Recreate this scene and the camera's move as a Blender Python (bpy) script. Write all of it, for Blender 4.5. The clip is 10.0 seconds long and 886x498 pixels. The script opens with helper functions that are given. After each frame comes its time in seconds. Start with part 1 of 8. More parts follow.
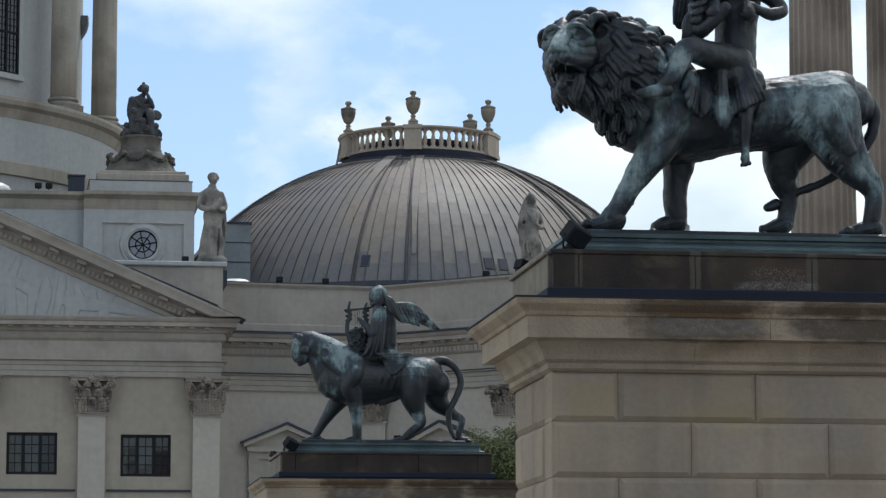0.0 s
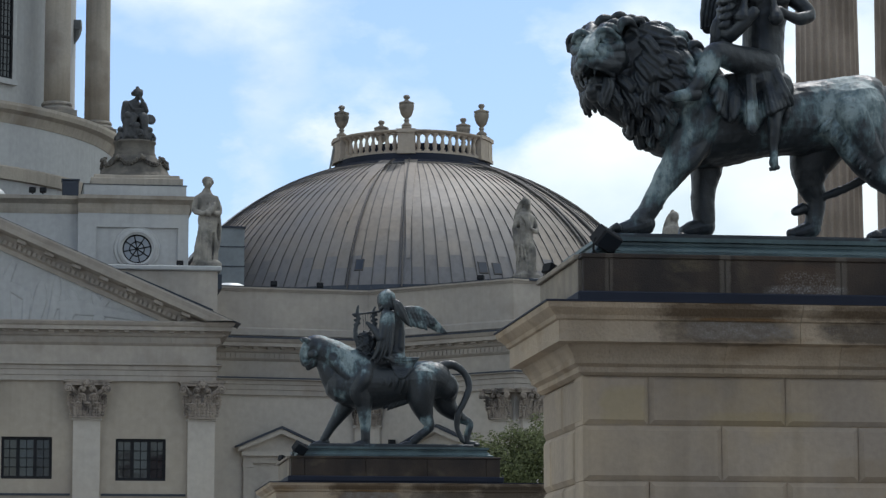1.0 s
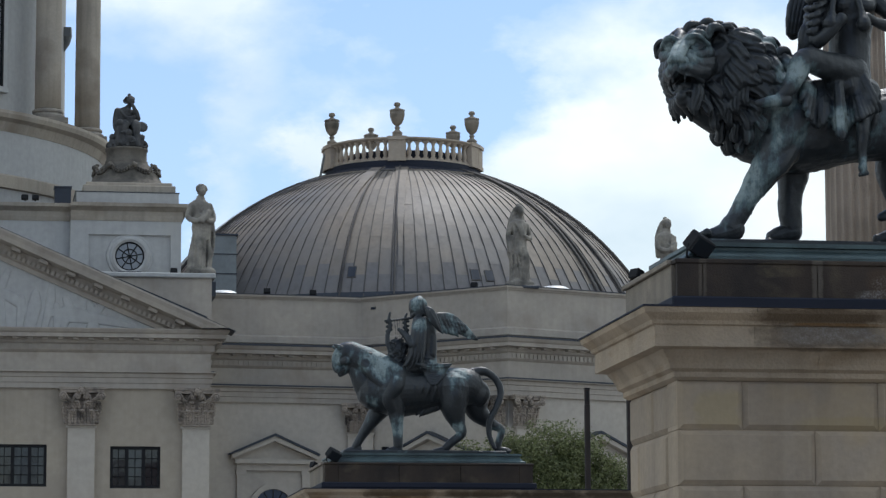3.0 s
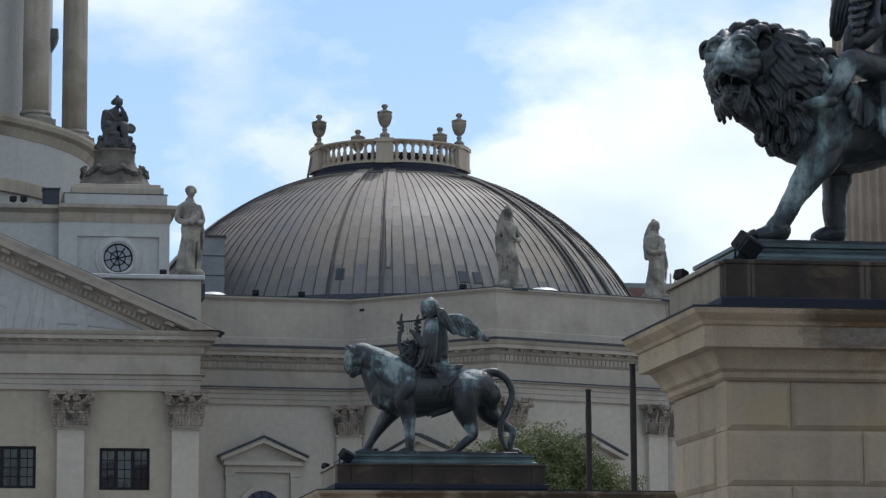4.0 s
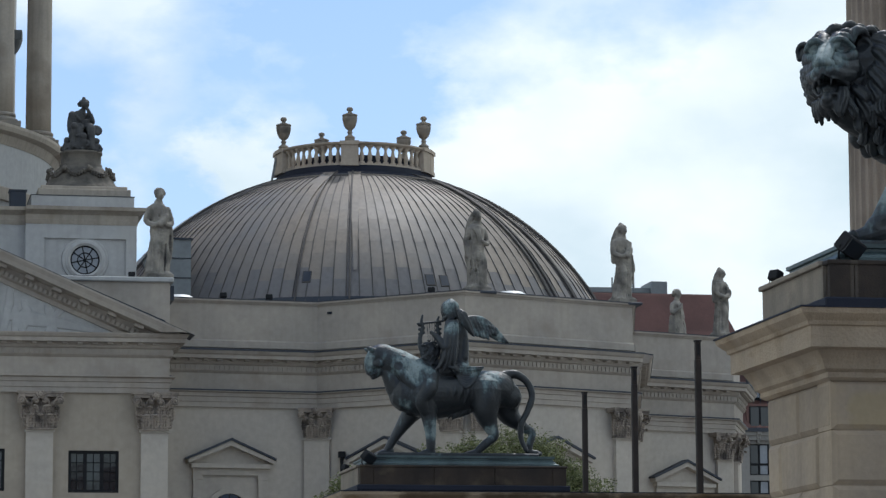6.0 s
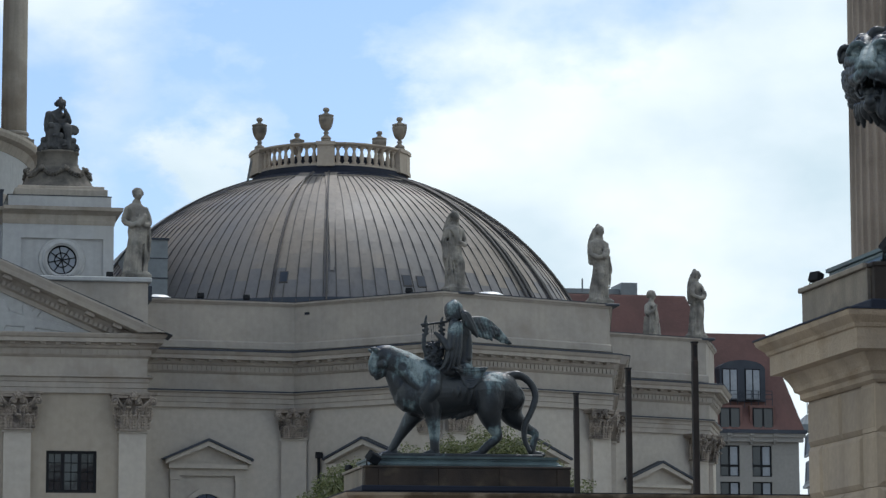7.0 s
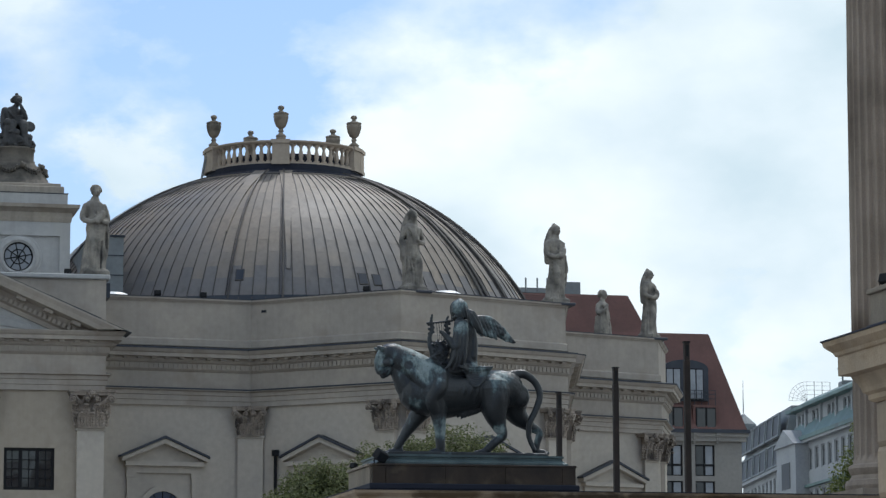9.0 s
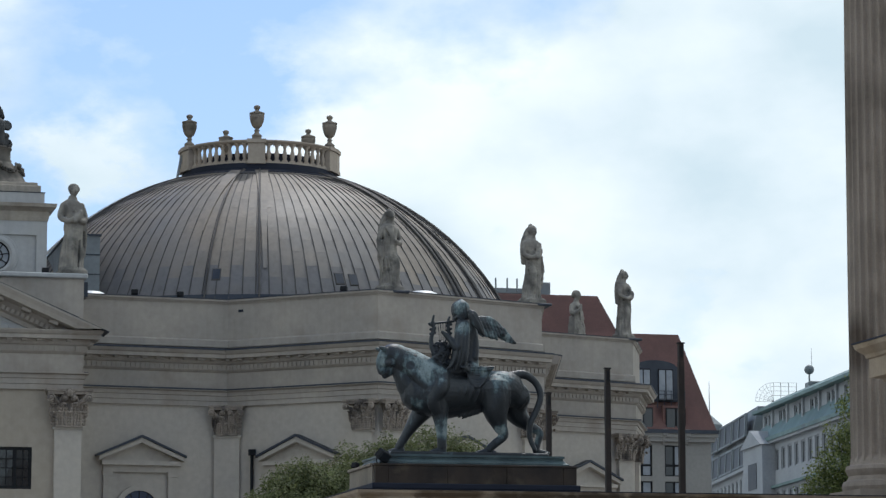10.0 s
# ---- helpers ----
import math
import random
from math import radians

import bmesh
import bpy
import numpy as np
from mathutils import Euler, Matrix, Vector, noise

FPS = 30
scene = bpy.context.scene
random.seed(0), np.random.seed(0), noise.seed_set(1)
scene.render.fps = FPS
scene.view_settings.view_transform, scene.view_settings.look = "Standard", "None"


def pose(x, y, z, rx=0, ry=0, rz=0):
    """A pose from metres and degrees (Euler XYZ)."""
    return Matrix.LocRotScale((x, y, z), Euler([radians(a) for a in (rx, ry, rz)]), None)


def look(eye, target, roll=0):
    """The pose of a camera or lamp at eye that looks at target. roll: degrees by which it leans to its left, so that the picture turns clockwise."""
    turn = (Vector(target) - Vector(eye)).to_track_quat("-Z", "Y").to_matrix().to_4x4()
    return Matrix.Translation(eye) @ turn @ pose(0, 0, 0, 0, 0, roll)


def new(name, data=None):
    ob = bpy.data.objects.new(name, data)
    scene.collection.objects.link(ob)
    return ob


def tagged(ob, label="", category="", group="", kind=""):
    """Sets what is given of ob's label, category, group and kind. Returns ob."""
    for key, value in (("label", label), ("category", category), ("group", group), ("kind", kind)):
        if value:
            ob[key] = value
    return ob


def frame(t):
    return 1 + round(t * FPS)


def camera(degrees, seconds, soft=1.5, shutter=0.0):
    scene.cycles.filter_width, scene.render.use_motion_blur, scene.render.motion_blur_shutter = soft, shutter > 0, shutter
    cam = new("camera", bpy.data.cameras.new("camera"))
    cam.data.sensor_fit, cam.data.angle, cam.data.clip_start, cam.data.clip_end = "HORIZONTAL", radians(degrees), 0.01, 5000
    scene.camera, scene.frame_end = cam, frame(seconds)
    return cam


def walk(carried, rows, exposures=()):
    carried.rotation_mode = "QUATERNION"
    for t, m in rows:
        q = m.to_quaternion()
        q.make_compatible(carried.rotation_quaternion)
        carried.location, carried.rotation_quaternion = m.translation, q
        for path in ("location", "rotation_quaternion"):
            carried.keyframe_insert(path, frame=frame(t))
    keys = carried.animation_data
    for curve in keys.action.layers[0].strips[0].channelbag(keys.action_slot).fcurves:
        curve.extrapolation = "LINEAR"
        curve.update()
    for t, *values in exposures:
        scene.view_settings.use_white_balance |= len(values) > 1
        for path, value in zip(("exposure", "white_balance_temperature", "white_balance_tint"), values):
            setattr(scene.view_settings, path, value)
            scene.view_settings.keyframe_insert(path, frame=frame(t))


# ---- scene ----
from mathutils.bvhtree import BVHTree

cam = camera(16.65, 10.0, soft=1.35)
EYE = 1.6
ROWS = [
    (0.0, 0.0000, 0.0001, 0.0000, -8.3807, 7.8735, 0.0910),
    (0.5, -0.1428, 0.0024, -0.0004, -8.5156, 7.9137, 0.1224),
    (1.0, -0.3059, 0.0108, -0.0043, -8.6524, 7.9514, 0.1449),
    (1.5, -0.4920, 0.0265, -0.0101, -8.7812, 7.9927, 0.1682),
    (2.0, -0.6959, 0.0435, -0.0144, -8.9067, 8.0316, 0.1995),
    (2.5, -0.9187, 0.0670, -0.0183, -9.0538, 8.0688, 0.2339),
    (4.0, -1.6554, 0.1584, -0.0350, -9.7391, 8.1328, 0.2976),
    (4.5, -1.9284, 0.1921, -0.0456, -10.0237, 8.1457, 0.2915),
    (5.0, -2.2092, 0.2310, -0.0580, -10.3160, 8.1675, 0.3006),
    (5.5, -2.5050, 0.2764, -0.0650, -10.6394, 8.1863, 0.3115),
    (7.0, -3.3808, 0.4172, -0.0629, -11.7628, 8.2103, 0.2811),
    (7.5, -3.6452, 0.4600, -0.0648, -12.1169, 8.2006, 0.2596),
    (8.0, -3.9333, 0.4843, -0.0675, -12.4795, 8.1831, 0.2445),
    (8.5, -4.2124, 0.4861, -0.0708, -12.8456, 8.1745, 0.2257),
    (9.0, -4.4761, 0.4741, -0.0744, -13.2029, 8.1740, 0.1890),
    (9.5, -4.7640, 0.4622, -0.0776, -13.5982, 8.1753, 0.1501),
    (10.0, -5.0496, 0.4527, -0.0818, -13.9650, 8.1683, 0.1081),
]
walk(cam, [(t, pose(x, y, z + EYE, 90 + pitch, roll, yaw)) for t, x, y, z, yaw, pitch, roll in ROWS],
     exposures=[(0.0, 0.03, 6090, 11), (4.0, 0.0, 6030, 12), (7.0, -0.03, 6020, 11), (10.0, -0.04, 6040, 11)])

# ---- sky and sun: a bright, broken cloud cover, the sun high behind the church ----
SUN_EL, SUN_AZ = 58.0, 28.0  # elevation, and degrees to the east-to-west side of the view's axis (+y towards +x)
world = bpy.data.worlds.new("sky")
scene.world = world
world.use_nodes = True
wn, wl = world.node_tree.nodes, world.node_tree.links
wn.clear()
w_out = wn.new("ShaderNodeOutputWorld")
w_bg = wn.new("ShaderNodeBackground")
w_sky = wn.new("ShaderNodeTexSky")
w_sky.sky_type, w_sky.sun_disc = "NISHITA", False
w_sky.sun_elevation, w_sky.sun_rotation = radians(SUN_EL), radians(SUN_AZ)
w_sky.air_density, w_sky.dust_density = 1.3, 0.6
w_co = wn.new("ShaderNodeTexCoord")
w_map = wn.new("ShaderNodeMapping")
w_map.inputs["Scale"].default_value = (1.0, 1.0, 1.7)
w_map.inputs["Location"].default_value = (0.32, 0.0, 0.07)
w_n1 = wn.new("ShaderNodeTexNoise")
w_n1.inputs["Scale"].default_value, w_n1.inputs["Detail"].default_value, w_n1.inputs["Roughness"].default_value = 8.0, 8.0, 0.5
w_r1 = wn.new("ShaderNodeValToRGB")
w_r1.color_ramp.elements[0].position, w_r1.color_ramp.elements[1].position = 0.42, 0.58
w_n2 = wn.new("ShaderNodeTexNoise")
w_n2.inputs["Scale"].default_value, w_n2.inputs["Detail"].default_value = 13.0, 6.0
w_r2 = wn.new("ShaderNodeValToRGB")
w_r2.color_ramp.elements[0].position, w_r2.color_ramp.elements[1].position = 0.3, 0.7
w_r2.color_ramp.elements[0].color, w_r2.color_ramp.elements[1].color = (0.785, 0.925, 0.955, 1), (1.16, 1.22, 1.19, 1)
w_gain = wn.new("ShaderNodeVectorMath")
w_gain.operation = "MULTIPLY"
w_gain.inputs[1].default_value = (0.112, 0.120, 0.144)
w_mix = wn.new("ShaderNodeMix")
w_mix.data_type = "RGBA"
wl.new(w_co.outputs["Generated"], w_map.inputs["Vector"])
for n in (w_n1, w_n2):
    wl.new(w_map.outputs["Vector"], n.inputs["Vector"])
w_sep = wn.new("ShaderNodeSeparateXYZ")
w_lin = wn.new("ShaderNodeMath")
w_lin.operation = "MULTIPLY_ADD"
w_lin.inputs[1].default_value, w_lin.inputs[2].default_value = 1.0, -0.25
w_off = wn.new("ShaderNodeMath")
w_off.operation = "ADD"
w_off.inputs[1].default_value = 0.12
# extra cloud on the unseen -x side, added to brighten faces turned there
w_abs = wn.new("ShaderNodeMath")
w_abs.operation = "ABSOLUTE"
w_sum = wn.new("ShaderNodeMath")
w_sum.operation = "ADD"
wl.new(w_co.outputs["Generated"], w_sep.inputs["Vector"])
wl.new(w_sep.outputs["X"], w_off.inputs[0])
wl.new(w_off.outputs["Value"], w_abs.inputs[0])
wl.new(w_abs.outputs["Value"], w_lin.inputs[0])
wl.new(w_lin.outputs["Value"], w_sum.inputs[0])
wl.new(w_n1.outputs["Fac"], w_sum.inputs[1])
# gaps in the cloud cover and banks of cloud: azimuth, elevation, reach in degrees, more or less cover
cover = w_sum.outputs["Value"]
w_n3 = wn.new("ShaderNodeTexNoise")
w_n3.inputs["Scale"].default_value, w_n3.inputs["Detail"].default_value, w_n3.inputs["Roughness"].default_value = 26.0, 9.0, 0.6
wl.new(w_map.outputs["Vector"], w_n3.inputs["Vector"])
w_warp = wn.new("ShaderNodeVectorMath")
w_warp.operation = "MULTIPLY_ADD"
w_warp.inputs[1].default_value = (0.05, 0.05, 0.05)
wl.new(w_n3.outputs["Color"], w_warp.inputs[0])
wl.new(w_co.outputs["Generated"], w_warp.inputs[2])
for az, el, reach, more in ((3.8, 11.2, 3.0, -0.05), (10.0, 10.6, 2.0, -0.15), (5.0, 9.0, 1.3, 0.12), (7.3, 9.4, 1.6, 0.25), (5.2, 10.9, 1.2, 0.07), (9.3, 11.1, 0.9, -0.13), (8.0, 12.4, 1.6, 0.07), (18.6, 6.4, 2.6, -0.17), (19.0, 9.0, 2.2, -0.05), (-30.0, 30.0, 25.0, -0.1), (140.0, 35.0, 40.0, -0.08)):
    d = wn.new("ShaderNodeVectorMath")
    d.operation = "DISTANCE"
    d.inputs[1].default_value = (math.sin(radians(az)) * math.cos(radians(el)) + 0.025, math.cos(radians(az)) * math.cos(radians(el)) + 0.025, math.sin(radians(el)) + 0.025)
    wl.new(w_warp.outputs["Vector"], d.inputs[0])
    fade = wn.new("ShaderNodeMapRange")
    fade.interpolation_type = "SMOOTHSTEP"
    for key, val in (("From Min", 0.0), ("From Max", radians(reach)), ("To Min", more), ("To Max", 0.0)):
        fade.inputs[key].default_value = val
    wl.new(d.outputs["Value"], fade.inputs["Value"])
    add = wn.new("ShaderNodeMath")
    add.operation = "ADD"
    wl.new(cover, add.inputs[0])
    wl.new(fade.outputs["Result"], add.inputs[1])
    cover = add.outputs["Value"]
w_fine = wn.new("ShaderNodeMath")
w_fine.operation = "MULTIPLY_ADD"
w_fine.inputs[1].default_value = 0.16
wl.new(w_n3.outputs["Fac"], w_fine.inputs[0])
w_less = wn.new("ShaderNodeMath")
w_less.operation = "SUBTRACT"
w_less.inputs[1].default_value = 0.08
wl.new(cover, w_less.inputs[0])
wl.new(w_less.outputs["Value"], w_fine.inputs[2])
wl.new(w_fine.outputs["Value"], w_r1.inputs["Fac"])
wl.new(w_n2.outputs["Fac"], w_r2.inputs["Fac"])
wl.new(w_sky.outputs["Color"], w_gain.inputs[0])
wl.new(w_gain.outputs["Vector"], w_mix.inputs["A"])
wl.new(w_r2.outputs["Color"], w_mix.inputs["B"])
wl.new(w_r1.outputs["Color"], w_mix.inputs["Factor"])
wl.new(w_mix.outputs["Result"], w_bg.inputs["Color"])
w_bg.inputs["Strength"].default_value = 0.9
wl.new(w_bg.outputs["Background"], w_out.inputs["Surface"])

sun = new("sun", bpy.data.lights.new("sun", "SUN"))
sun.data.energy, sun.data.angle, sun.data.color = 2.2, radians(2.0), (1.0, 0.95, 0.87)
sun.matrix_world = look((math.sin(radians(SUN_AZ)) * math.cos(radians(SUN_EL)), math.cos(radians(SUN_AZ)) * math.cos(radians(SUN_EL)), math.sin(radians(SUN_EL))), (0, 0, 0))


# ---- materials ----
def material(name, tones, rough=0.8, metal=0.0, scale=3.0, bump=0.3, fine=40.0, stain=None, stain_scale=0.6, stain_at=(0.5, 0.7), streak=0.0, piece=0.0, bump_size=0.02, spec=0.5, stain_squash=None, blots=(), blot_end=1000.0):
    """Two tones by a coarse noise, fine grain in colour and relief, stains of a shape of their own, streaks down the face, a tone of its own for each piece."""
    m = bpy.data.materials.new(name)
    m.use_nodes = True
    nt = m.node_tree
    nd, lk = nt.nodes, nt.links
    sh = nd["Principled BSDF"]
    sh.inputs["Roughness"].default_value, sh.inputs["Metallic"].default_value = rough, metal
    sh.inputs["Specular IOR Level"].default_value = spec
    geo = nd.new("ShaderNodeNewGeometry")

    def noise_tex(s, detail=6.0, squash=None):
        n = nd.new("ShaderNodeTexNoise")
        n.inputs["Scale"].default_value, n.inputs["Detail"].default_value = s, detail
        if squash:
            mp = nd.new("ShaderNodeMapping")
            mp.inputs["Scale"].default_value = squash
            lk.new(geo.outputs["Position"], mp.inputs["Vector"])
            lk.new(mp.outputs["Vector"], n.inputs["Vector"])
        else:
            lk.new(geo.outputs["Position"], n.inputs["Vector"])
        return n

    def ramp(src, a, b):
        r = nd.new("ShaderNodeMapRange")
        r.inputs["From Min"].default_value, r.inputs["From Max"].default_value = a, b
        lk.new(src, r.inputs["Value"])
        return r.outputs["Result"]

    def mixed(fac, a, b, mode="MIX"):
        x = nd.new("ShaderNodeMix")
        x.data_type, x.blend_type = "RGBA", mode
        for key, v in (("Factor", fac), ("A", a), ("B", b)):
            if isinstance(v, (float, int)):
                x.inputs[key].default_value = v
            elif isinstance(v, tuple):
                x.inputs[key].default_value = (*v, 1)
            else:
                lk.new(v, x.inputs[key])
        return x.outputs["Result"]

    n1 = noise_tex(scale)
    col = mixed(ramp(n1.outputs["Fac"], 0.35, 0.65), tones[0], tones[1])
    n2 = noise_tex(fine, 3.0)
    col = mixed(ramp(n2.outputs["Fac"], 0.3, 0.7), col, (0.88, 0.88, 0.88), "MULTIPLY") if fine else col
    if stain:
        n3 = noise_tex(stain_scale, 8.0, stain_squash)
        col = mixed(ramp(n3.outputs["Fac"], *stain_at), col, stain)
    if streak:
        n4 = noise_tex(1.0, 5.0, (5.0, 5.0, 0.35))
        dark = tuple(0.45 * c for c in tones[0])
        s = nd.new("ShaderNodeMath")
        s.operation = "MULTIPLY"
        s.inputs[1].default_value = streak
        lk.new(ramp(n4.outputs["Fac"], 0.48, 0.72), s.inputs[0])
        col = mixed(s.outputs["Value"], col, dark)
    if blots:
        # marks with ragged edges round (x, z) in half-widths (rx, rz): strength, colour, how far broken up into specks
        def math2(op, a, b):
            x = nd.new("ShaderNodeMath")
            x.operation = op
            for k, v in enumerate((a, b)):
                if isinstance(v, (int, float)):
                    x.inputs[k].default_value = v
                else:
                    lk.new(v, x.inputs[k])
            return x.outputs["Value"]

        ragged, speck, dust = noise_tex(1.0, 8.0, (5.0, 5.0, 9.0)), noise_tex(1.0, 6.0, (75.0, 75.0, 85.0)), noise_tex(1.0, 5.0, (14.0, 14.0, 22.0))
        ragged.inputs["Roughness"].default_value = 0.65
        along = nd.new("ShaderNodeSeparateXYZ")
        lk.new(geo.outputs["Position"], along.inputs["Vector"])
        here = ramp(along.outputs["Y"], blot_end + 1.0, blot_end)
        for x, z, rx, rz, force, colour, broken in blots:
            mp = nd.new("ShaderNodeMapping")
            mp.vector_type = "POINT"
            mp.inputs["Scale"].default_value = (1 / rx, 0.0, 1 / rz)
            mp.inputs["Location"].default_value = (-x / rx, 0.0, -z / rz)
            lk.new(geo.outputs["Position"], mp.inputs["Vector"])
            power = nd.new("ShaderNodeSeparateXYZ")
            lk.new(mp.outputs["Vector"], power.inputs["Vector"])
            # a rounded box rather than an ellipse
            far = math2("ADD", math2("POWER", math2("ABSOLUTE", power.outputs["X"], 0.0), 4.0), math2("POWER", math2("ABSOLUTE", power.outputs["Z"], 0.0), 4.0))
            edge = math2("ADD", far, math2("MULTIPLY", math2("SUBTRACT", ragged.outputs["Fac"], 0.5), -3.2))
            fac = ramp(edge, 1.35, 0.25)
            if broken:
                grain = math2("ADD", math2("MULTIPLY", ramp(speck.outputs["Fac"], 0.46, 0.66), broken), 1.0 - broken)
                fac = math2("MULTIPLY", fac, math2("MULTIPLY", grain, math2("ADD", math2("MULTIPLY", ramp(dust.outputs["Fac"], 0.36, 0.60), 0.7), 0.3)))
            col = mixed(math2("MULTIPLY", math2("MULTIPLY", fac, here), force), col, colour)
    if piece:
        oi = nd.new("ShaderNodeObjectInfo")
        mr = nd.new("ShaderNodeMapRange")
        mr.inputs["To Min"].default_value, mr.inputs["To Max"].default_value = 1.0 - piece, 1.0 + piece * 0.6
        lk.new(oi.outputs["Random"], mr.inputs["Value"])
        vm = nd.new("ShaderNodeVectorMath")
        vm.operation = "SCALE"
        lk.new(col, vm.inputs[0])
        lk.new(mr.outputs["Result"], vm.inputs["Scale"])
        col = vm.outputs["Vector"]
    lk.new(col, sh.inputs["Base Color"])
    rr = nd.new("ShaderNodeMapRange")
    rr.inputs["To Min"].default_value, rr.inputs["To Max"].default_value = max(0.05, rough - 0.12), min(1.0, rough + 0.12)
    lk.new(n1.outputs["Fac"], rr.inputs["Value"])
    lk.new(rr.outputs["Result"], sh.inputs["Roughness"])
    if bump:
        bp = nd.new("ShaderNodeBump")
        bp.inputs["Strength"].default_value, bp.inputs["Distance"].default_value = bump, bump_size
        add = nd.new("ShaderNodeMath")
        add.operation = "ADD"
        lk.new(n1.outputs["Fac"], add.inputs[0])
        lk.new(n2.outputs["Fac"], add.inputs[1])
        lk.new(add.outputs["Value"], bp.inputs["Height"])
        lk.new(bp.outputs["Normal"], sh.inputs["Normal"])
    return m


SANDSTONE = material("sandstone", ((0.372, 0.297, 0.215), (0.300, 0.248, 0.199)), 0.88, 0, 2.0, 0.18, 22, (0.37, 0.275, 0.155), 0.9, (0.58, 0.74), 0.4, 0.13, spec=0.25, blots=[(3.93, 3.36, 0.17, 0.13, 0.34, (0.33, 0.255, 0.11), 0.0), (4.9, 3.27, 0.42, 0.05, 0.3, (0.33, 0.255, 0.12), 0.0), (5.6, 2.9, 0.25, 0.12, 0.35, (0.24, 0.18, 0.12), 0.0)])
CORNICE_STONE = material("weathered_sandstone", ((0.418, 0.326, 0.230), (0.328, 0.266, 0.202)), 0.9, 0, 1.6, 0.5, 50, (0.20, 0.135, 0.075), 2.3, (0.56, 0.74), 0.5, 0.10, spec=0.25, stain_squash=(0.6, 0.6, 2.6), blots=[
    (4.60, 3.965, 0.46, 0.055, 0.80, (0.070, 0.045, 0.026), 0.0), (4.60, 3.835, 0.47, 0.085, 0.82, (0.082, 0.064, 0.049), 0.0), (4.72, 3.915, 0.33, 0.012, 0.7, (0.16, 0.088, 0.034), 0.0),
    (4.63, 3.845, 0.33, 0.060, 0.85, (0.235, 0.215, 0.205), 0.55), (4.95, 3.85, 0.10, 0.05, 0.7, (0.22, 0.20, 0.19), 0.6),
    (5.62, 3.965, 0.46, 0.05, 0.78, (0.075, 0.050, 0.030), 0.0), (5.66, 3.835, 0.44, 0.080, 0.85, (0.070, 0.054, 0.041), 0.0), (5.45, 3.84, 0.22, 0.045, 0.6, (0.19, 0.17, 0.155), 0.9), (6.55, 3.90, 0.48, 0.13, 0.85, (0.066, 0.050, 0.037), 0.0), (7.5, 3.90, 0.48, 0.13, 0.8, (0.07, 0.053, 0.04), 0.0), (8.5, 3.88, 0.5, 0.13, 0.8, (0.07, 0.053, 0.04), 0.0)])
GRANITE = material("dark_block_stone", ((0.060, 0.043, 0.032), (0.028, 0.023, 0.021)), 0.72, 0, 2.6, 0.3, 80, (0.098, 0.076, 0.052), 3.2, (0.56, 0.76), 0.6, spec=0.25, blot_end=30.0, blots=[
    (3.84, 4.24, 0.030, 0.20, 0.6, (0.110, 0.092, 0.076), 0.0), (4.64, 4.24, 0.040, 0.20, 0.7, (0.112, 0.095, 0.078), 0.0), (5.45, 4.24, 0.040, 0.20, 0.7, (0.112, 0.095, 0.078), 0.0), (6.23, 4.24, 0.03, 0.20, 0.6, (0.10, 0.085, 0.07), 0.0),
    (4.38, 4.31, 0.17, 0.05, 0.5, (0.14, 0.11, 0.066), 0.3), (5.20, 4.22, 0.22, 0.11, 0.5, (0.085, 0.052, 0.032), 0.0), (5.20, 4.15, 0.28, 0.04, 0.75, (0.24, 0.225, 0.215), 0.7), (5.22, 4.20, 0.20, 0.08, 0.55, (0.24, 0.225, 0.21), 1.0)])
COPPER = material("green_copper_sheet", ((0.045, 0.07, 0.075), (0.085, 0.125, 0.13)), 0.42, 0.3, 3.0, 0.2, 40, (0.02, 0.028, 0.034), 1.6, (0.5, 0.7), 0.3)
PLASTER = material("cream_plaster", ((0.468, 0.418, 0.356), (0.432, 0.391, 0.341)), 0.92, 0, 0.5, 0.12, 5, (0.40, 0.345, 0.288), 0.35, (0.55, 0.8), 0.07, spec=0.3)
# for the front wall: the cream plaster, darker and yellower
FRONT_PLASTER = material("darker_cream_plaster", ((0.378, 0.325, 0.258), (0.345, 0.300, 0.246)), 0.92, 0, 0.5, 0.12, 5, (0.310, 0.262, 0.212), 0.35, (0.55, 0.8), 0.14, spec=0.3)
TRIM = material("pale_trim_stone", ((0.400, 0.355, 0.304), (0.342, 0.307, 0.270)), 0.92, 0, 0.7, 0.15, 5, (0.255, 0.215, 0.180), 0.8, (0.55, 0.8), 0.15, spec=0.3)
WHITE_WALL = material("white_render", ((0.429, 0.430, 0.423), (0.392, 0.391, 0.386)), 0.92, 0, 0.5, 0.1, 5, (0.397, 0.387, 0.364), 0.4, (0.58, 0.8), 0.15, spec=0.3)
STATUE_STONE = material("grey_carved_stone", ((0.322, 0.295, 0.251), (0.183, 0.167, 0.148)), 0.9, 0, 2.6, 0.4, 20, (0.074, 0.070, 0.063), 1.9, (0.5, 0.68), 0.45)
DARK_FIGURE = material("blackened_zinc_cast", ((0.074, 0.074, 0.074), (0.040, 0.041, 0.043)), 0.8, 0, 2.5, 0.4, 20, (0.026, 0.026, 0.027), 2.0, (0.5, 0.7), 0.3)
END_STONE = material("grey_block_stone", ((0.286, 0.242, 0.191), (0.219, 0.191, 0.156)), 0.9, 0, 2.2, 0.3, 50, (0.084, 0.076, 0.065), 1.8, (0.55, 0.72), 0.5, spec=0.25)
LEAD_CLAD = material("pale_lead_cladding", ((0.240, 0.262, 0.268), (0.180, 0.195, 0.203)), 0.6, 0.2, 0.8, 0.2, 8)
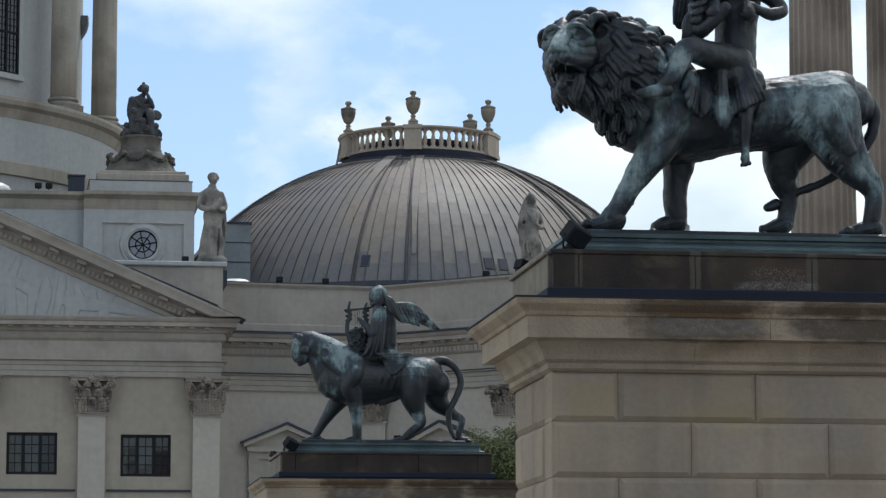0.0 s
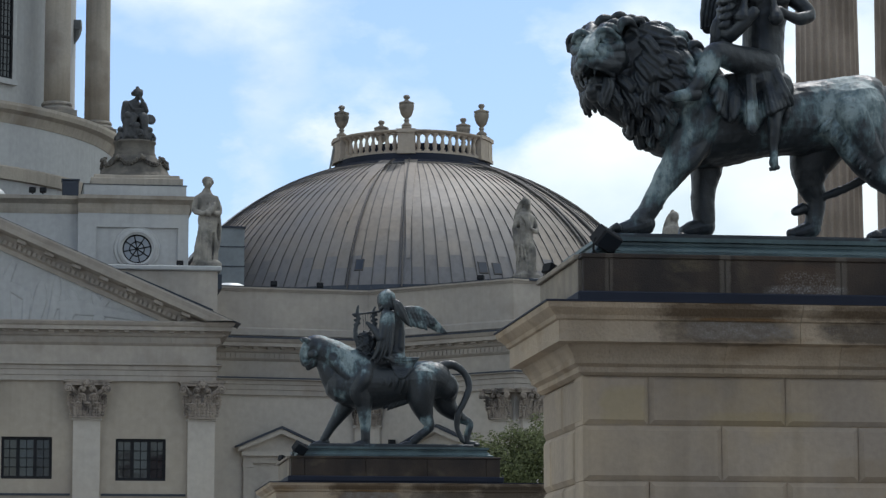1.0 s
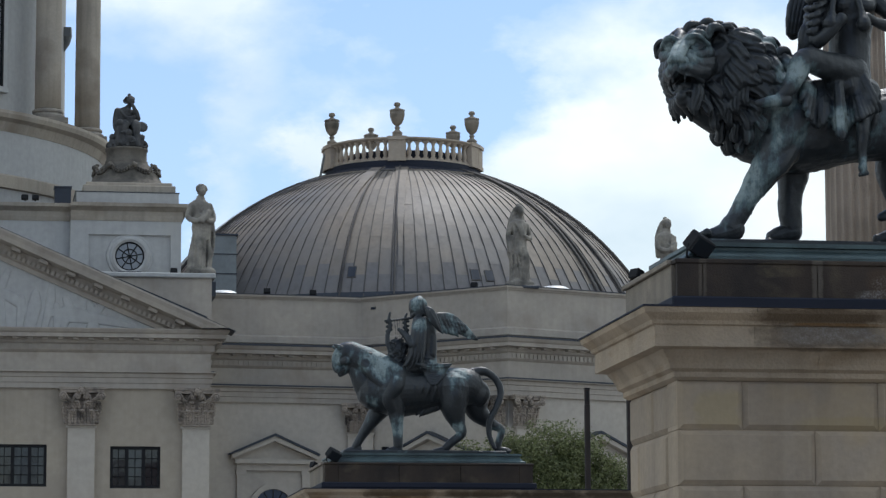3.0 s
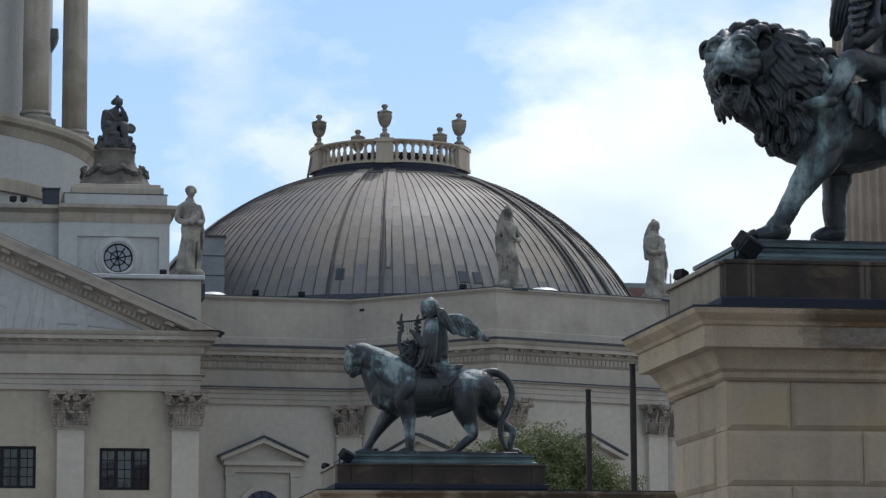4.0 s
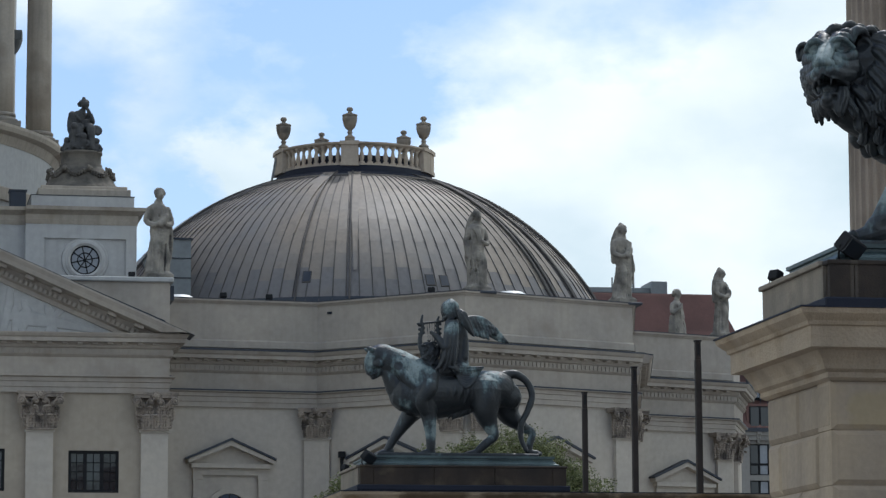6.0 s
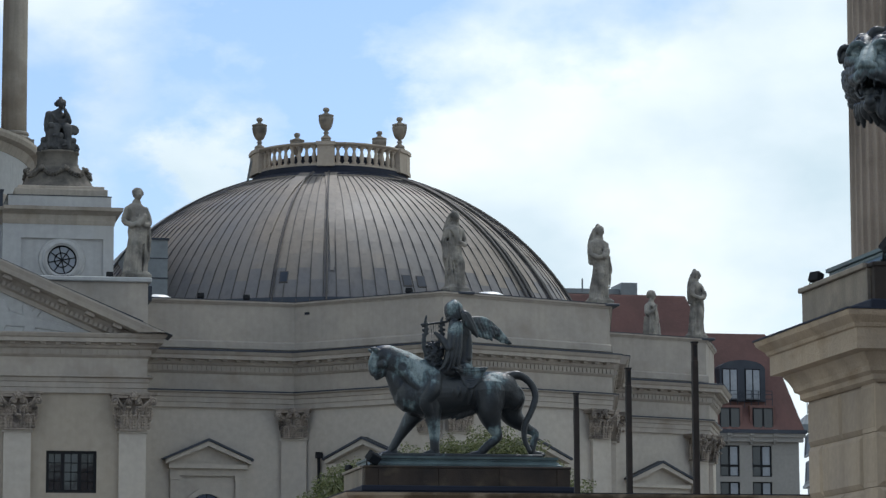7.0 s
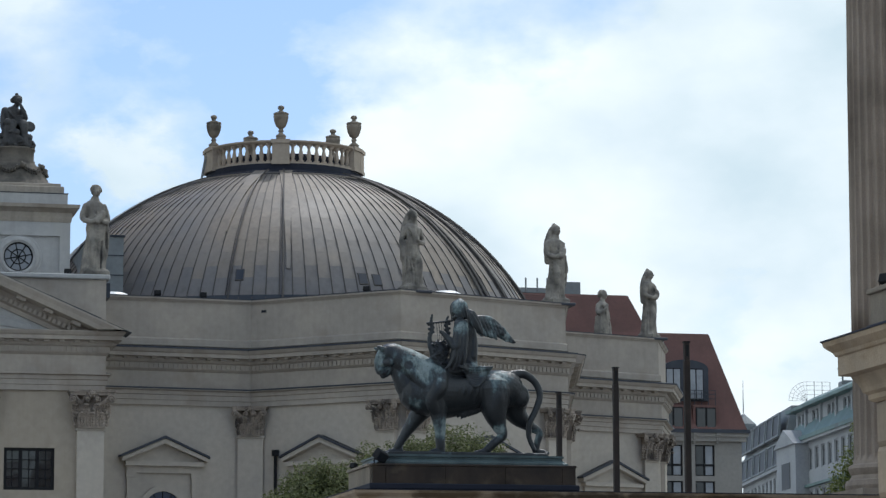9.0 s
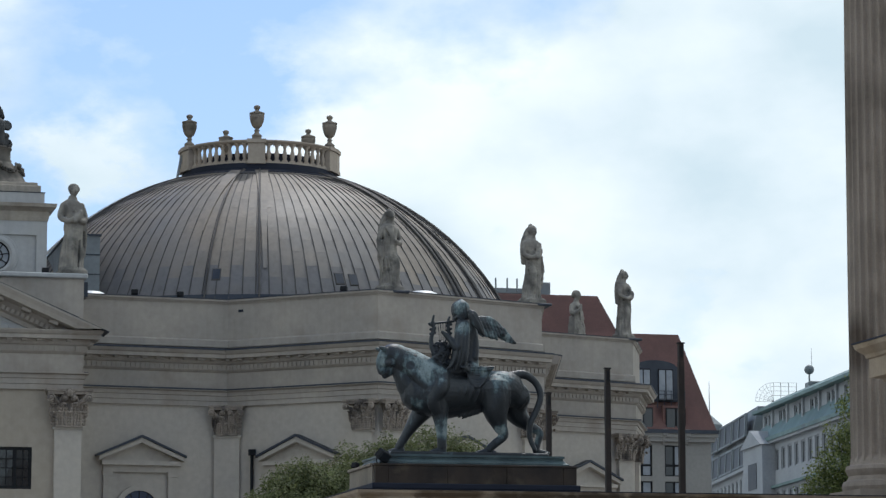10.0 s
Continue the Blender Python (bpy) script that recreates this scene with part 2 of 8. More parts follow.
DRUM_STONE = material("sooty_drum_stone", ((0.158, 0.138, 0.114), (0.100, 0.090, 0.077)), 0.9, 0, 2.2, 0.4, 20, (0.056, 0.051, 0.044), 2.0, (0.48, 0.66), 0.3)
BASE_STONE = material("soiled_base_stone", ((0.30, 0.265, 0.22), (0.22, 0.20, 0.172)), 0.88, 0, 2.0, 0.3, 16, (0.10, 0.092, 0.085), 1.6, (0.5, 0.7))
CAPITAL_STONE = material("soiled_carved_stone", ((0.315, 0.265, 0.218), (0.215, 0.180, 0.150)), 0.9, 0, 2.0, 0.4, 16, (0.062, 0.053, 0.048), 2.0, (0.5, 0.7))
DOME_SHEET = material("weathered_zinc_sheet", ((0.262, 0.219, 0.174), (0.216, 0.184, 0.152)), 0.62, 0.0, 0.35, 0.25, 6, (0.160, 0.157, 0.158), 0.22, (0.48, 0.72), 0.3, 0.035, 0.02, spec=0.34)
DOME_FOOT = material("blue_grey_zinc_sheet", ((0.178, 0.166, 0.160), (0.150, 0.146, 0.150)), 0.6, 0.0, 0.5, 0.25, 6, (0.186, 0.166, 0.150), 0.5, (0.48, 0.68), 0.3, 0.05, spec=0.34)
DARK_LEAD = material("dark_lead_sheet", ((0.012, 0.015, 0.027), (0.022, 0.026, 0.042)), 0.7, 0.0, 1.0, 0.15, 8, spec=0.25)
# lighter and yellower than the trim, with sunlight put into the tone
LANTERN_STONE = material("sunlit_balustrade_stone", ((0.470, 0.392, 0.310), (0.400, 0.338, 0.275)), 0.92, 0, 0.9, 0.2, 8, (0.25, 0.21, 0.17), 1.1, (0.58, 0.8), 0.2, spec=0.3)
SEAM = material("dark_sheet_seam", ((0.105, 0.095, 0.088), (0.072, 0.067, 0.064)), 0.6, 0.2, 1.0, 0.1, 8, spec=0.3)
LEAD = material("blue_grey_lead", ((0.022, 0.028, 0.042), (0.040, 0.047, 0.062)), 0.55, 0.2, 1.0, 0.15, 8)
BLACK_METAL = material("black_painted_metal", ((0.010, 0.011, 0.013), (0.018, 0.018, 0.020)), 0.78, 0.0, 5.0, 0.1, 30, spec=0.2)
POLE_METAL = material("dark_brown_painted_steel", ((0.019, 0.015, 0.014), (0.030, 0.023, 0.021)), 0.65, 0.0, 3.0, 0.15, 20, (0.055, 0.036, 0.026), 3.0, (0.6, 0.8), spec=0.25)
TILE = material("red_roof_tiles", ((0.162, 0.082, 0.070), (0.126, 0.068, 0.060)), 0.85, 0, 0.6, 0.3, 5, (0.124, 0.068, 0.057), 0.5, (0.55, 0.75), 0.1, 0.12)
HOUSE_WALL = material("beige_house_render", ((0.275, 0.262, 0.240), (0.238, 0.228, 0.212)), 0.9, 0, 0.4, 0.1, 6)
# blue cast of distant haze is mixed into this wall colour
FAR_WALL = material("haze_blue_house_render", ((0.350, 0.368, 0.388), (0.305, 0.322, 0.342)), 0.9, 0, 0.4, 0.1, 6)
FAR_ROOF = material("grey_green_sheet_roof", ((0.20, 0.22, 0.23), (0.16, 0.18, 0.19)), 0.6, 0.2, 0.4, 0.1, 6)
GREEN_ROOF = material("verdigris_sheet_roof", ((0.135, 0.215, 0.205), (0.105, 0.165, 0.165)), 0.6, 0.1, 0.4, 0.1, 6, (0.10, 0.125, 0.135), 0.5, (0.5, 0.7))
WHITE_PAINT = material("white_painted_sheet", ((0.78, 0.78, 0.76), (0.70, 0.70, 0.69)), 0.45, 0, 1.0, 0.05, 8)
PAVING = material("grey_granite_paving", ((0.24, 0.23, 0.21), (0.18, 0.175, 0.165)), 0.85, 0, 0.6, 0.2, 20, (0.12, 0.115, 0.11), 0.3, (0.55, 0.75))
BARK = material("grey_brown_bark", ((0.10, 0.08, 0.06), (0.06, 0.05, 0.04)), 0.9, 0, 6.0, 0.6, 30)
RED_REFLECT = material("red_brown_house_front", ((0.12, 0.055, 0.04), (0.09, 0.04, 0.03)), 0.8, 0, 0.6, 0.1, 6)
FLUTED_STONE = material("brown_stained_column_stone", ((0.330, 0.275, 0.228), (0.235, 0.195, 0.160)), 0.9, 0, 1.5, 0.3, 40, (0.105, 0.080, 0.062), 0.8, (0.52, 0.72), 0.45, spec=0.25)
TOWER_STONE = material("tan_tower_stone", ((0.392, 0.343, 0.280), (0.318, 0.284, 0.242)), 0.9, 0, 0.6, 0.25, 12, (0.192, 0.154, 0.117), 0.5, (0.55, 0.75), 0.35)


def glass_material(name, ior, gloss, colour=(0.015, 0.018, 0.022)):
    m = bpy.data.materials.new(name)
    m.use_nodes = True
    sh = m.node_tree.nodes["Principled BSDF"]
    sh.inputs["Base Color"].default_value = (*colour, 1)
    sh.inputs["Roughness"].default_value = 0.06
    sh.inputs["IOR"].default_value = ior
    sh.inputs["Specular IOR Level"].default_value = gloss
    n = m.node_tree.nodes.new("ShaderNodeTexNoise")
    n.inputs["Scale"].default_value = 1.7
    g = m.node_tree.nodes.new("ShaderNodeNewGeometry")
    b = m.node_tree.nodes.new("ShaderNodeBump")
    b.inputs["Strength"].default_value, b.inputs["Distance"].default_value = 0.15, 0.02
    m.node_tree.links.new(g.outputs["Position"], n.inputs["Vector"])
    m.node_tree.links.new(n.outputs["Fac"], b.inputs["Height"])
    m.node_tree.links.new(b.outputs["Normal"], sh.inputs["Normal"])
    return m


GLASS = glass_material("dark_window_glass", 1.52, 0.55)
BLUE_GLASS = glass_material("blue_arched_glass", 1.45, 0.35, (0.010, 0.022, 0.060))
BRIGHT_GLASS = glass_material("double_window_glass", 1.7, 0.45)


def bronze(name, patches, patch_gain=0.24, spots=(), dark=1.0):
    """Dark cast bronze with pale green-grey patina in drifts, placed patches of patina and painted light at (x, y, z,
    reach), less round dark spots.
    """
    m = bpy.data.materials.new(name)
    m.use_nodes = True
    nd, lk = m.node_tree.nodes, m.node_tree.links
    sh = nd["Principled BSDF"]
    geo = nd.new("ShaderNodeNewGeometry")

    def noise_tex(s, detail, squash=(1, 1, 1)):
        mp = nd.new("ShaderNodeMapping")
        mp.inputs["Scale"].default_value = squash
        n = nd.new("ShaderNodeTexNoise")
        n.inputs["Scale"].default_value, n.inputs["Detail"].default_value, n.inputs["Roughness"].default_value = s, detail, 0.62
        lk.new(geo.outputs["Position"], mp.inputs["Vector"])
        lk.new(mp.outputs["Vector"], n.inputs["Vector"])
        return n.outputs["Fac"]

    def calc(op, a, b):
        x = nd.new("ShaderNodeMath")
        x.operation = op
        for k, v in enumerate((a, b)):
            if isinstance(v, (int, float)):
                x.inputs[k].default_value = v
            else:
                lk.new(v, x.inputs[k])
        return x.outputs["Value"]

    def span(v, a, b, c=0.0, d=1.0):
        r = nd.new("ShaderNodeMapRange")
        r.interpolation_type = "SMOOTHSTEP"
        for key, val in (("From Min", a), ("From Max", b), ("To Min", c), ("To Max", d)):
            r.inputs[key].default_value = val
        lk.new(v, r.inputs["Value"])
        return r.outputs["Result"]

    coarse, fine, drip = noise_tex(2.6, 7.0), noise_tex(26.0, 4.0), noise_tex(7.0, 5.0, (1.0, 1.0, 0.25))
    field = 0.0
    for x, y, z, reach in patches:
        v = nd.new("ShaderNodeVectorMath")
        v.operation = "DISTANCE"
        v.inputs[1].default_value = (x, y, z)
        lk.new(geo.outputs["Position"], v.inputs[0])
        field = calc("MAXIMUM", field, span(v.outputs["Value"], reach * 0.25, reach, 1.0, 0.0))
    mask = calc("ADD", calc("MULTIPLY", field, patch_gain), calc("ADD", calc("MULTIPLY", coarse, 1.2), calc("MULTIPLY", drip, 0.9)))
    streaky = noise_tex(11.0, 6.0, (1.0, 1.0, 0.5))
    mask = calc("ADD", mask, calc("MULTIPLY", calc("SUBTRACT", streaky, 0.5), 0.55))
    pale = span(mask, dark, 1.62)
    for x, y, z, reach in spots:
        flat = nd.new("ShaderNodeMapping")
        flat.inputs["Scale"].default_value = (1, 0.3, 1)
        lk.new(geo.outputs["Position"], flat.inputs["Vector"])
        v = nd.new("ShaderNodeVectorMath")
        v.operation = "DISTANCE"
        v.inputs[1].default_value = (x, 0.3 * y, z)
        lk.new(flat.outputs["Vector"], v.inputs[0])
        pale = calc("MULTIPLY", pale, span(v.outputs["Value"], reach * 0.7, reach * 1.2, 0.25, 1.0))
    tone = nd.new("ShaderNodeValToRGB")
    tone.color_ramp.elements[0].color, tone.color_ramp.elements[1].color = (0.018, 0.022, 0.026, 1), (0.235, 0.288, 0.290, 1)
    for at, colour in ((0.30, (0.030, 0.037, 0.044, 1)), (0.62, (0.078, 0.116, 0.126, 1))):
        tone.color_ramp.elements.new(at).color = colour
    lk.new(pale, tone.inputs["Fac"])
    mix2 = nd.new("ShaderNodeMix")
    mix2.data_type = "RGBA"
    mix2.inputs["B"].default_value = (0.012, 0.013, 0.014, 1)
    lk.new(tone.outputs["Color"], mix2.inputs["A"])
    lk.new(calc("MULTIPLY", span(fine, 0.52, 0.72), 0.5), mix2.inputs["Factor"])
    lk.new(mix2.outputs["Result"], sh.inputs["Base Color"])
    lk.new(span(pale, 0.0, 1.0, 0.45, 0.66), sh.inputs["Roughness"])
    sh.inputs["Metallic"].default_value = 0.15
    bp = nd.new("ShaderNodeBump")
    bp.inputs["Strength"].default_value, bp.inputs["Distance"].default_value = 0.35, 0.012
    lk.new(calc("ADD", fine, coarse), bp.inputs["Height"])
    lk.new(bp.outputs["Normal"], sh.inputs["Normal"])
    return m


BRONZE = bronze("patinated_bronze", [])
# pale patches hold patina and the light on exposed parts in the colour
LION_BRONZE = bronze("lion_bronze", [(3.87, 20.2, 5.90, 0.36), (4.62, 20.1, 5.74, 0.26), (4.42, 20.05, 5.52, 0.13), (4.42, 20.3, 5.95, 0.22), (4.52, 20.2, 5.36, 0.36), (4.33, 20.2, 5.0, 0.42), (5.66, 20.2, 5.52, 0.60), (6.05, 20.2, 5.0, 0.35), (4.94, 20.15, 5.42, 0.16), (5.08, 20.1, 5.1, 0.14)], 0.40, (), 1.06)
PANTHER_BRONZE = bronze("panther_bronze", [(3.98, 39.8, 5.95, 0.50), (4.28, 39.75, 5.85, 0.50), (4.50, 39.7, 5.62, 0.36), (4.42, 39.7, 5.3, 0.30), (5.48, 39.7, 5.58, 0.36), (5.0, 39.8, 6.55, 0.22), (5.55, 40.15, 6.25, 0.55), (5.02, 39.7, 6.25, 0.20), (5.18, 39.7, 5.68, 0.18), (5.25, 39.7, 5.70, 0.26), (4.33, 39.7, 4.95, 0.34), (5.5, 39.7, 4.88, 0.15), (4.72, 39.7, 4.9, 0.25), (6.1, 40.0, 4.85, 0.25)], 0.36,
                        # the last four also put shading on lyre, back, mantle and flank in colour
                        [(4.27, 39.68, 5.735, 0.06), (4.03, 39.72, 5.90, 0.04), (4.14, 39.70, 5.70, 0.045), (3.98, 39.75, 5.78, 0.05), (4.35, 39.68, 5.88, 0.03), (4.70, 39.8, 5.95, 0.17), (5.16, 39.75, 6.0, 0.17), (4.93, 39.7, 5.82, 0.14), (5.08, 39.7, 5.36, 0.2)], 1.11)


def leaf_material(name, dark, light):
    m = bpy.data.materials.new(name)
    m.use_nodes = True
    nd, lk = m.node_tree.nodes, m.node_tree.links
    sh = nd["Principled BSDF"]
    g = nd.new("ShaderNodeNewGeometry")
    r = nd.new("ShaderNodeValToRGB")
    r.color_ramp.elements[0].color, r.color_ramp.elements[1].color = (*dark, 1), (*light, 1)
    lk.new(g.outputs["Random Per Island"], r.inputs["Fac"])
    lk.new(r.outputs["Color"], sh.inputs["Base Color"])
    sh.inputs["Roughness"].default_value = 0.7
    sh.inputs["Specular IOR Level"].default_value = 0.25
    tr = nd.new("ShaderNodeBsdfTranslucent")
    lk.new(r.outputs["Color"], tr.inputs["Color"])
    mx = nd.new("ShaderNodeMixShader")
    mx.inputs["Fac"].default_value = 0.35
    lk.new(sh.outputs["BSDF"], mx.inputs[1])
    lk.new(tr.outputs["BSDF"], mx.inputs[2])
    lk.new(mx.outputs["Shader"], nd["Material Output"].inputs["Surface"])
    return m


PALE_GLASS = material('pale_window_glass', ((0.27, 0.29, 0.32), (0.21, 0.23, 0.26)), 0.25, 0, 1.5, 0.05, 8)


LEAF = leaf_material("grey_green_leaves", (0.050, 0.062, 0.026), (0.185, 0.205, 0.085))
LEAF_RIGHT = leaf_material("yellow_green_leaves", (0.055, 0.078, 0.025), (0.235, 0.262, 0.092))


# ---- building helpers ----
def thing(name, label, category, at=(0, 0, 0), group="", kind="", turn=0.0):
    ob = new(name)
    ob.matrix_basis = pose(*at, 0, 0, turn)
    ob.empty_display_size = 0.2
    return tagged(ob, label, category, group, kind)


def finish(bm, name, mat, smooth=False):
    bmesh.ops.recalc_face_normals(bm, faces=bm.faces[:])
    me = bpy.data.meshes.new(name)
    bm.to_mesh(me)
    bm.free()
    for m in mat if isinstance(mat, (list, tuple)) else [mat]:
        me.materials.append(m)
    if smooth:
        me.polygons.foreach_set("use_smooth", [True] * len(me.polygons))
    return me


def part(name, bm, mat, parent=None, label="", smooth=False, kind=""):
    ob = new(name, finish(bm, name, mat, smooth))
    ob.parent = parent
    return tagged(ob, label, kind=kind)


def box(bm, x0, x1, y0, y1, z0, z1, m=None):
    vs = [bm.verts.new((x, y, z)) for z in (z0, z1) for x, y in ((x0, y0), (x1, y0), (x1, y1), (x0, y1))]
    if m is not None:
        for v in vs:
            v.co = m @ v.co
    for f in ((3, 2, 1, 0), (4, 5, 6, 7), (0, 1, 5, 4), (1, 2, 6, 5), (2, 3, 7, 6), (3, 0, 4, 7)):
        bm.faces.new([vs[i] for i in f])
    return vs


def bevel(bm, w, segs=1):
    bmesh.ops.bevel(bm, geom=bm.edges[:], offset=w, segments=segs, affect="EDGES", clamp_overlap=True)
    return bm


def boxes(*rows, m=None, w=0.0):
    bm = bmesh.new()
    for r in rows:
        box(bm, *r, m=m)
    return bevel(bm, w) if w else bm


def lathe(bm, profile, segs=32, centre=(0, 0), a0=0.0, a1=360.0, caps=True):
    """A turned form: profile rows of radius and height."""
    full = a1 - a0 >= 359.9
    n = segs if full else segs + 1
    rings = []
    for r, z in profile:
        rings.append([bm.verts.new((centre[0] + r * math.cos(radians(a0 + (a1 - a0) * k / segs)), centre[1] + r * math.sin(radians(a0 + (a1 - a0) * k / segs)), z)) for k in range(n)])
    for lo, hi in zip(rings, rings[1:]):
        for k in range(segs):
            j = (k + 1) % n
            bm.faces.new((lo[k], lo[j], hi[j], hi[k]))
    if full and caps:
        for ring, rz in ((rings[0], profile[0]), (rings[-1], profile[-1])):
            if rz[0] > 1e-4:
                bm.faces.new(ring)
    return bm


def sweep(bm, path, profile, closed=False):
    """A moulding along a plan path (outside to the right of its way), profile rows of outset and height, as a closed outline."""
    pts = [Vector((p[0], p[1])) for p in path]
    n = len(pts)
    rings = []
    for i in range(n):
        d1 = (pts[i] - pts[i - 1]).normalized() if i or closed else None
        d2 = (pts[(i + 1) % n] - pts[i]).normalized() if i < n - 1 or closed else None
        d1, d2 = d1 or d2, d2 or d1
        n1, n2 = Vector((d1.y, -d1.x)), Vector((d2.y, -d2.x))
        mit = (n1 + n2) / max(0.25, 1 + n1.dot(n2))
        rings.append([bm.verts.new((pts[i].x + mit.x * o, pts[i].y + mit.y * o, z)) for o, z in profile])
    k = len(profile)
    for i in range(n if closed else n - 1):
        a, b = rings[i], rings[(i + 1) % n]
        for j in range(k):
            bm.faces.new((a[j], b[j], b[(j + 1) % k], a[(j + 1) % k]))
    if not closed:
        bm.faces.new(rings[0])
        bm.faces.new(rings[-1][::-1])
    return bm


def catmull(rows, steps):
    rows = [np.array(r, float) for r in rows]
    ext = [2 * rows[0] - rows[1]] + rows + [2 * rows[-1] - rows[-2]]
    out = []
    for i in range(1, len(ext) - 2):
        p0, p1, p2, p3 = ext[i - 1:i + 3]
        for s in range(steps):
            u = s / steps
            out.append(0.5 * ((2 * p1) + (-p0 + p2) * u + (2 * p0 - 5 * p1 + 4 * p2 - p3) * u * u + (-p0 + 3 * p1 - 3 * p2 + p3) * u ** 3))
    out.append(rows[-1])
    return out


def tube(bm, *rows, sides=14, flat=(1.0, 1.0), steps=5):
    """A rounded limb through rows of x, y, z, radius, with round ends."""
    pts = catmull(rows, steps)
    if max(p[3] for p in pts) > 0.1 and sides == 14:
        sides = 30
    first, last = pts[0], pts[-1]
    da = Vector(first[:3] - pts[1][:3]).normalized()
    db = Vector(last[:3] - pts[-2][:3]).normalized()
    caps0 = [np.array([*(Vector(first[:3]) + da * first[3] * math.sin(a)), first[3] * math.cos(a)]) for a in (1.45, 1.0, 0.5)]
    caps1 = [np.array([*(Vector(last[:3]) + db * last[3] * math.sin(a)), last[3] * math.cos(a)]) for a in (0.5, 1.0, 1.45)]
    pts = caps0 + pts + caps1
    rings, ref = [], Vector((0, 1, 0.01))
    for i, p in enumerate(pts):
        d = Vector(pts[min(i + 1, len(pts) - 1)][:3] - pts[max(i - 1, 0)][:3]).normalized()
        u = (ref - d * ref.dot(d))
        u = u.normalized() if u.length > 0.05 else d.orthogonal().normalized()
        v = d.cross(u)
        r = max(p[3], 0.004)
        rings.append([bm.verts.new(Vector(p[:3]) + (u * math.cos(a) * flat[0] + v * math.sin(a) * flat[1]) * r) for a in (2 * math.pi * k / sides for k in range(sides))])
    for a, b in zip(rings, rings[1:]):
        for k in range(sides):
            bm.faces.new((a[k], a[(k + 1) % sides], b[(k + 1) % sides], b[k]))
    bm.faces.new(rings[0][::-1])
    bm.faces.new(rings[-1])
    return bm


def ball(bm, c, r, scale=(1, 1, 1), turn=(0, 0, 0), sub=2):
    m = pose(*c, *turn) @ Matrix.Diagonal((r * scale[0], r * scale[1], r * scale[2], 1))
    bmesh.ops.create_icosphere(bm, subdivisions=sub, radius=1.0, matrix=m)


def carved(bm, name, mat, voxel, smooth=4, label="", category="statue", group="", relief=0.0, relief_size=0.1, lump=0.0, lump_size=0.2, crisp=None):
    """Melts overlapping volumes into one carved surface."""
    bmesh.ops.recalc_face_normals(bm, faces=bm.faces[:])
    me = bpy.data.meshes.new(name)
    bm.to_mesh(me)
    bm.free()
    tmp = new("carving", me)
    rm = tmp.modifiers.new("melt", "REMESH")
    rm.mode, rm.voxel_size = "VOXEL", voxel
    sm = tmp.modifiers.new("soften", "SMOOTH")
    sm.factor, sm.iterations = 0.5, smooth
    if relief:
        tx = bpy.data.textures.new(name, "CLOUDS")
        tx.noise_scale = relief_size
        dp = tmp.modifiers.new("tooling", "DISPLACE")
        dp.texture, dp.strength, dp.mid_level = tx, relief, 0.5
    if lump:
        tx = bpy.data.textures.new(name, "CLOUDS")
        tx.noise_scale = lump_size
        dp = tmp.modifiers.new("muscle", "DISPLACE")
        dp.texture, dp.strength, dp.mid_level = tx, lump, 0.5
    dg = bpy.context.evaluated_depsgraph_get()
    done = bpy.data.meshes.new_from_object(tmp.evaluated_get(dg))
    bpy.data.objects.remove(tmp)
    if crisp:
        whole = bmesh.new()
        whole.from_mesh(done)
        bmesh.ops.recalc_face_normals(crisp, faces=crisp.faces[:])
        extra = bpy.data.meshes.new(name)
        crisp.to_mesh(extra)
        crisp.free()
        whole.from_mesh(extra)
        whole.to_mesh(done)
        whole.free()
        bpy.data.meshes.remove(extra)
    done.name = name
    done.materials.clear()
    done.materials.append(mat)
    done.polygons.foreach_set("use_smooth", [True] * len(done.polygons))
    return tagged(new(name, done), label, category, group)


# ---- ground ----
gm = bmesh.new()
box(gm, -1500, 1500, -1500, 1500, -0.4, 0.0)
ground = part("ground", gm, PAVING)
tagged(ground, "grey granite paving of a wide town square", "ground", kind="structure")

# ---- the church ----
Z_ARCH, Z_FAS, Z_FRZ, Z_COR, Z_PAR = 10.84, 11.40, 11.98, 12.72, 14.52
FRONT = [(-9.0, 97.1), (7.0, 97.1), (7.0, 101.25)]
CURTAIN = [(7.0, 101.25), (12.65, 101.9), (17.0, 98.0), (23.4, 100.6)]
WING = [(23.4, 100.6), (25.4, 108.5), (29.7, 110.1), (31.2, 114.0)]
church = thing("church", "cream plastered domed church with stone cornices and pilasters", "church", (0, 0, 0))


MODILLION = finish(boxes((-0.09, 0.09, -0.48, -0.29, 0.385, 0.455), w=0.012), "modillion", TRIM)


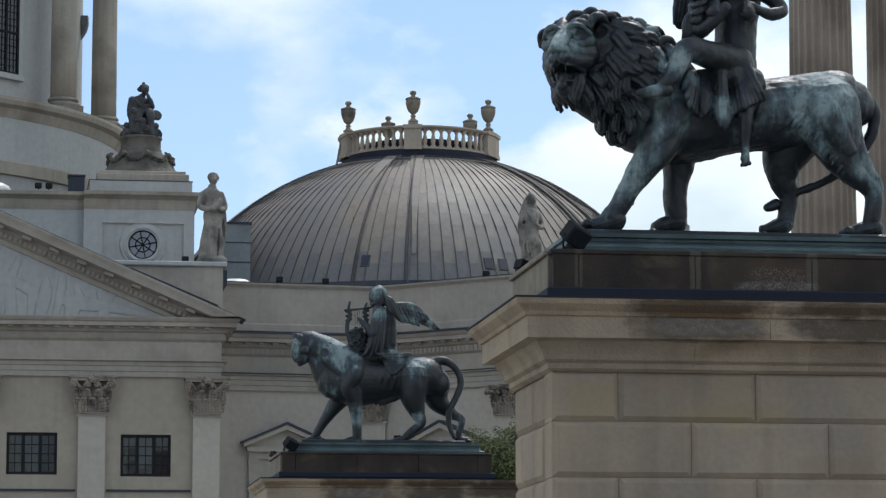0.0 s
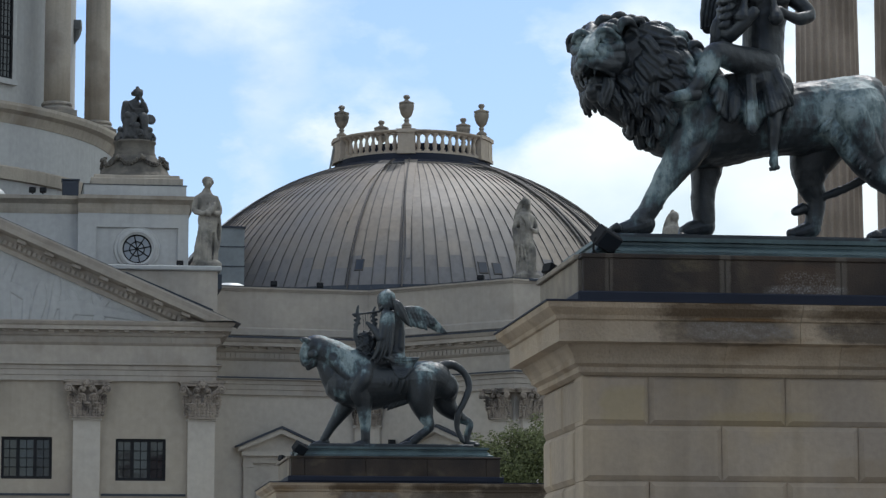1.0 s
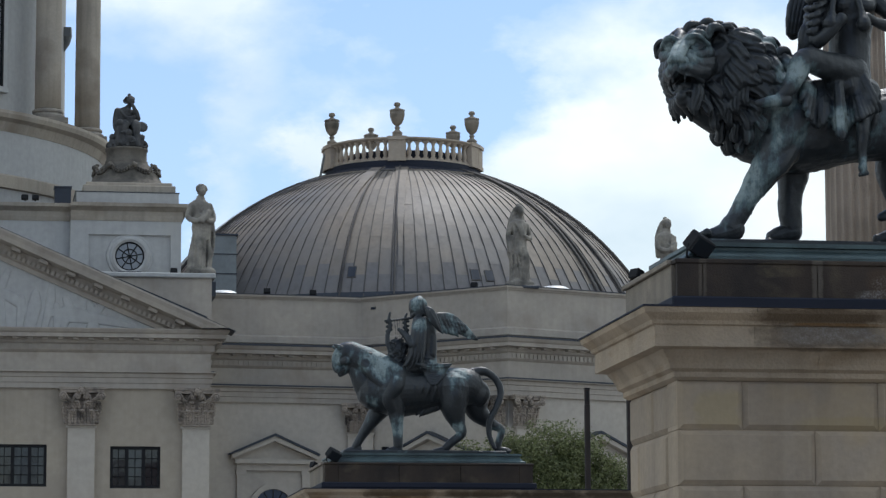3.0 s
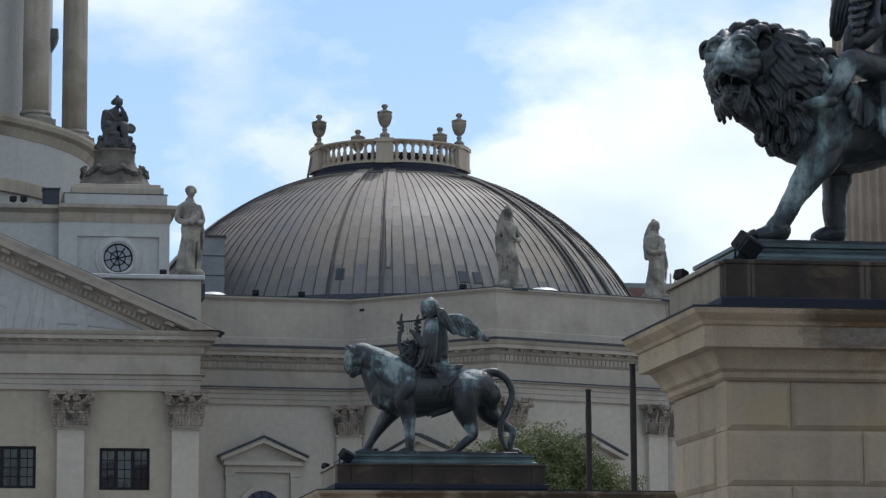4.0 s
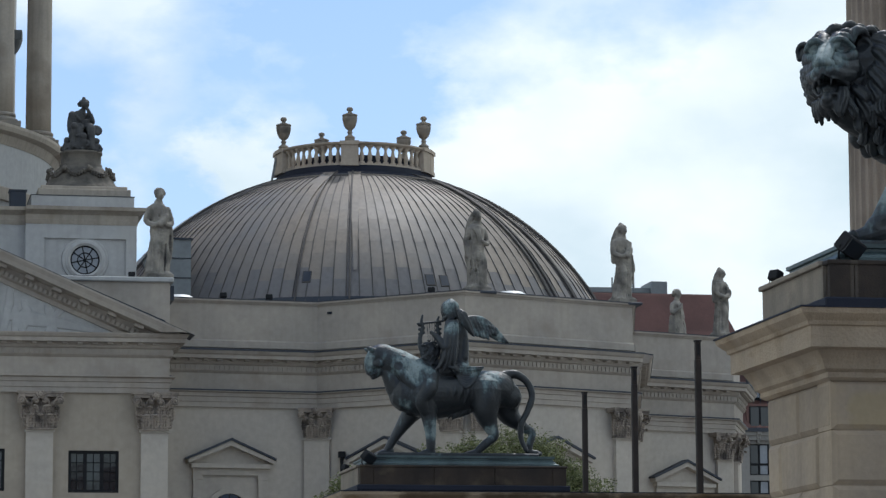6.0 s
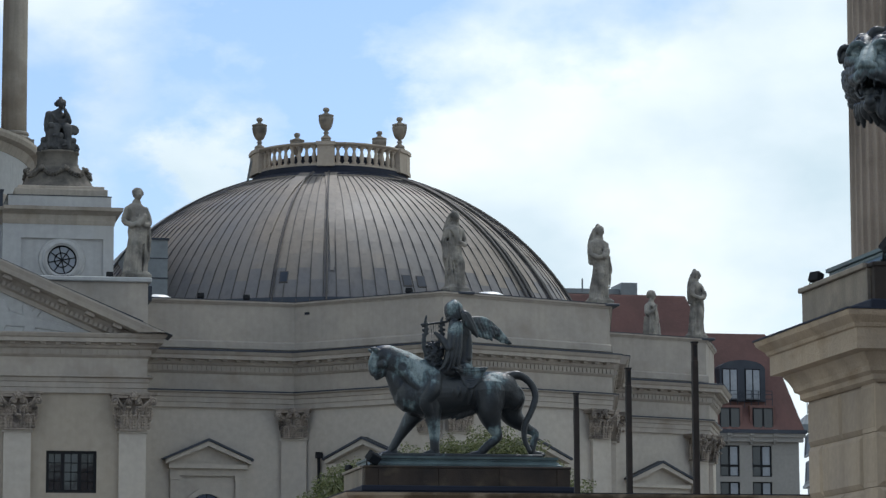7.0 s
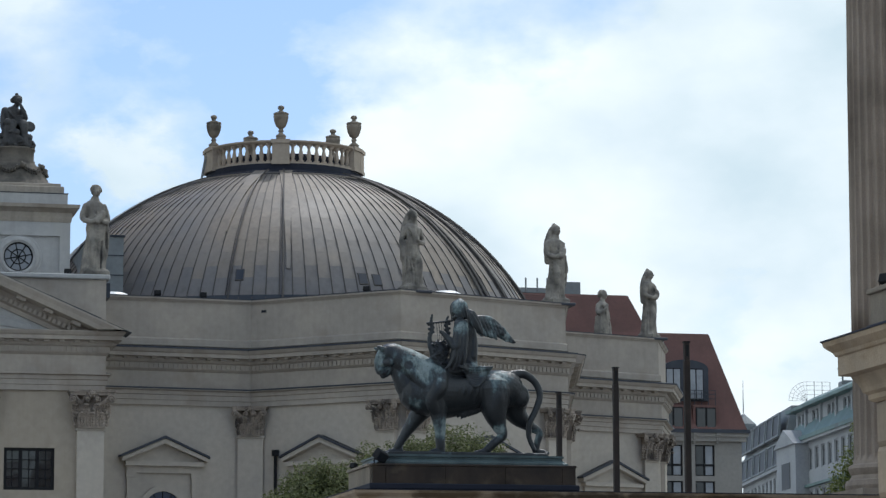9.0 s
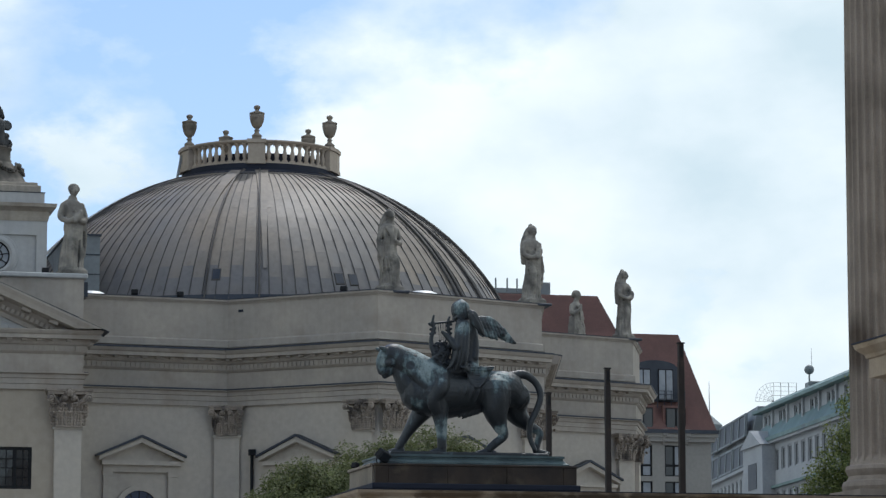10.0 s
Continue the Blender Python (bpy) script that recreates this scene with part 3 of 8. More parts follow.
def entablature(path, name, cover=True):
    bm = bmesh.new()
    sweep(bm, path, [(-0.3, Z_ARCH), (0.10, Z_ARCH), (0.10, Z_ARCH + 0.17), (0.13, Z_ARCH + 0.18), (0.13, Z_ARCH + 0.34), (0.17, Z_ARCH + 0.36), (0.17, Z_ARCH + 0.48), (0.28, Z_FAS - 0.05), (0.28, Z_FAS - 0.01), (0.20, Z_FAS), (0.10, Z_FAS + 0.01),
                     (0.10, Z_FRZ), (0.16, Z_FRZ + 0.04), (0.20, Z_FRZ + 0.08), (0.20, Z_FRZ + 0.27), (0.27, Z_FRZ + 0.31), (0.30, Z_FRZ + 0.36), (0.30, Z_FRZ + 0.45), (0.56, Z_FRZ + 0.46), (0.56, Z_FRZ + 0.58), (0.62, Z_FRZ + 0.62), (0.68, Z_COR - 0.03), (0.68, Z_COR), (-0.3, Z_COR + 0.10)])
    e = part(name, bm, TRIM, church, "pale stone cornice with dentils")
    # the dark line on the fascia and the lead on the cornice's top
    lead = bmesh.new()
    sweep(lead, path if cover else path[1:], [(0.12, Z_FAS + 0.004), (0.295, Z_FAS - 0.025), (0.295, Z_FAS + 0.022), (0.12, Z_FAS + 0.045)])
    if cover:
        sweep(lead, path, [(0.0, Z_COR + 0.105), (0.70, Z_COR - 0.025), (0.70, Z_COR + 0.025), (0.0, Z_COR + 0.125)])
    part("lead_flashing", lead, LEAD, e, "dark blue-grey lead flashing")
    dent = bmesh.new()
    for a, b in zip(path, path[1:]):
        a, b = Vector(a), Vector(b)
        d = (b - a).normalized()
        ang = math.degrees(math.atan2(d.y, d.x))
        for k in range(int((b - a).length / 0.168)):
            p = a + d * (k + 0.5) * 0.168
            box(dent, -0.055, 0.055, -0.240, -0.19, Z_FRZ + 0.10, Z_FRZ + 0.25, pose(p.x, p.y, 0, 0, 0, ang))
        for k in range(int((b - a).length / 0.48)):
            p = a + d * (k + 0.5) * 0.48
            o = new("modillion", MODILLION)
            o.parent = e
            o.matrix_basis = pose(p.x, p.y, Z_FRZ, 0, 0, ang)
    part("dentil_course", dent, TRIM, e, kind="stuff")
    return e


def wall(path, name, z0, z1, mat, parent, thick=0.6):
    bm = bmesh.new()
    sweep(bm, path, [(0, z0), (0, z1), (-thick, z1), (-thick, z0)])
    return part(name, bm, mat, parent)


def holed_wall(name, x0, x1, y, z0, z1, holes, mat, parent, thick=0.6):
    """A wall along x with its outer face at y and rectangular openings (x0, x1, z0, z1) through it."""
    bm = bmesh.new()
    xs = sorted({x0, x1, *(h[0] for h in holes), *(h[1] for h in holes)})
    zs = sorted({z0, z1, *(h[2] for h in holes), *(h[3] for h in holes)})
    for xa, xb in zip(xs, xs[1:]):
        for za, zb in zip(zs, zs[1:]):
            if not any(h[0] <= xa and xb <= h[1] and h[2] <= za and zb <= h[3] for h in holes):
                box(bm, xa, xb, y, y + thick, za, zb)
    bmesh.ops.remove_doubles(bm, verts=bm.verts[:], dist=0.0005)
    return part(name, bm, mat, parent)


# walls under the entablature
WINDOWS = [(0.30, 1.90, 7.70, 9.04), (3.91, 5.51, 7.66, 9.00), (-3.35, -1.75, 7.70, 9.04), (-7.0, -5.4, 7.70, 9.04)]
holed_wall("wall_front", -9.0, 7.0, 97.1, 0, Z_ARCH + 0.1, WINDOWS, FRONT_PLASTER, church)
wall([(7.0, 97.7), (7.0, 101.25)], "wall_return", 0, Z_ARCH + 0.1, PLASTER, church)
wall(CURTAIN, "wall_curtain", 0, Z_ARCH + 0.1, PLASTER, church)
wall(WING, "wall_wing", 0, Z_ARCH + 0.1, PLASTER, church)
entablature(FRONT, "front_entablature", False)
entablature(CURTAIN, "curtain_entablature")
entablature(WING, "wing_entablature")


def parapet(path, name):
    e = wall(path, name, Z_COR + 0.1, Z_PAR - 0.16, TRIM, church, 0.5)
    bm = bmesh.new()
    sweep(bm, path, [(-0.6, Z_PAR - 0.16), (0.03, Z_PAR - 0.16), (0.06, Z_PAR - 0.11), (0.11, Z_PAR - 0.08), (0.11, Z_PAR - 0.02), (-0.6, Z_PAR)])
    sweep(bm, path, [(0, Z_COR + 0.14), (0.09, Z_COR + 0.14), (0.09, Z_COR + 0.36), (0, Z_COR + 0.42)])
    part("coping", bm, TRIM, e)
    lead = bmesh.new()
    sweep(lead, path, [(-0.62, Z_PAR), (0.125, Z_PAR - 0.022), (0.125, Z_PAR + 0.006), (-0.62, Z_PAR + 0.03)])
    part("lead_flashing", lead, LEAD, e, "dark lead strip along the coping")


parapet(CURTAIN, "curtain_parapet")
parapet(WING, "wing_parapet")
part("overflow_pipe", boxes((-0.09, 0.09, -0.03, 0.05, -0.04, 0.04), m=pose(13.02, 101.56, 14.11, 0, 0, -41.9)), DARK_LEAD, church, "small dark overflow outlet")
bm = bmesh.new()
vs = [bm.verts.new((x, y, 14.2)) for x, y in ((7.3, 101.8), (12.65, 102.5), (17.0, 98.6), (23.0, 101.0), (25.0, 109.0), (29.2, 110.6), (31.0, 125.0), (7.3, 125.0))]
bm.faces.new(vs)
bmesh.ops.extrude_face_region(bm, geom=bm.faces[:])
for v in bm.verts[:8]:
    v.co.z -= 0.4
part("flat_roof", bm, LEAD, church)
# plain closing walls and roofs behind the front
part("rear_roof", boxes((-8.9, 7.2, 103.9, 129.6, 11.9, 12.2)), LEAD, church)
part("wall_west", boxes((-9.0, -8.4, 97.75, 130.0, 0, 12.0)), PLASTER, church)
part("wall_rear", boxes((-8.4, 31.0, 129.4, 130.0, 0, 12.0)), PLASTER, church)
part("wall_east", boxes((30.6, 31.2, 114.2, 129.4, 0, 14.2)), PLASTER, church)


def leaf(bm, x, y, z, hh, lw, out):
    """An upright lobed leaf with a tip that curls forward."""
    for k, (t, ww) in enumerate(((0.12, 0.8), (0.36, 1.0), (0.6, 0.95), (0.82, 0.7))):
        for s in (-1, 1):
            ball(bm, (x + s * lw * 0.30 * ww, y - out * (0.15 + 0.3 * t * t), z + hh * t), lw * 0.24, (1.0, 0.6, 1.3), (0, s * 28, 0), sub=1)
        ball(bm, (x, y - out * (0.28 + 0.3 * t * t), z + hh * t), lw * 0.16, (0.7, 0.8, 1.7), sub=1)
    ball(bm, (x, y - out * 0.95, z + hh * 0.93), lw * 0.26, (1.3, 0.8, 0.6), sub=1)


def capital(w, h, d):
    """A leafy capital on a flat pilaster: narrow bell, two tiers of leaves, deep hollows under corner scrolls, and a slab with curved sides. Its top is at z 0."""
    bm = bmesh.new()
    rows = ((-h, 0.58, 0.30), (-0.42 * h, 0.56, 0.26), (-0.16 * h, 0.62, 0.24), (-0.12 * h, 0.80, 0.5))
    for (za, ka, da), (zb, kb, db) in zip(rows, rows[1:]):
        lo = [bm.verts.new((sx * w / 2 * ka, sy, za)) for sx, sy in ((-1, -d * da), (1, -d * da), (1, d), (-1, d))]
        hi = [bm.verts.new((sx * w / 2 * kb, sy, zb)) for sx, sy in ((-1, -d * db), (1, -d * db), (1, d), (-1, d))]
        for k in range(4):
            bm.faces.new((lo[k], lo[(k + 1) % 4], hi[(k + 1) % 4], hi[k]))
    for x0, x1, k in ((-0.5, -0.34, 1.0), (-0.34, -0.14, 0.84), (-0.14, 0.14, 0.76), (0.14, 0.34, 0.84), (0.34, 0.5, 1.0)):
        box(bm, x0 * w * 0.97, x1 * w * 0.97, -d * (k - 0.06), d, -0.14 * h, -0.065 * h)
        box(bm, x0 * w * 1.03, x1 * w * 1.03, -d * k, d, -0.06 * h, 0)
    box(bm, -w * 0.31, w * 0.31, -d * 0.42, d, -h, -0.955 * h)
    for i in range(3):
        leaf(bm, (i - 1) * w * 0.205, -d * 0.24, -0.95 * h, 0.36 * h, 0.215 * w, 0.55 * d)
    for s in (-1, 1):
        leaf(bm, s * w * 0.325, -d * 0.10, -0.95 * h, 0.36 * h, 0.15 * w, 0.40 * d)
    for i in range(2):
        leaf(bm, (i - 0.5) * w * 0.26, -d * 0.26, -0.72 * h, 0.36 * h, 0.21 * w, 0.62 * d)
    for s in (-1, 1):
        leaf(bm, s * w * 0.355, -d * 0.20, -0.72 * h, 0.35 * h, 0.17 * w, 0.55 * d)
        # stalk, leaf under the scroll, corner scroll and inner scroll
        tube(bm, (s * w * 0.13, -d * 0.32, -0.62 * h, w * 0.03), (s * w * 0.20, -d * 0.42, -0.40 * h, w * 0.038), (s * w * 0.30, -d * 0.62, -0.30 * h, w * 0.055), (s * w * 0.40, -d * 0.80, -0.28 * h, w * 0.04), sides=7, steps=2)
        for cx, cz, r0, turns, out in ((0.425, -0.245, 0.092, 1.0, 0.88), (0.10, -0.235, 0.066, -1.0, 0.62)):
            pts = []
            for k in range(13):
                a = radians(190 + 44 * k)
                r = w * r0 * (1 - 0.068 * k)
                pts.append((s * (w * cx + turns * r * math.cos(a)), -d * out - 0.006 * k, cz * h - r * math.sin(a) * 1.05, w * 0.030))
            tube(bm, (s * w * (cx - turns * 0.16), -d * 0.34, -0.52 * h, w * 0.03), *pts, sides=6, steps=1)
            ball(bm, (s * w * cx, -d * out - 0.05, cz * h), w * r0 * 0.36, (1, 0.9, 1), sub=1)
    ball(bm, (0, -d * 0.84, -0.09 * h), w * 0.08, (1, 0.7, 0.9), sub=1)
    for k in range(6):
        a = math.pi * k / 3
        ball(bm, (w * 0.07 * math.cos(a), -d * 0.80, -0.09 * h + w * 0.07 * math.sin(a)), w * 0.04, sub=1)
    return bm


CAP_MESH = finish(capital(1.44, 1.2, 0.46), "capital", CAPITAL_STONE)
MID_CAP = finish(capital(1.16, 1.0, 0.42), "capital", CAPITAL_STONE)


def pilaster(x, y, ang=0.0, w=0.86, cap=CAP_MESH):
    tall = 1.2 if cap is CAP_MESH else 1.0
    bm = bmesh.new()
    m = pose(x, y, 0, 0, 0, ang)
    box(bm, -w / 2, w / 2, -0.17, 0.1, 0.0, Z_ARCH - tall + 0.01, m)
    box(bm, -w / 2 - 0.07, w / 2 + 0.07, -0.22, 0.1, 0.0, 1.2, m)
    box(bm, -w / 2 - 0.05, w / 2 + 0.05, -0.21, 0.1, Z_ARCH - tall - 0.07, Z_ARCH - tall, m)
    p = part("pilaster", bm, PLASTER, church)
    c = new("capital", cap)
    c.parent = p
    c.matrix_basis = m @ pose(0, -0.12, Z_ARCH - 0.005)
    tagged(c, "soot-stained leafy stone capital")


for x in (-7.92, -4.27, -0.62, 2.98, 6.63):
    pilaster(x, 97.1)
pilaster(12.62, 101.72, -17.7, 0.86, MID_CAP)
pilaster(16.66, 98.31, -41.9, 0.6, MID_CAP)
pilaster(17.5, 98.2, 22.1, 0.6, MID_CAP)
pilaster(22.85, 100.38, 22.1, 0.6, MID_CAP)
pilaster(23.62, 101.45, 75.8, 0.6, MID_CAP)
pilaster(29.2, 109.91, 20.4, 0.6, MID_CAP)
pilaster(29.95, 110.75, 69.0, 0.6, MID_CAP)


def window(parent, x0, x1, z0, z1, y, cols, rows, name="window"):
    """A dark metal window of narrow leaves with thin glazing bars, set back in its opening."""
    fw = 0.09
    step = (x1 - x0) / cols
    holes = [(x0 + step * c + (fw if c == 0 else fw * 0.6), x0 + step * (c + 1) - (fw if c == cols - 1 else fw * 0.6), z0 + fw, z1 - fw) for c in range(cols)]
    win = holed_wall(name, x0, x1, y + 0.04, z0, z1, holes, BLACK_METAL, parent, 0.12)
    tagged(win, "dark-framed window of three leaves with small panes")
    bars = bmesh.new()
    for c in range(cols):
        xa, xb = x0 + (x1 - x0) * c / cols, x0 + (x1 - x0) * (c + 1) / cols
        box(bars, (xa + xb) / 2 - 0.012, (xa + xb) / 2 + 0.012, y + 0.07, y + 0.11, z0 + fw, z1 - fw)
        for r in range(1, rows):
            z = z0 + fw + (z1 - z0 - 2 * fw) * r / rows
            box(bars, xa + 0.03, xb - 0.03, y + 0.072, y + 0.108, z - 0.012, z + 0.012)
    part("glazing_grid", bars, BLACK_METAL, win, kind="stuff")
    for c in range(cols):
        xa, xb = x0 + (x1 - x0) * c / cols, x0 + (x1 - x0) * (c + 1) / cols
        m = pose((xa + xb) / 2, y + 0.12, (z0 + z1) / 2, random.uniform(-0.6, 0.6), 0, random.uniform(-1.2, 1.2))
        part("pane", boxes((-(xb - xa) / 2 + 0.02, (xb - xa) / 2 - 0.02, -0.004, 0.004, -(z1 - z0) / 2 + 0.05, (z1 - z0) / 2 - 0.05), m=m), BRIGHT_GLASS, win)
    part("lining", boxes((x0, x1, y + 0.55, y + 0.58, z0, z1)), BLACK_METAL, win)


for w in WINDOWS:
    window(church, *w, 97.1, 3, 4)
# string course and framed wall fields on the front
bm = bmesh.new()
for xa, xb in ((-8.9, -8.4), (-7.4, -4.75), (-3.8, -1.1), (-0.14, 2.48), (3.46, 6.15)):
    box(bm, xa, xb, 97.04, 97.1, 7.17, 7.24)
part("string_course", bm, LEAD, church, "dark-topped string course")


def window_pediment(x, y, ang):
    """A flat aedicule round an arched window: jambs, a low gable with a lead-covered rake."""
    m = pose(x, y, 0, 0, 0, ang)
    bm = bmesh.new()
    hw = 1.47
    for s in (-1, 1):
        vs = []
        for yy in (-0.34, 0.05):
            vs.append([bm.verts.new(m @ Vector((s * px, yy, pz))) for px, pz in ((0, 9.70), (hw, 9.06), (hw, 8.93), (0, 9.53))])
        a, b = vs
        for k in range(4):
            bm.faces.new((a[k], a[(k + 1) % 4], b[(k + 1) % 4], b[k]))
        bm.faces.new(a)
        bm.faces.new(b[::-1])
    box(bm, -hw + 0.12, hw - 0.12, -0.28, 0.05, 8.78, 8.92, m)
    box(bm, -hw + 0.2, hw - 0.2, -0.12, 0.05, 8.55, 8.78, m)
    for s in (-1, 1):
        box(bm, s * 1.12 - 0.14, s * 1.12 + 0.14, -0.12, 0.05, 4.0, 8.55, m)
        box(bm, s * 1.12 - 0.17, s * 1.12 + 0.17, -0.15, 0.05, 8.40, 8.56, m)
    tymp = [bm.verts.new(m @ Vector((px, -0.05, pz))) for px, pz in ((-hw, 8.92), (hw, 8.92), (0, 9.6))]
    bm.faces.new(tymp)
    p = part("window_surround", bm, PLASTER, church, "low gabled stone window surround")
    lead = bmesh.new()
    for s in (-1, 1):
        vs = [[lead.verts.new(m @ Vector((s * px, yy, pz))) for px, pz in ((0, 9.79), (hw + 0.07, 9.12), (hw + 0.07, 9.05), (0, 9.705))] for yy in (-0.40, 0.05)]
        a, b = vs
        for k in range(4):
            lead.faces.new((a[k], a[(k + 1) % 4], b[(k + 1) % 4], b[k]))
        lead.faces.new(a)
        lead.faces.new(b[::-1])
    part("lead_cover", lead, LEAD, p, "dark lead cover on the gable")
    # arched head: ring, glass and bars
    ring, r0, r1, zc = bmesh.new(), 0.66, 0.84, 7.28
    rows = []
    for k in range(17):
        a = math.pi * k / 16
        rows.append([ring.verts.new(m @ Vector((r * math.cos(a), yy, zc + r * math.sin(a)))) for r, yy in ((r0, -0.02), (r0, -0.12), (r1, -0.12), (r1, 0.02))])
    for a, b in zip(rows, rows[1:]):
        for k in range(4):
            ring.faces.new((a[k], a[(k + 1) % 4], b[(k + 1) % 4], b[k]))
    part("arch_moulding", ring, PLASTER, p)
    gl = bmesh.new()
    fan = [gl.verts.new(m @ Vector((r0 * math.cos(math.pi * k / 16), -0.03, zc + r0 * math.sin(math.pi * k / 16)))) for k in range(17)]
    gl.faces.new(fan)
    box(gl, -r0, r0, -0.03, -0.01, 5.0, zc, m)
    part("pane", gl, BLUE_GLASS, p, "dark blue arched glass")
    bars = bmesh.new()
    for k in range(1, 6):
        a = math.pi * k / 6
        tube(bars, tuple(m @ Vector((0, -0.045, zc))) + (0.016,), tuple(m @ Vector((r0 * math.cos(a), -0.045, zc + r0 * math.sin(a)))) + (0.016,), sides=5, steps=1)
    part("glazing_grid", bars, BLACK_METAL, p, kind="stuff")


window_pediment(9.6, 101.55, 6.5)
window_pediment(14.8, 99.97, -41.9)
window_pediment(20.2, 99.3, 22.1)
window_pediment(27.5, 109.28, 20.4)

# rain pipe in the corner
bm = bmesh.new()
tube(bm, (13.35, 101.1, 0.2, 0.055), (13.35, 101.1, 9.2, 0.055), sides=8, steps=2)
box(bm, 13.24, 13.46, 100.98, 101.2, 9.15, 9.35)
part("rain_pipe", bm, BLACK_METAL, church)

# ---- the pediment over the front ----
PX = -0.9
PITCH = 0.43
APEX = 12.65 + (7.75 - PX) * PITCH
bm = bmesh.new()
tym = [(PX - 8.65, 12.7), (PX + 8.65, 12.7), (PX, APEX - 0.2)]
f0 = [bm.verts.new((x, 96.98, z)) for x, z in tym]
f1 = [bm.verts.new((x, 97.5, z)) for x, z in tym]
bm.faces.new(f0)
bm.faces.new(f1[::-1])
for k in range(3):
    bm.faces.new((f0[k], f0[(k + 1) % 3], f1[(k + 1) % 3], f1[k]))
pediment = part("pediment", bm, WHITE_WALL, church, "low gable with a shallow carved relief")
SL = math.atan(PITCH)


def clip(bm):
    bmesh.ops.bisect_plane(bm, geom=bm.verts[:] + bm.edges[:] + bm.faces[:], plane_co=(0, 0, Z_COR + 0.01), plane_no=(0, 0, 1), clear_inner=True)


for s in (-1, 1):
    length = 8.7 / math.cos(SL)
    m = pose(PX, 97.1, APEX) @ Matrix.Rotation(SL * s, 4, "Y") @ Matrix.Scale(s, 4, (1, 0, 0))
    bm = bmesh.new()
    prof = [(-0.95, -0.18), (-0.9, -0.32), (-0.36, -0.36), (-0.34, -0.49), (-0.3, -0.66), (-0.2, -0.71), (-0.2, -0.85), (0.4, -0.85), (0.4, 0.0), (-1.02, 0.0), (-1.02, -0.06)]
    a = [bm.verts.new(m @ Vector((0, y, z))) for y, z in prof]
    b = [bm.verts.new(m @ Vector((length, y, z))) for y, z in prof]
    for k in range(len(prof)):
        j = (k + 1) % len(prof)
        bm.faces.new((a[k], a[j], b[j], b[k]))
    bm.faces.new(a)
    bm.faces.new(b[::-1])
    clip(bm)
    rk = part("raking_cornice", bm, TRIM, pediment)
    dn = bmesh.new()
    for k in range(int(length / 0.168)):
        box(dn, k * 0.168, k * 0.168 + 0.1, -0.42, -0.3, -0.66, -0.52, m)
    for k in range(int(length / 0.95)):
        md = boxes((k * 0.95, k * 0.95 + 0.3, -0.72, -0.3, -0.45, -0.35), m=m)
        clip(md)
        part("modillion", md, TRIM, rk)
    clip(dn)
    part("dentil_course", dn, TRIM, rk, kind="stuff")
    lead = bmesh.new()
    box(lead, 0, length, -1.03, 0.4, 0.0, 0.012, m)
    part("lead_cover", lead, LEAD, rk)
bm = bmesh.new()
lo = [bm.verts.new((x, y, z)) for y in (97.55, 103.3) for x, z in ((PX - 8.0, 12.75), (PX + 3.0, 14.4), (PX, APEX - 0.35))]
for f in ((0, 1, 2), (5, 4, 3), (0, 3, 4, 1), (1, 4, 5, 2), (2, 5, 3, 0)):
    bm.faces.new([lo[k] for k in f])
part("gable_roof", bm, LEAD, church)
# worn relief on the gable's field
for k in range(26):
    x = PX + random.uniform(-5.2, 5.2)
    top = (APEX - 0.95) - abs(x - PX) * PITCH
    if top < 13.1:
        continue
    h = random.uniform(0.5, 0.95) * (top - 12.75)
    bm = bmesh.new()
    tube(bm, (x, 96.98, 12.8, 0.12), (x + random.uniform(-0.2, 0.2), 96.98, 12.75 + h * 0.6, 0.17), (x + random.uniform(-0.3, 0.3), 96.98, 12.75 + h, 0.12), sides=10, steps=3, flat=(0.10, 1))
    part("worn_relief", bm, WHITE_WALL, pediment, "worn pale relief", smooth=True)
for x0, z0, x1, z1 in ((1.9, 13.25, 3.6, 13.0), (0.3, 13.9, 1.2, 13.3), (2.2, 13.1, 4.6, 12.85)):
    bm = bmesh.new()
    tube(bm, (x0, 96.98, z0, 0.15), ((x0 + x1) / 2, 96.98, (z0 + z1) / 2 + 0.1, 0.2), (x1, 96.98, z1, 0.1), sides=10, steps=3, flat=(0.10, 1))
    part("worn_relief", bm, WHITE_WALL, pediment, "worn pale relief", smooth=True)

# ---- statue pier, attic with the round window, drum of the seated group ----
bm = boxes((2.2, 7.2, 98.0, 101.2, 12.7, 14.57))
pier = part("statue_pier", bm, TRIM, church)
part("pier_slab", boxes((2.1, 7.32, 97.88, 101.24, 14.57, 14.73), w=0.03), WHITE_WALL, pier, "sunlit white cover slab")
bm = bmesh.new()
q = [(4.2, 14.50), (7.05, 13.31), (7.05, 13.26), (4.2, 14.45)]
f0, f1 = [bm.verts.new((x, 97.93, z)) for x, z in q], [bm.verts.new((x, 98.02, z)) for x, z in q]
bm.faces.new(f0)
for k in range(4):
    bm.faces.new((f0[k], f0[(k + 1) % 4], f1[(k + 1) % 4], f1[k]))
part("roof_flashing", bm, LEAD, pier, "dark sloping lead flashing")
part("pier_edge", boxes((7.2, 7.34, 98.1, 101.2, 14.0, 14.48)), LEAD, pier)

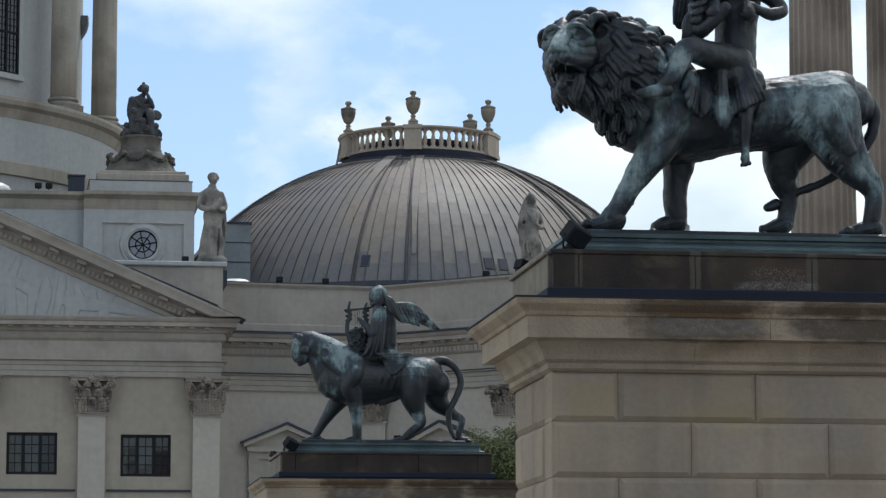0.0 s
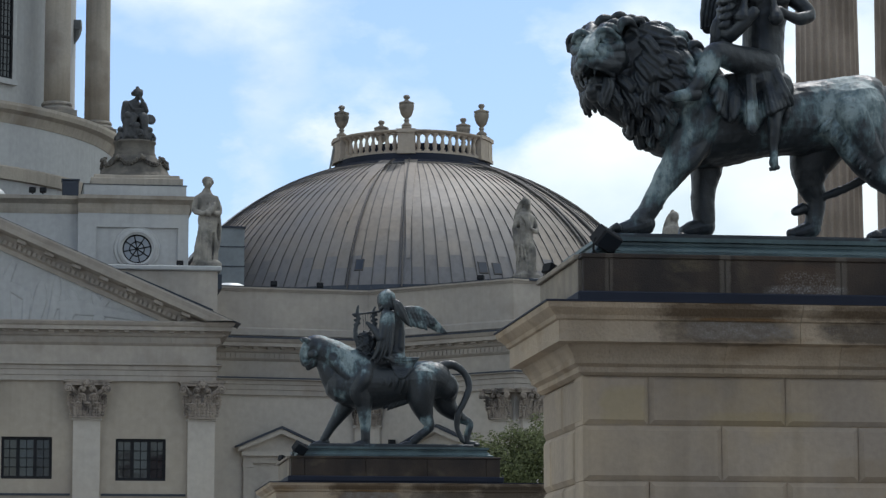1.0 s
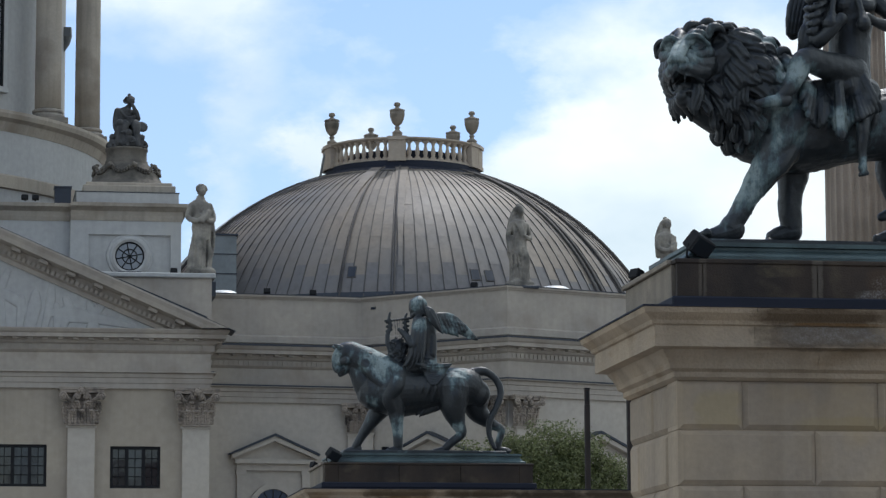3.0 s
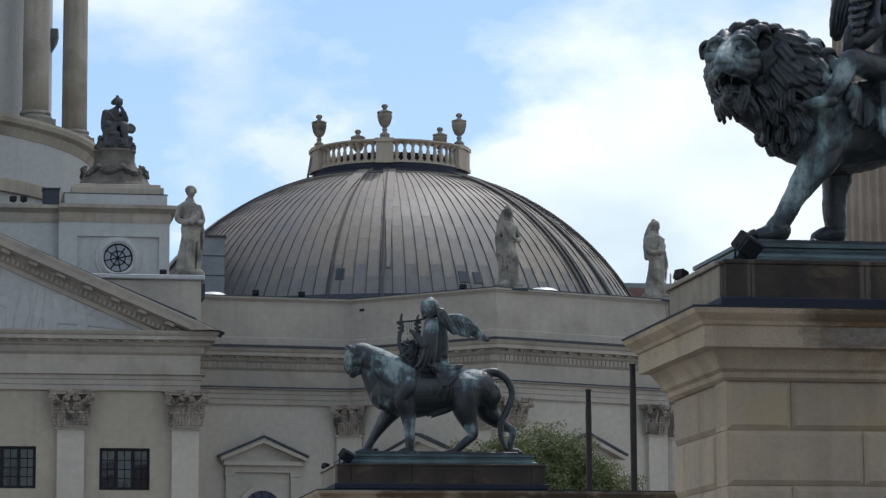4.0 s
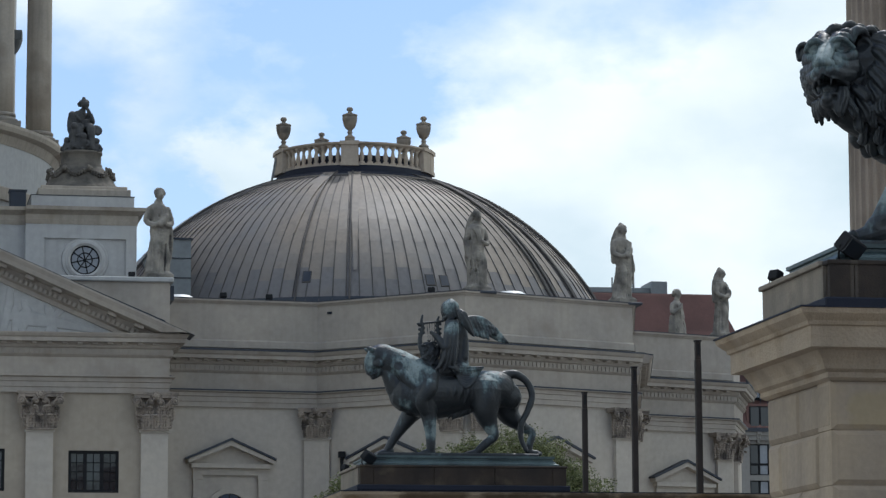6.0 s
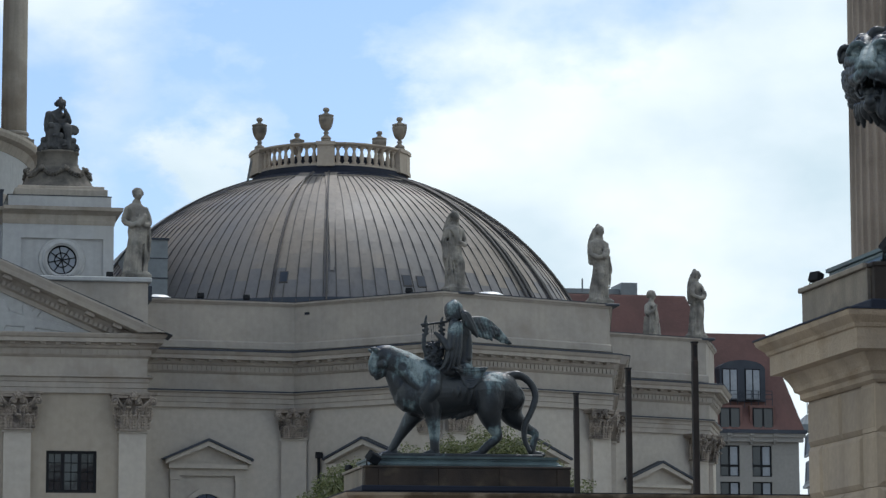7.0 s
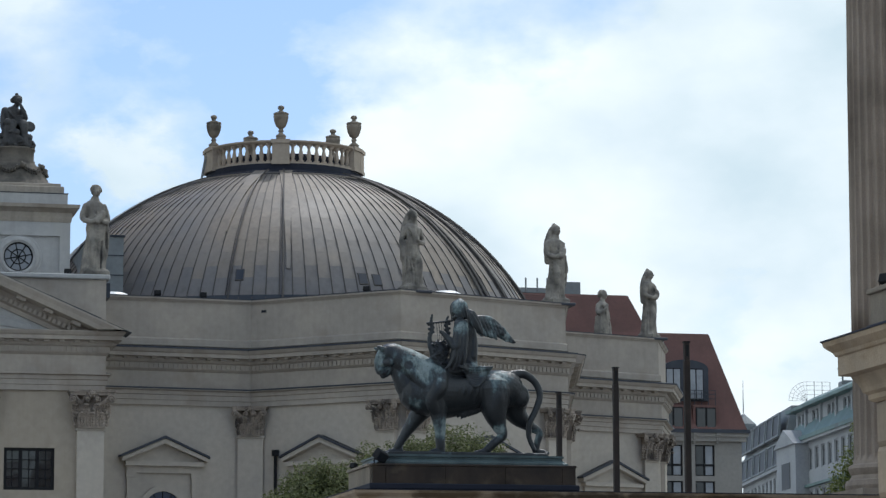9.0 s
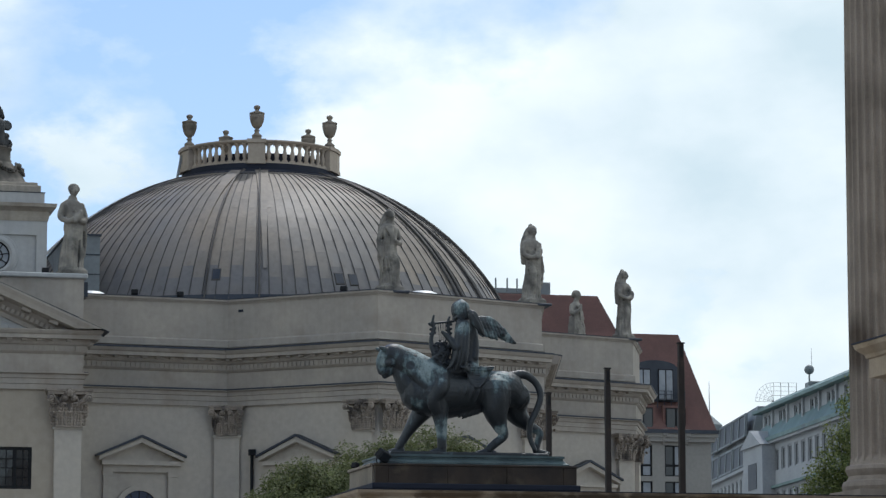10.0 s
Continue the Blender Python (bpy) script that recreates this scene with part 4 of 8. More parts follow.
OCX, OCZ, AY = 4.84, 16.03, 103.5
bm = bmesh.new()
outer = [(2.81, 12.0), (2.81, 17.3), (6.6, 17.3), (6.6, 12.0)]
field = [(3.44, 12.0), (3.44, 16.77), (6.24, 16.77), (6.24, 12.0)]
o0, i0, i1 = [[bm.verts.new((x, y, z)) for x, z in line] for line, y in ((outer, AY), (field, AY), (field, AY + 0.09))]
o1 = [bm.verts.new((x, AY + 5, z)) for x, z in outer]
for k in range(3):
    bm.faces.new((o0[k], o0[k + 1], i0[k + 1], i0[k]))
    bm.faces.new((i0[k], i0[k + 1], i1[k + 1], i1[k]))
    bm.faces.new((o1[k], o1[k + 1], o0[k + 1], o0[k]))
bm.faces.new(i1)
bm.faces.new(o1[::-1])
bmesh.ops.recalc_face_normals(bm, faces=bm.faces[:])
attic = part("attic_block", bm, WHITE_WALL, church, "white attic block with a round window")
bm = bmesh.new()
sweep(bm, [(2.81, AY), (6.6, AY), (6.6, AY + 5)], [(-0.3, 17.25), (0.02, 17.25), (0.05, 17.4), (0.05, 17.58), (0.16, 17.66), (0.28, 17.72), (0.30, 17.84), (-0.3, 17.9)])
part("attic_cornice", bm, TOWER_STONE, attic)
bm = bmesh.new()
box(bm, -9, 2.81, AY + 0.35, AY + 1.0, 12, 17.3)
box(bm, 1.0, 2.2, AY + 0.30, AY + 0.35, 15.4, 16.75)
part("attic_wall", bm, WHITE_WALL, attic)
bm = bmesh.new()
sweep(bm, [(-9, AY + 0.35), (2.81, AY + 0.35)], [(-0.3, 17.25), (0.02, 17.25), (0.05, 17.4), (0.05, 17.58), (0.16, 17.66), (0.28, 17.72), (0.30, 17.84), (-0.3, 17.9)])
part("attic_cornice", bm, TOWER_STONE, attic)
# round window: moulded ring, glass, radial bars
bm = bmesh.new()
rows = []
for k in range(40):
    a = 2 * math.pi * k / 40
    rows.append([bm.verts.new((OCX + r * math.cos(a), AY + yy, OCZ + r * math.sin(a))) for r, yy in ((0.5, 0.1), (0.5, 0.0), (0.58, -0.05), (0.66, -0.02), (0.70, 0.02), (0.78, 0.03), (0.80, 0.095))])
for i in range(40):
    a, b = rows[i], rows[(i + 1) % 40]
    for k in range(6):
        bm.faces.new((a[k], b[k], b[k + 1], a[k + 1]))
rw = part("round_window", bm, WHITE_WALL, attic, "round window with a moulded white ring")
bm = bmesh.new()
bmesh.ops.create_circle(bm, cap_ends=True, segments=40, radius=0.5, matrix=pose(OCX, AY + 0.07, OCZ, 90))
# the sky's pale reflection is painted as the pane's own colour
part("pane", bm, PALE_GLASS, rw, "grey glass with a pale reflection in its colour")
bm = bmesh.new()
for k in range(8):
    a = math.pi * k / 4 + 0.2
    tube(bm, (OCX, AY + 0.05, OCZ, 0.02), (OCX + 0.5 * math.cos(a), AY + 0.05, OCZ + 0.5 * math.sin(a), 0.02), sides=5, steps=1)
for r in (0.25, 0.49):
    tube(bm, *[(OCX + r * math.cos(2 * math.pi * k / 20), AY + 0.05, OCZ + r * math.sin(2 * math.pi * k / 20), 0.02 if r < 0.4 else 0.035) for k in range(21)], sides=5, steps=1)
part("glazing_grid", bm, BLACK_METAL, rw, kind="stuff")
bm = bmesh.new()
box(bm, OCX - 0.4, OCX + 0.4, AY - 0.1, AY + 0.1, OCZ - 0.62, OCZ - 0.54)
part("sill", bm, LEAD, rw)

bm = bmesh.new()
box(bm, 3.0, 6.55, AY + 0.5, AY + 4.3, 17.85, 18.33)
part("lower_step", bevel(bm, 0.02), WHITE_WALL, attic, "white rendered step")
bm = bmesh.new()
box(bm, 3.25, 6.45, AY + 0.75, AY + 4.1, 18.334, 18.62)
box(bm, 3.36, 6.34, AY + 0.85, AY + 4.0, 18.60, 18.74)
drum_base = part("stepped_base", bevel(bm, 0.02), TOWER_STONE, attic, "stepped tan stone base")
part("lead_flashing", boxes((2.97, 6.58, AY + 0.46, AY + 4.3, 17.84, 17.93), (2.98, 6.57, AY + 0.48, AY + 4.1, 18.325, 18.345)), LEAD, drum_base)
bm = bmesh.new()
lathe(bm, [(1.50, 18.70), (1.52, 18.79), (1.38, 18.84), (1.36, 18.92), (1.24, 18.97), (1.20, 19.08), (1.08, 19.28), (0.92, 19.48), (0.80, 19.60), (0.74, 19.66), (0.75, 19.72), (0.71, 19.75), (0.71, 20.08), (0.75, 20.11), (0.75, 20.18), (0.1, 20.2)], 40, (4.84, 106.0))
rnd = random.Random(8)
for k in range(8):
    a = 2 * math.pi * k / 8 + 0.18
    ball(bm, (4.84 + 1.16 * math.cos(a), 106.0 + 1.16 * math.sin(a), 19.46), 0.10, (1, 1, 1.1), sub=1)
    for j in range(11):
        b = a + 2 * math.pi / 8 * j / 10
        hang = math.sin(math.pi * j / 10)
        for q in range(4):
            ball(bm, (4.84 + (1.06 + 0.10 * hang + rnd.uniform(-0.04, 0.04)) * math.cos(b), 106.0 + (1.06 + 0.10 * hang) * math.sin(b), 19.50 - 0.26 * hang + rnd.uniform(-0.06, 0.06)), rnd.uniform(0.045, 0.07), sub=1)
part("garland_drum", bm, DRUM_STONE, attic, "round stone plinth with carved garlands", smooth=True)

# ---- the round tower behind ----
TX, TY = -6.95, 116.0
tower = thing("tower", "round church tower with a ring of tan stone columns", "tower", (0, 0, 0))
bm = bmesh.new()
lathe(bm, [(11.5, 0), (11.5, 18.9), (11.62, 18.95), (11.62, 19.35), (11.5, 19.42), (11.5, 21.0)], 96, (TX, TY))
part("drum_wall", bm, WHITE_WALL, tower, smooth=False)
bm = bmesh.new()
lathe(bm, [(11.3, 20.95), (11.52, 20.97), (11.6, 21.15), (11.66, 21.3), (11.86, 21.4), (11.92, 21.55), (11.92, 21.66), (11.0, 21.72), (9, 21.72)], 96, (TX, TY))
lathe(bm, [(11.51, 18.9), (11.64, 18.93), (11.66, 19.36), (11.51, 19.44)], 96, (TX, TY))
part("drum_cornice", bm, TOWER_STONE, tower)
bm = bmesh.new()
lathe(bm, [(9.95, 21.0), (9.95, 34.0)], 96, (TX, TY))
part("inner_wall", bm, WHITE_WALL, tower)
bm = bmesh.new()
lathe(bm, [(0.48, 22.2), (0.475, 24.0), (0.465, 27.0), (0.44, 30.0), (0.42, 33.0)], 28)
COL_T = finish(bm, "column", TOWER_STONE, True)
bm = bmesh.new()
box(bm, -0.72, 0.72, -0.72, 0.72, 21.68, 21.865)
lathe(bm, [(0.62, 21.86), (0.645, 21.92), (0.645, 21.99), (0.61, 22.03), (0.53, 22.06), (0.53, 22.10), (0.57, 22.13), (0.57, 22.19), (0.53, 22.23), (0.48, 22.25)], 28)
COL_BASE = finish(bm, "column_base", BASE_STONE)
for deg in [56.0 - 66 * k + o for k in range(3) for o in (0.0, 21.0)]:
    a = radians(-90 + deg)
    c = new("column", COL_T)
    c.parent = tower
    c.location = (TX + 11.0 * math.cos(a), TY + 11.0 * math.sin(a), 0)
    b = new("column_base", COL_BASE)
    b.parent = c
    tagged(b, "soiled tan moulded column base on a square slab")
for a_deg, aw in ((-90 + 42.6, 0.9), (-90 + 0.5, 0.9)):
    a = radians(a_deg)
    m = pose(TX + 10.0 * math.cos(a), TY + 10.0 * math.sin(a), 0, 0, 0, a_deg + 90)
    bm = bmesh.new()
    box(bm, -aw - 0.25, aw + 0.25, -0.12, 0.4, 22.75, 22.95, m)
    box(bm, -aw - 0.2, -aw, -0.06, 0.4, 22.95, 27.0, m)
    box(bm, aw, aw + 0.2, -0.06, 0.4, 22.95, 27.0, m)
    part("window_surround", bm, WHITE_WALL, tower)
for a_deg in (-90 + 42.6, -90 + 0.5):
    a = radians(a_deg)
    m = pose(TX + 10.0 * math.cos(a), TY + 10.0 * math.sin(a), 0, 0, 0, a_deg + 90)
    bm = boxes((-0.9, 0.9, -0.03, 0.4, 22.95, 27.0), m=m)
    tw = part("tower_window", bm, GLASS, tower, "tall dark window with glazing bars")
    bm = bmesh.new()
    for x in (-0.86, -0.29, 0.29, 0.86):
        box(bm, x - 0.04, x + 0.04, -0.08, 0.0, 22.95, 27.0, m)
        for o in (0.19, 0.38):
            if x < 0.8:
                box(bm, x + o - 0.011, x + o + 0.011, -0.055, 0.0, 22.95, 27.0, m)
    for k in range(17):
        z = 22.98 + 0.25 * k
        half = 0.04 if k % 6 == 0 else 0.011
        box(bm, -0.9, 0.9, -0.075 if k % 6 == 0 else -0.052, 0.0, z - half, z + half, m)
    part("glazing_grid", bm, BLACK_METAL, tw, kind="stuff")

# a carved stone bracket high on the inner wall
bm = bmesh.new()
box(bm, 9.9, 10.22, -0.22, 0.22, 26.0, 26.36)
tube(bm, (10.05, 0, 26.1, 0.2), (10.02, 0, 25.8, 0.16), (9.95, 0, 25.5, 0.06), sides=10)
bmesh.ops.transform(bm, matrix=pose(TX, TY, 0, 0, 0, -8), verts=bm.verts[:])
part("bracket", bm, LEAD_CLAD, tower, "grey carved stone bracket")

# ---- the dome ----
DX, DY, DR, DZ = 15.84, 113.5, 11.0, 9.95
dome = thing("dome", "round sheet-metal dome with standing seams under a stone balustrade", "dome", (DX, DY, 0))


def dome_at(r):
    return DZ + math.sqrt(DR * DR - r * r)


SEAMS = 130
rs = [9.95, 9.7, 9.1, 8.3, 7.4, 6.4, 5.3, 4.2, 3.1, 2.6]
bm = bmesh.new()
lathe(bm, [(9.95, 14.0)] + [(r, dome_at(r)) for r in rs], SEAMS * 2)
part("dome_shell", bm, DOME_SHEET, dome, smooth=True)
SHEET = [[], []]
for shift in (0, 1):
    edges = rs if not shift else [rs[0]] + [(p + q) / 2 for p, q in zip(rs, rs[1:])] + [rs[-1]]
    for ra, rb in zip(edges, edges[1:]):
        sb = bmesh.new()
        half = math.pi / SEAMS
        vs = []
        for u in (-1, 0, 1):
            for v in (0, 0.5, 1):
                r = ra + (rb - ra) * v
                s = (DR + 0.010 + 0.0035 * (1 - v)) / DR
                ang = u * (half - 0.004 / r)
                vs.append(sb.verts.new((r * s * math.cos(ang), r * s * math.sin(ang), DZ + math.sqrt(DR * DR - r * r) * s)))
        for u in range(2):
            for v in range(2):
                k = u * 3 + v
                sb.faces.new((vs[k], vs[k + 1], vs[k + 4], vs[k + 3]))
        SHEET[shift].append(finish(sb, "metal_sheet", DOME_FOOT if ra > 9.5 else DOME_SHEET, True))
part("lead_upstand", boxes((7.6, 8.75, 106.0, 112.0, 14.3, 17.18)), LEAD_CLAD, church, "pale lead-clad upstand beside the dome")
bm = bmesh.new()
for z in (15.1, 15.8, 16.5):
    box(bm, 7.6, 8.77, 105.97, 106.0, z, z + 0.03)
box(bm, 7.55, 8.8, 105.93, 112.0, 17.18, 17.24)
part("lead_welt", bm, LEAD, church, kind="stuff")
for k in range(SEAMS):
    bm = bmesh.new()
    a = 2 * math.pi * (k + 0.5) / SEAMS
    tube(bm, *[(r * 1.003 * math.cos(a), r * 1.003 * math.sin(a), DZ + math.sqrt(DR * DR - r * r) * 1.003, 0.019) for r in rs], sides=5, steps=1)
    part("standing_seam", bm, SEAM, dome)
# double ribs that run down to the pentagon's corners
for a_deg, wide in ((-170.9, 0.06), (-100.4, 0.035), (-111.6, 0.035), (-52.0, 0.06), (-50.2, 0.06), (-42.0, 0.06), (-26.9, 0.06), (45.1, 0.06), (117.1, 0.06)):
    bm = bmesh.new()
    a = radians(a_deg)
    tube(bm, *[(r * 1.006 * math.cos(a), r * 1.006 * math.sin(a), DZ + math.sqrt(DR * DR - r * r) * 1.006, wide) for r in rs], sides=6, steps=2)
    part("dark_rib", bm, SEAM, dome)
bm = bmesh.new()
lathe(bm, [(9.9, 14.35), (10.04, 14.35), (9.84, 15.0), (9.7, 15.0)], 96)
part("gutter_ring", bm, LEAD, dome, "dark gutter round the dome's foot")
# lantern: dark base, balustrade with five posts
bm = bmesh.new()
lathe(bm, [(3.44, 20.34), (3.40, 20.46), (3.12, 20.56), (3.0, 20.62), (2.97, 20.90), (2.7, 20.92)], 72, caps=False)
part("lantern_step", lathe(bmesh.new(), [(3.74, 20.24), (3.72, 20.37), (3.42, 20.43), (3.3, 20.43)], 72, caps=False), DOME_SHEET, dome, "stepped sheet-metal ring")
part("lantern_base", bm, DARK_LEAD, dome, "dark lead-clad ring")
LB, LT = 20.84, 21.60
bm = bmesh.new()
lathe(bm, [(2.66, LT), (2.98, LT), (3.02, LT + 0.03), (3.06, LT + 0.06), (3.06, LT + 0.11), (2.66, LT + 0.13), (2.66, LT)], 72, caps=False)
lathe(bm, [(2.72, LB), (2.98, LB), (2.98, LB + 0.07), (2.72, LB + 0.07), (2.72, LB)], 72, caps=False)
part("balustrade_rail", bm, LANTERN_STONE, dome, "pale curved stone rails")
bm = bmesh.new()
lathe(bm, [(2.4, 20.86), (2.36, 21.32), (1.8, 21.42), (0.02, 21.55)], 48)
part("lantern_roof", bm, DARK_LEAD, dome, "low dark roof inside the balustrade")
bm = bmesh.new()
box(bm, -0.10, 0.10, -0.09, 0.09, 0.0, 0.06)
box(bm, -0.125, 0.125, -0.09, 0.09, 0.63, 0.70)
lathe(bm, [(0.06, 0.06), (0.085, 0.08), (0.06, 0.11), (0.075, 0.16), (0.092, 0.24), (0.08, 0.34), (0.055, 0.46), (0.05, 0.52), (0.065, 0.55), (0.075, 0.59), (0.10, 0.63)], 10)
BALUSTER = finish(bm, "baluster", LANTERN_STONE, True)
POSTS = [-102.8, -28.5, 37.0, 108.0, -174.0]
for k in range(5):
    gap = (POSTS[(k + 1) % 5] - POSTS[k]) % 360
    for j in range(10):
        a = radians(POSTS[k] + 9.0 + (gap - 18.0) * j / 9)
        o = new("baluster", BALUSTER)
        o.parent = dome
        o.location = (2.85 * math.cos(a), 2.85 * math.sin(a), LB + 0.07)
bm = bmesh.new()
box(bm, -0.32, 0.32, -0.22, 0.2, LB - 0.02, LT + 0.02)
box(bm, -0.36, 0.36, -0.27, 0.24, LT + 0.0, LT + 0.14)
box(bm, -0.34, 0.34, -0.25, 0.22, LB - 0.04, LB + 0.1)
POST = finish(bm, "balustrade_post", LANTERN_STONE)
for a_deg in POSTS:
    a = radians(a_deg)
    o = new("balustrade_post", POST)
    o.parent = dome
    o.matrix_basis = pose(2.82 * math.cos(a), 2.82 * math.sin(a), 0, 0, 0, a_deg + 90)
for s in (-1, 1):
    for a_deg in (POSTS[1], POSTS[4]):
        a = radians(a_deg + 6.2 * s)
        o = new("balustrade_post", POST)
        o.parent = dome
        o.matrix_basis = pose(2.84 * math.cos(a), 2.84 * math.sin(a), 0, 0, 0, a_deg + 6.2 * s + 90)
# ladder rail at the lantern's flank
bm = bmesh.new()
tube(bm, (-3.28, -0.3, 20.2, 0.025), (-3.05, -0.3, 21.5, 0.025), sides=6, steps=1)
tube(bm, (-3.28, 0.1, 20.2, 0.025), (-3.05, 0.1, 21.5, 0.025), sides=6, steps=1)
part("ladder", bm, LEAD_CLAD, dome)
for a_deg in (-182.0, -186.0):
    bm = bmesh.new()
    a = radians(a_deg)
    tube(bm, *[(r * 1.014 * math.cos(a), r * 1.014 * math.sin(a), DZ + math.sqrt(DR * DR - r * r) * 1.014, 0.04) for r in rs[1:-1]], sides=6, steps=2)
    part("ladder_rail", bm, WHITE_PAINT, dome, "pale ladder rail down the dome's flank")
# raised cover strips that fan out below the lantern
for a_deg, w0, w1, r1 in ((-115.0, 0.30, 0.03, 8.0), (-99.2, 0.26, 0.06, 9.2)):
    bm = bmesh.new()
    rows = []
    for k in range(13):
        r = 2.75 + (r1 - 2.75) * k / 12
        half = (w0 + (w1 - w0) * k / 12) / r
        a = radians(a_deg)
        rows.append([bm.verts.new((r * q * math.cos(a + u * half), r * q * math.sin(a + u * half), DZ + math.sqrt(DR * DR - r * r) * q)) for u, q in ((-1, 1.0), (-1, 1.0055), (1, 1.0055), (1, 1.0))])
    for p, q in zip(rows, rows[1:]):
        for k in range(3):
            bm.faces.new((p[k], p[k + 1], q[k + 1], q[k]))
    part("cover_strip", bm, DOME_SHEET, dome, "raised sheet-metal strip")
# roof hatches and low roof lamps; the first row is a dark panel below the lantern
for a_deg, r, w in ((-106.3, 3.55, 0.34), (-109.66, 9.34, 0.16), (-82.9, 9.40, 0.17), (-79.7, 9.41, 0.17)):
    a = radians(a_deg)
    nrm = Vector((r / DR * math.cos(a), r / DR * math.sin(a), math.sqrt(1 - (r / DR) ** 2)))
    m = Matrix.Translation(Vector((0, 0, DZ)) + nrm * DR) @ nrm.to_track_quat("Z", "Y").to_matrix().to_4x4()
    hatch = part("roof_hatch", boxes((-w, w, -0.26, 0.26, -0.05, 0.035), m=m, w=0.01), SEAM, dome, "small dark hatch panel on the dome")
    part("pane", boxes((-w + 0.03, w - 0.03, -0.22, 0.22, 0.035, 0.043), m=m), LEAD, hatch)

# ---- urns ----
bm = bmesh.new()
box(bm, -0.2, 0.2, -0.2, 0.2, 0, 0.1)
lathe(bm, [(0.20, 0.1), (0.23, 0.15), (0.20, 0.20), (0.12, 0.25), (0.08, 0.31), (0.12, 0.35), (0.12, 0.39), (0.07, 0.43), (0.13, 0.48), (0.21, 0.55), (0.28, 0.70), (0.32, 0.86), (0.33, 0.97), (0.29, 1.0), (0.34, 1.03), (0.33, 1.08), (0.20, 1.12), (0.10, 1.16), (0.08, 1.21), (0.13, 1.25), (0.15, 1.31), (0.11, 1.37), (0.01, 1.4)], 24)
bmesh.ops.scale(bm, vec=(0.86, 0.86, 0.95), verts=bm.verts[:])
urn_mesh = finish(bm, "stone_urn", END_STONE, True)
for a_deg in POSTS:
    a = radians(a_deg)
    o = new("stone_urn", urn_mesh)
    o.matrix_basis = pose(DX + 2.80 * math.cos(a), DY + 2.80 * math.sin(a), LT + 0.14, 0, 0, a_deg)
    tagged(o, "lidded stone urn on a balustrade post", "urn", "urns round the lantern")


# ---- roof statues ----
def draped_figure(name, label, at, turn, h=2.7, lean=0.0, arms=(1, 1), seed=0, veil=False, cloth_side=0):
    """A standing robed figure with its weight on one leg: folded skirt, mantle, bent arms, small head."""
    rnd = random.Random(seed)
    k = h / 2.7
    bm = bmesh.new()
    box(bm, -0.40, 0.40, -0.34, 0.34, 0.0, 0.14)
    box(bm, -0.34, 0.34, -0.30, 0.30, 0.12, 0.20)
    hip = 0.07 if seed % 2 else -0.07
    tube(bm, (-hip * 0.5, 0, 0.15, 0.29), (0.0, 0, 0.6, 0.26), (hip - lean, 0, 1.1, 0.27), (hip * 0.8 - lean, 0, 1.38, 0.29), (0.0, 0, 1.62, 0.245), (-0.02, 0, 1.88, 0.30), (-0.01, 0, 2.04, 0.29), (0.0, 0, 2.17, 0.14), sides=16, flat=(0.78, 1.05))
    tube(bm, (0.0, 0, 2.10, 0.11), (0.01, -0.03, 2.28, 0.09), sides=10)
    ball(bm, (0.02, -0.07, 2.41), 0.135, (0.95, 1.1, 1.25))
    ball(bm, (0.02, 0.01, 2.49), 0.165, (1.05, 1.15, 0.85))
    ball(bm, (0.02, 0.14, 2.42), 0.10)
    ball(bm, (0.03, -0.21, 2.40), 0.03)
    for i in range(0 if veil else 9):
        a = math.pi * i / 8
        ball(bm, (0.02 + 0.145 * math.cos(a), -0.08, 2.43 + 0.14 * math.sin(a)), 0.05, sub=1)
    # the bent knee
    tube(bm, (-hip, -0.1, 1.25, 0.15), (-hip * 1.9, -0.26, 0.82, 0.12), (-hip * 1.7, -0.2, 0.25, 0.10), sides=10)
    if veil:
        for x in (-0.12, 0.0, 0.12):
            tube(bm, (x * 0.9, 0.05, 2.60 - abs(x), 0.085), (x * 1.3, 0.12, 2.32, 0.10), (x * 2.0, 0.17, 1.95, 0.12), (x * 1.9, 0.18, 1.4, 0.10), sides=8)
    # narrow hanging folds round the skirt
    for i in range(24):
        a = 2 * math.pi * i / 24 + rnd.uniform(-0.1, 0.1)
        x, y, w = 0.312 * math.cos(a), 0.262 * math.sin(a), rnd.uniform(0.024, 0.042)
        sway = rnd.uniform(-0.04, 0.04)
        tube(bm, (x * 1.14 - hip * 0.5, y * 1.14, 0.17, w * 1.2), (x * 1.0 + sway, y * 1.02, 0.6, w), (x * 0.93 + hip - lean, y * 0.97, 1.05 + rnd.uniform(-0.1, 0.3), w * 0.6), sides=6, steps=2)
    # mantle: slanting folds across the belly and over one shoulder
    sgn = 1 if seed % 2 else -1
    for i in range(8):
        z = 0.98 + 0.09 * i
        tube(bm, (-0.29 * sgn + hip, -0.10, z + 0.16 + 0.03 * i, 0.034), (hip * 0.5, -0.27, z - 0.02, 0.038), (0.28 * sgn, -0.14, z + 0.22, 0.034), sides=6, steps=3)
    for i in range(5):
        tube(bm, (sgn * (0.06 + 0.05 * i), -0.20, 2.08 - 0.02 * i, 0.032), (sgn * (0.0 + 0.045 * i), -0.29, 1.8, 0.034), (sgn * (-0.12 + 0.06 * i), -0.29, 1.5, 0.03), sides=6, steps=3)
    for i in range(4):
        tube(bm, (sgn * 0.36, -0.14 + 0.07 * i, 1.58, 0.045), (sgn * 0.40, -0.15 + 0.08 * i, 1.1, 0.04), (sgn * 0.37, -0.13 + 0.07 * i, 0.55 + 0.12 * i, 0.022), sides=6)
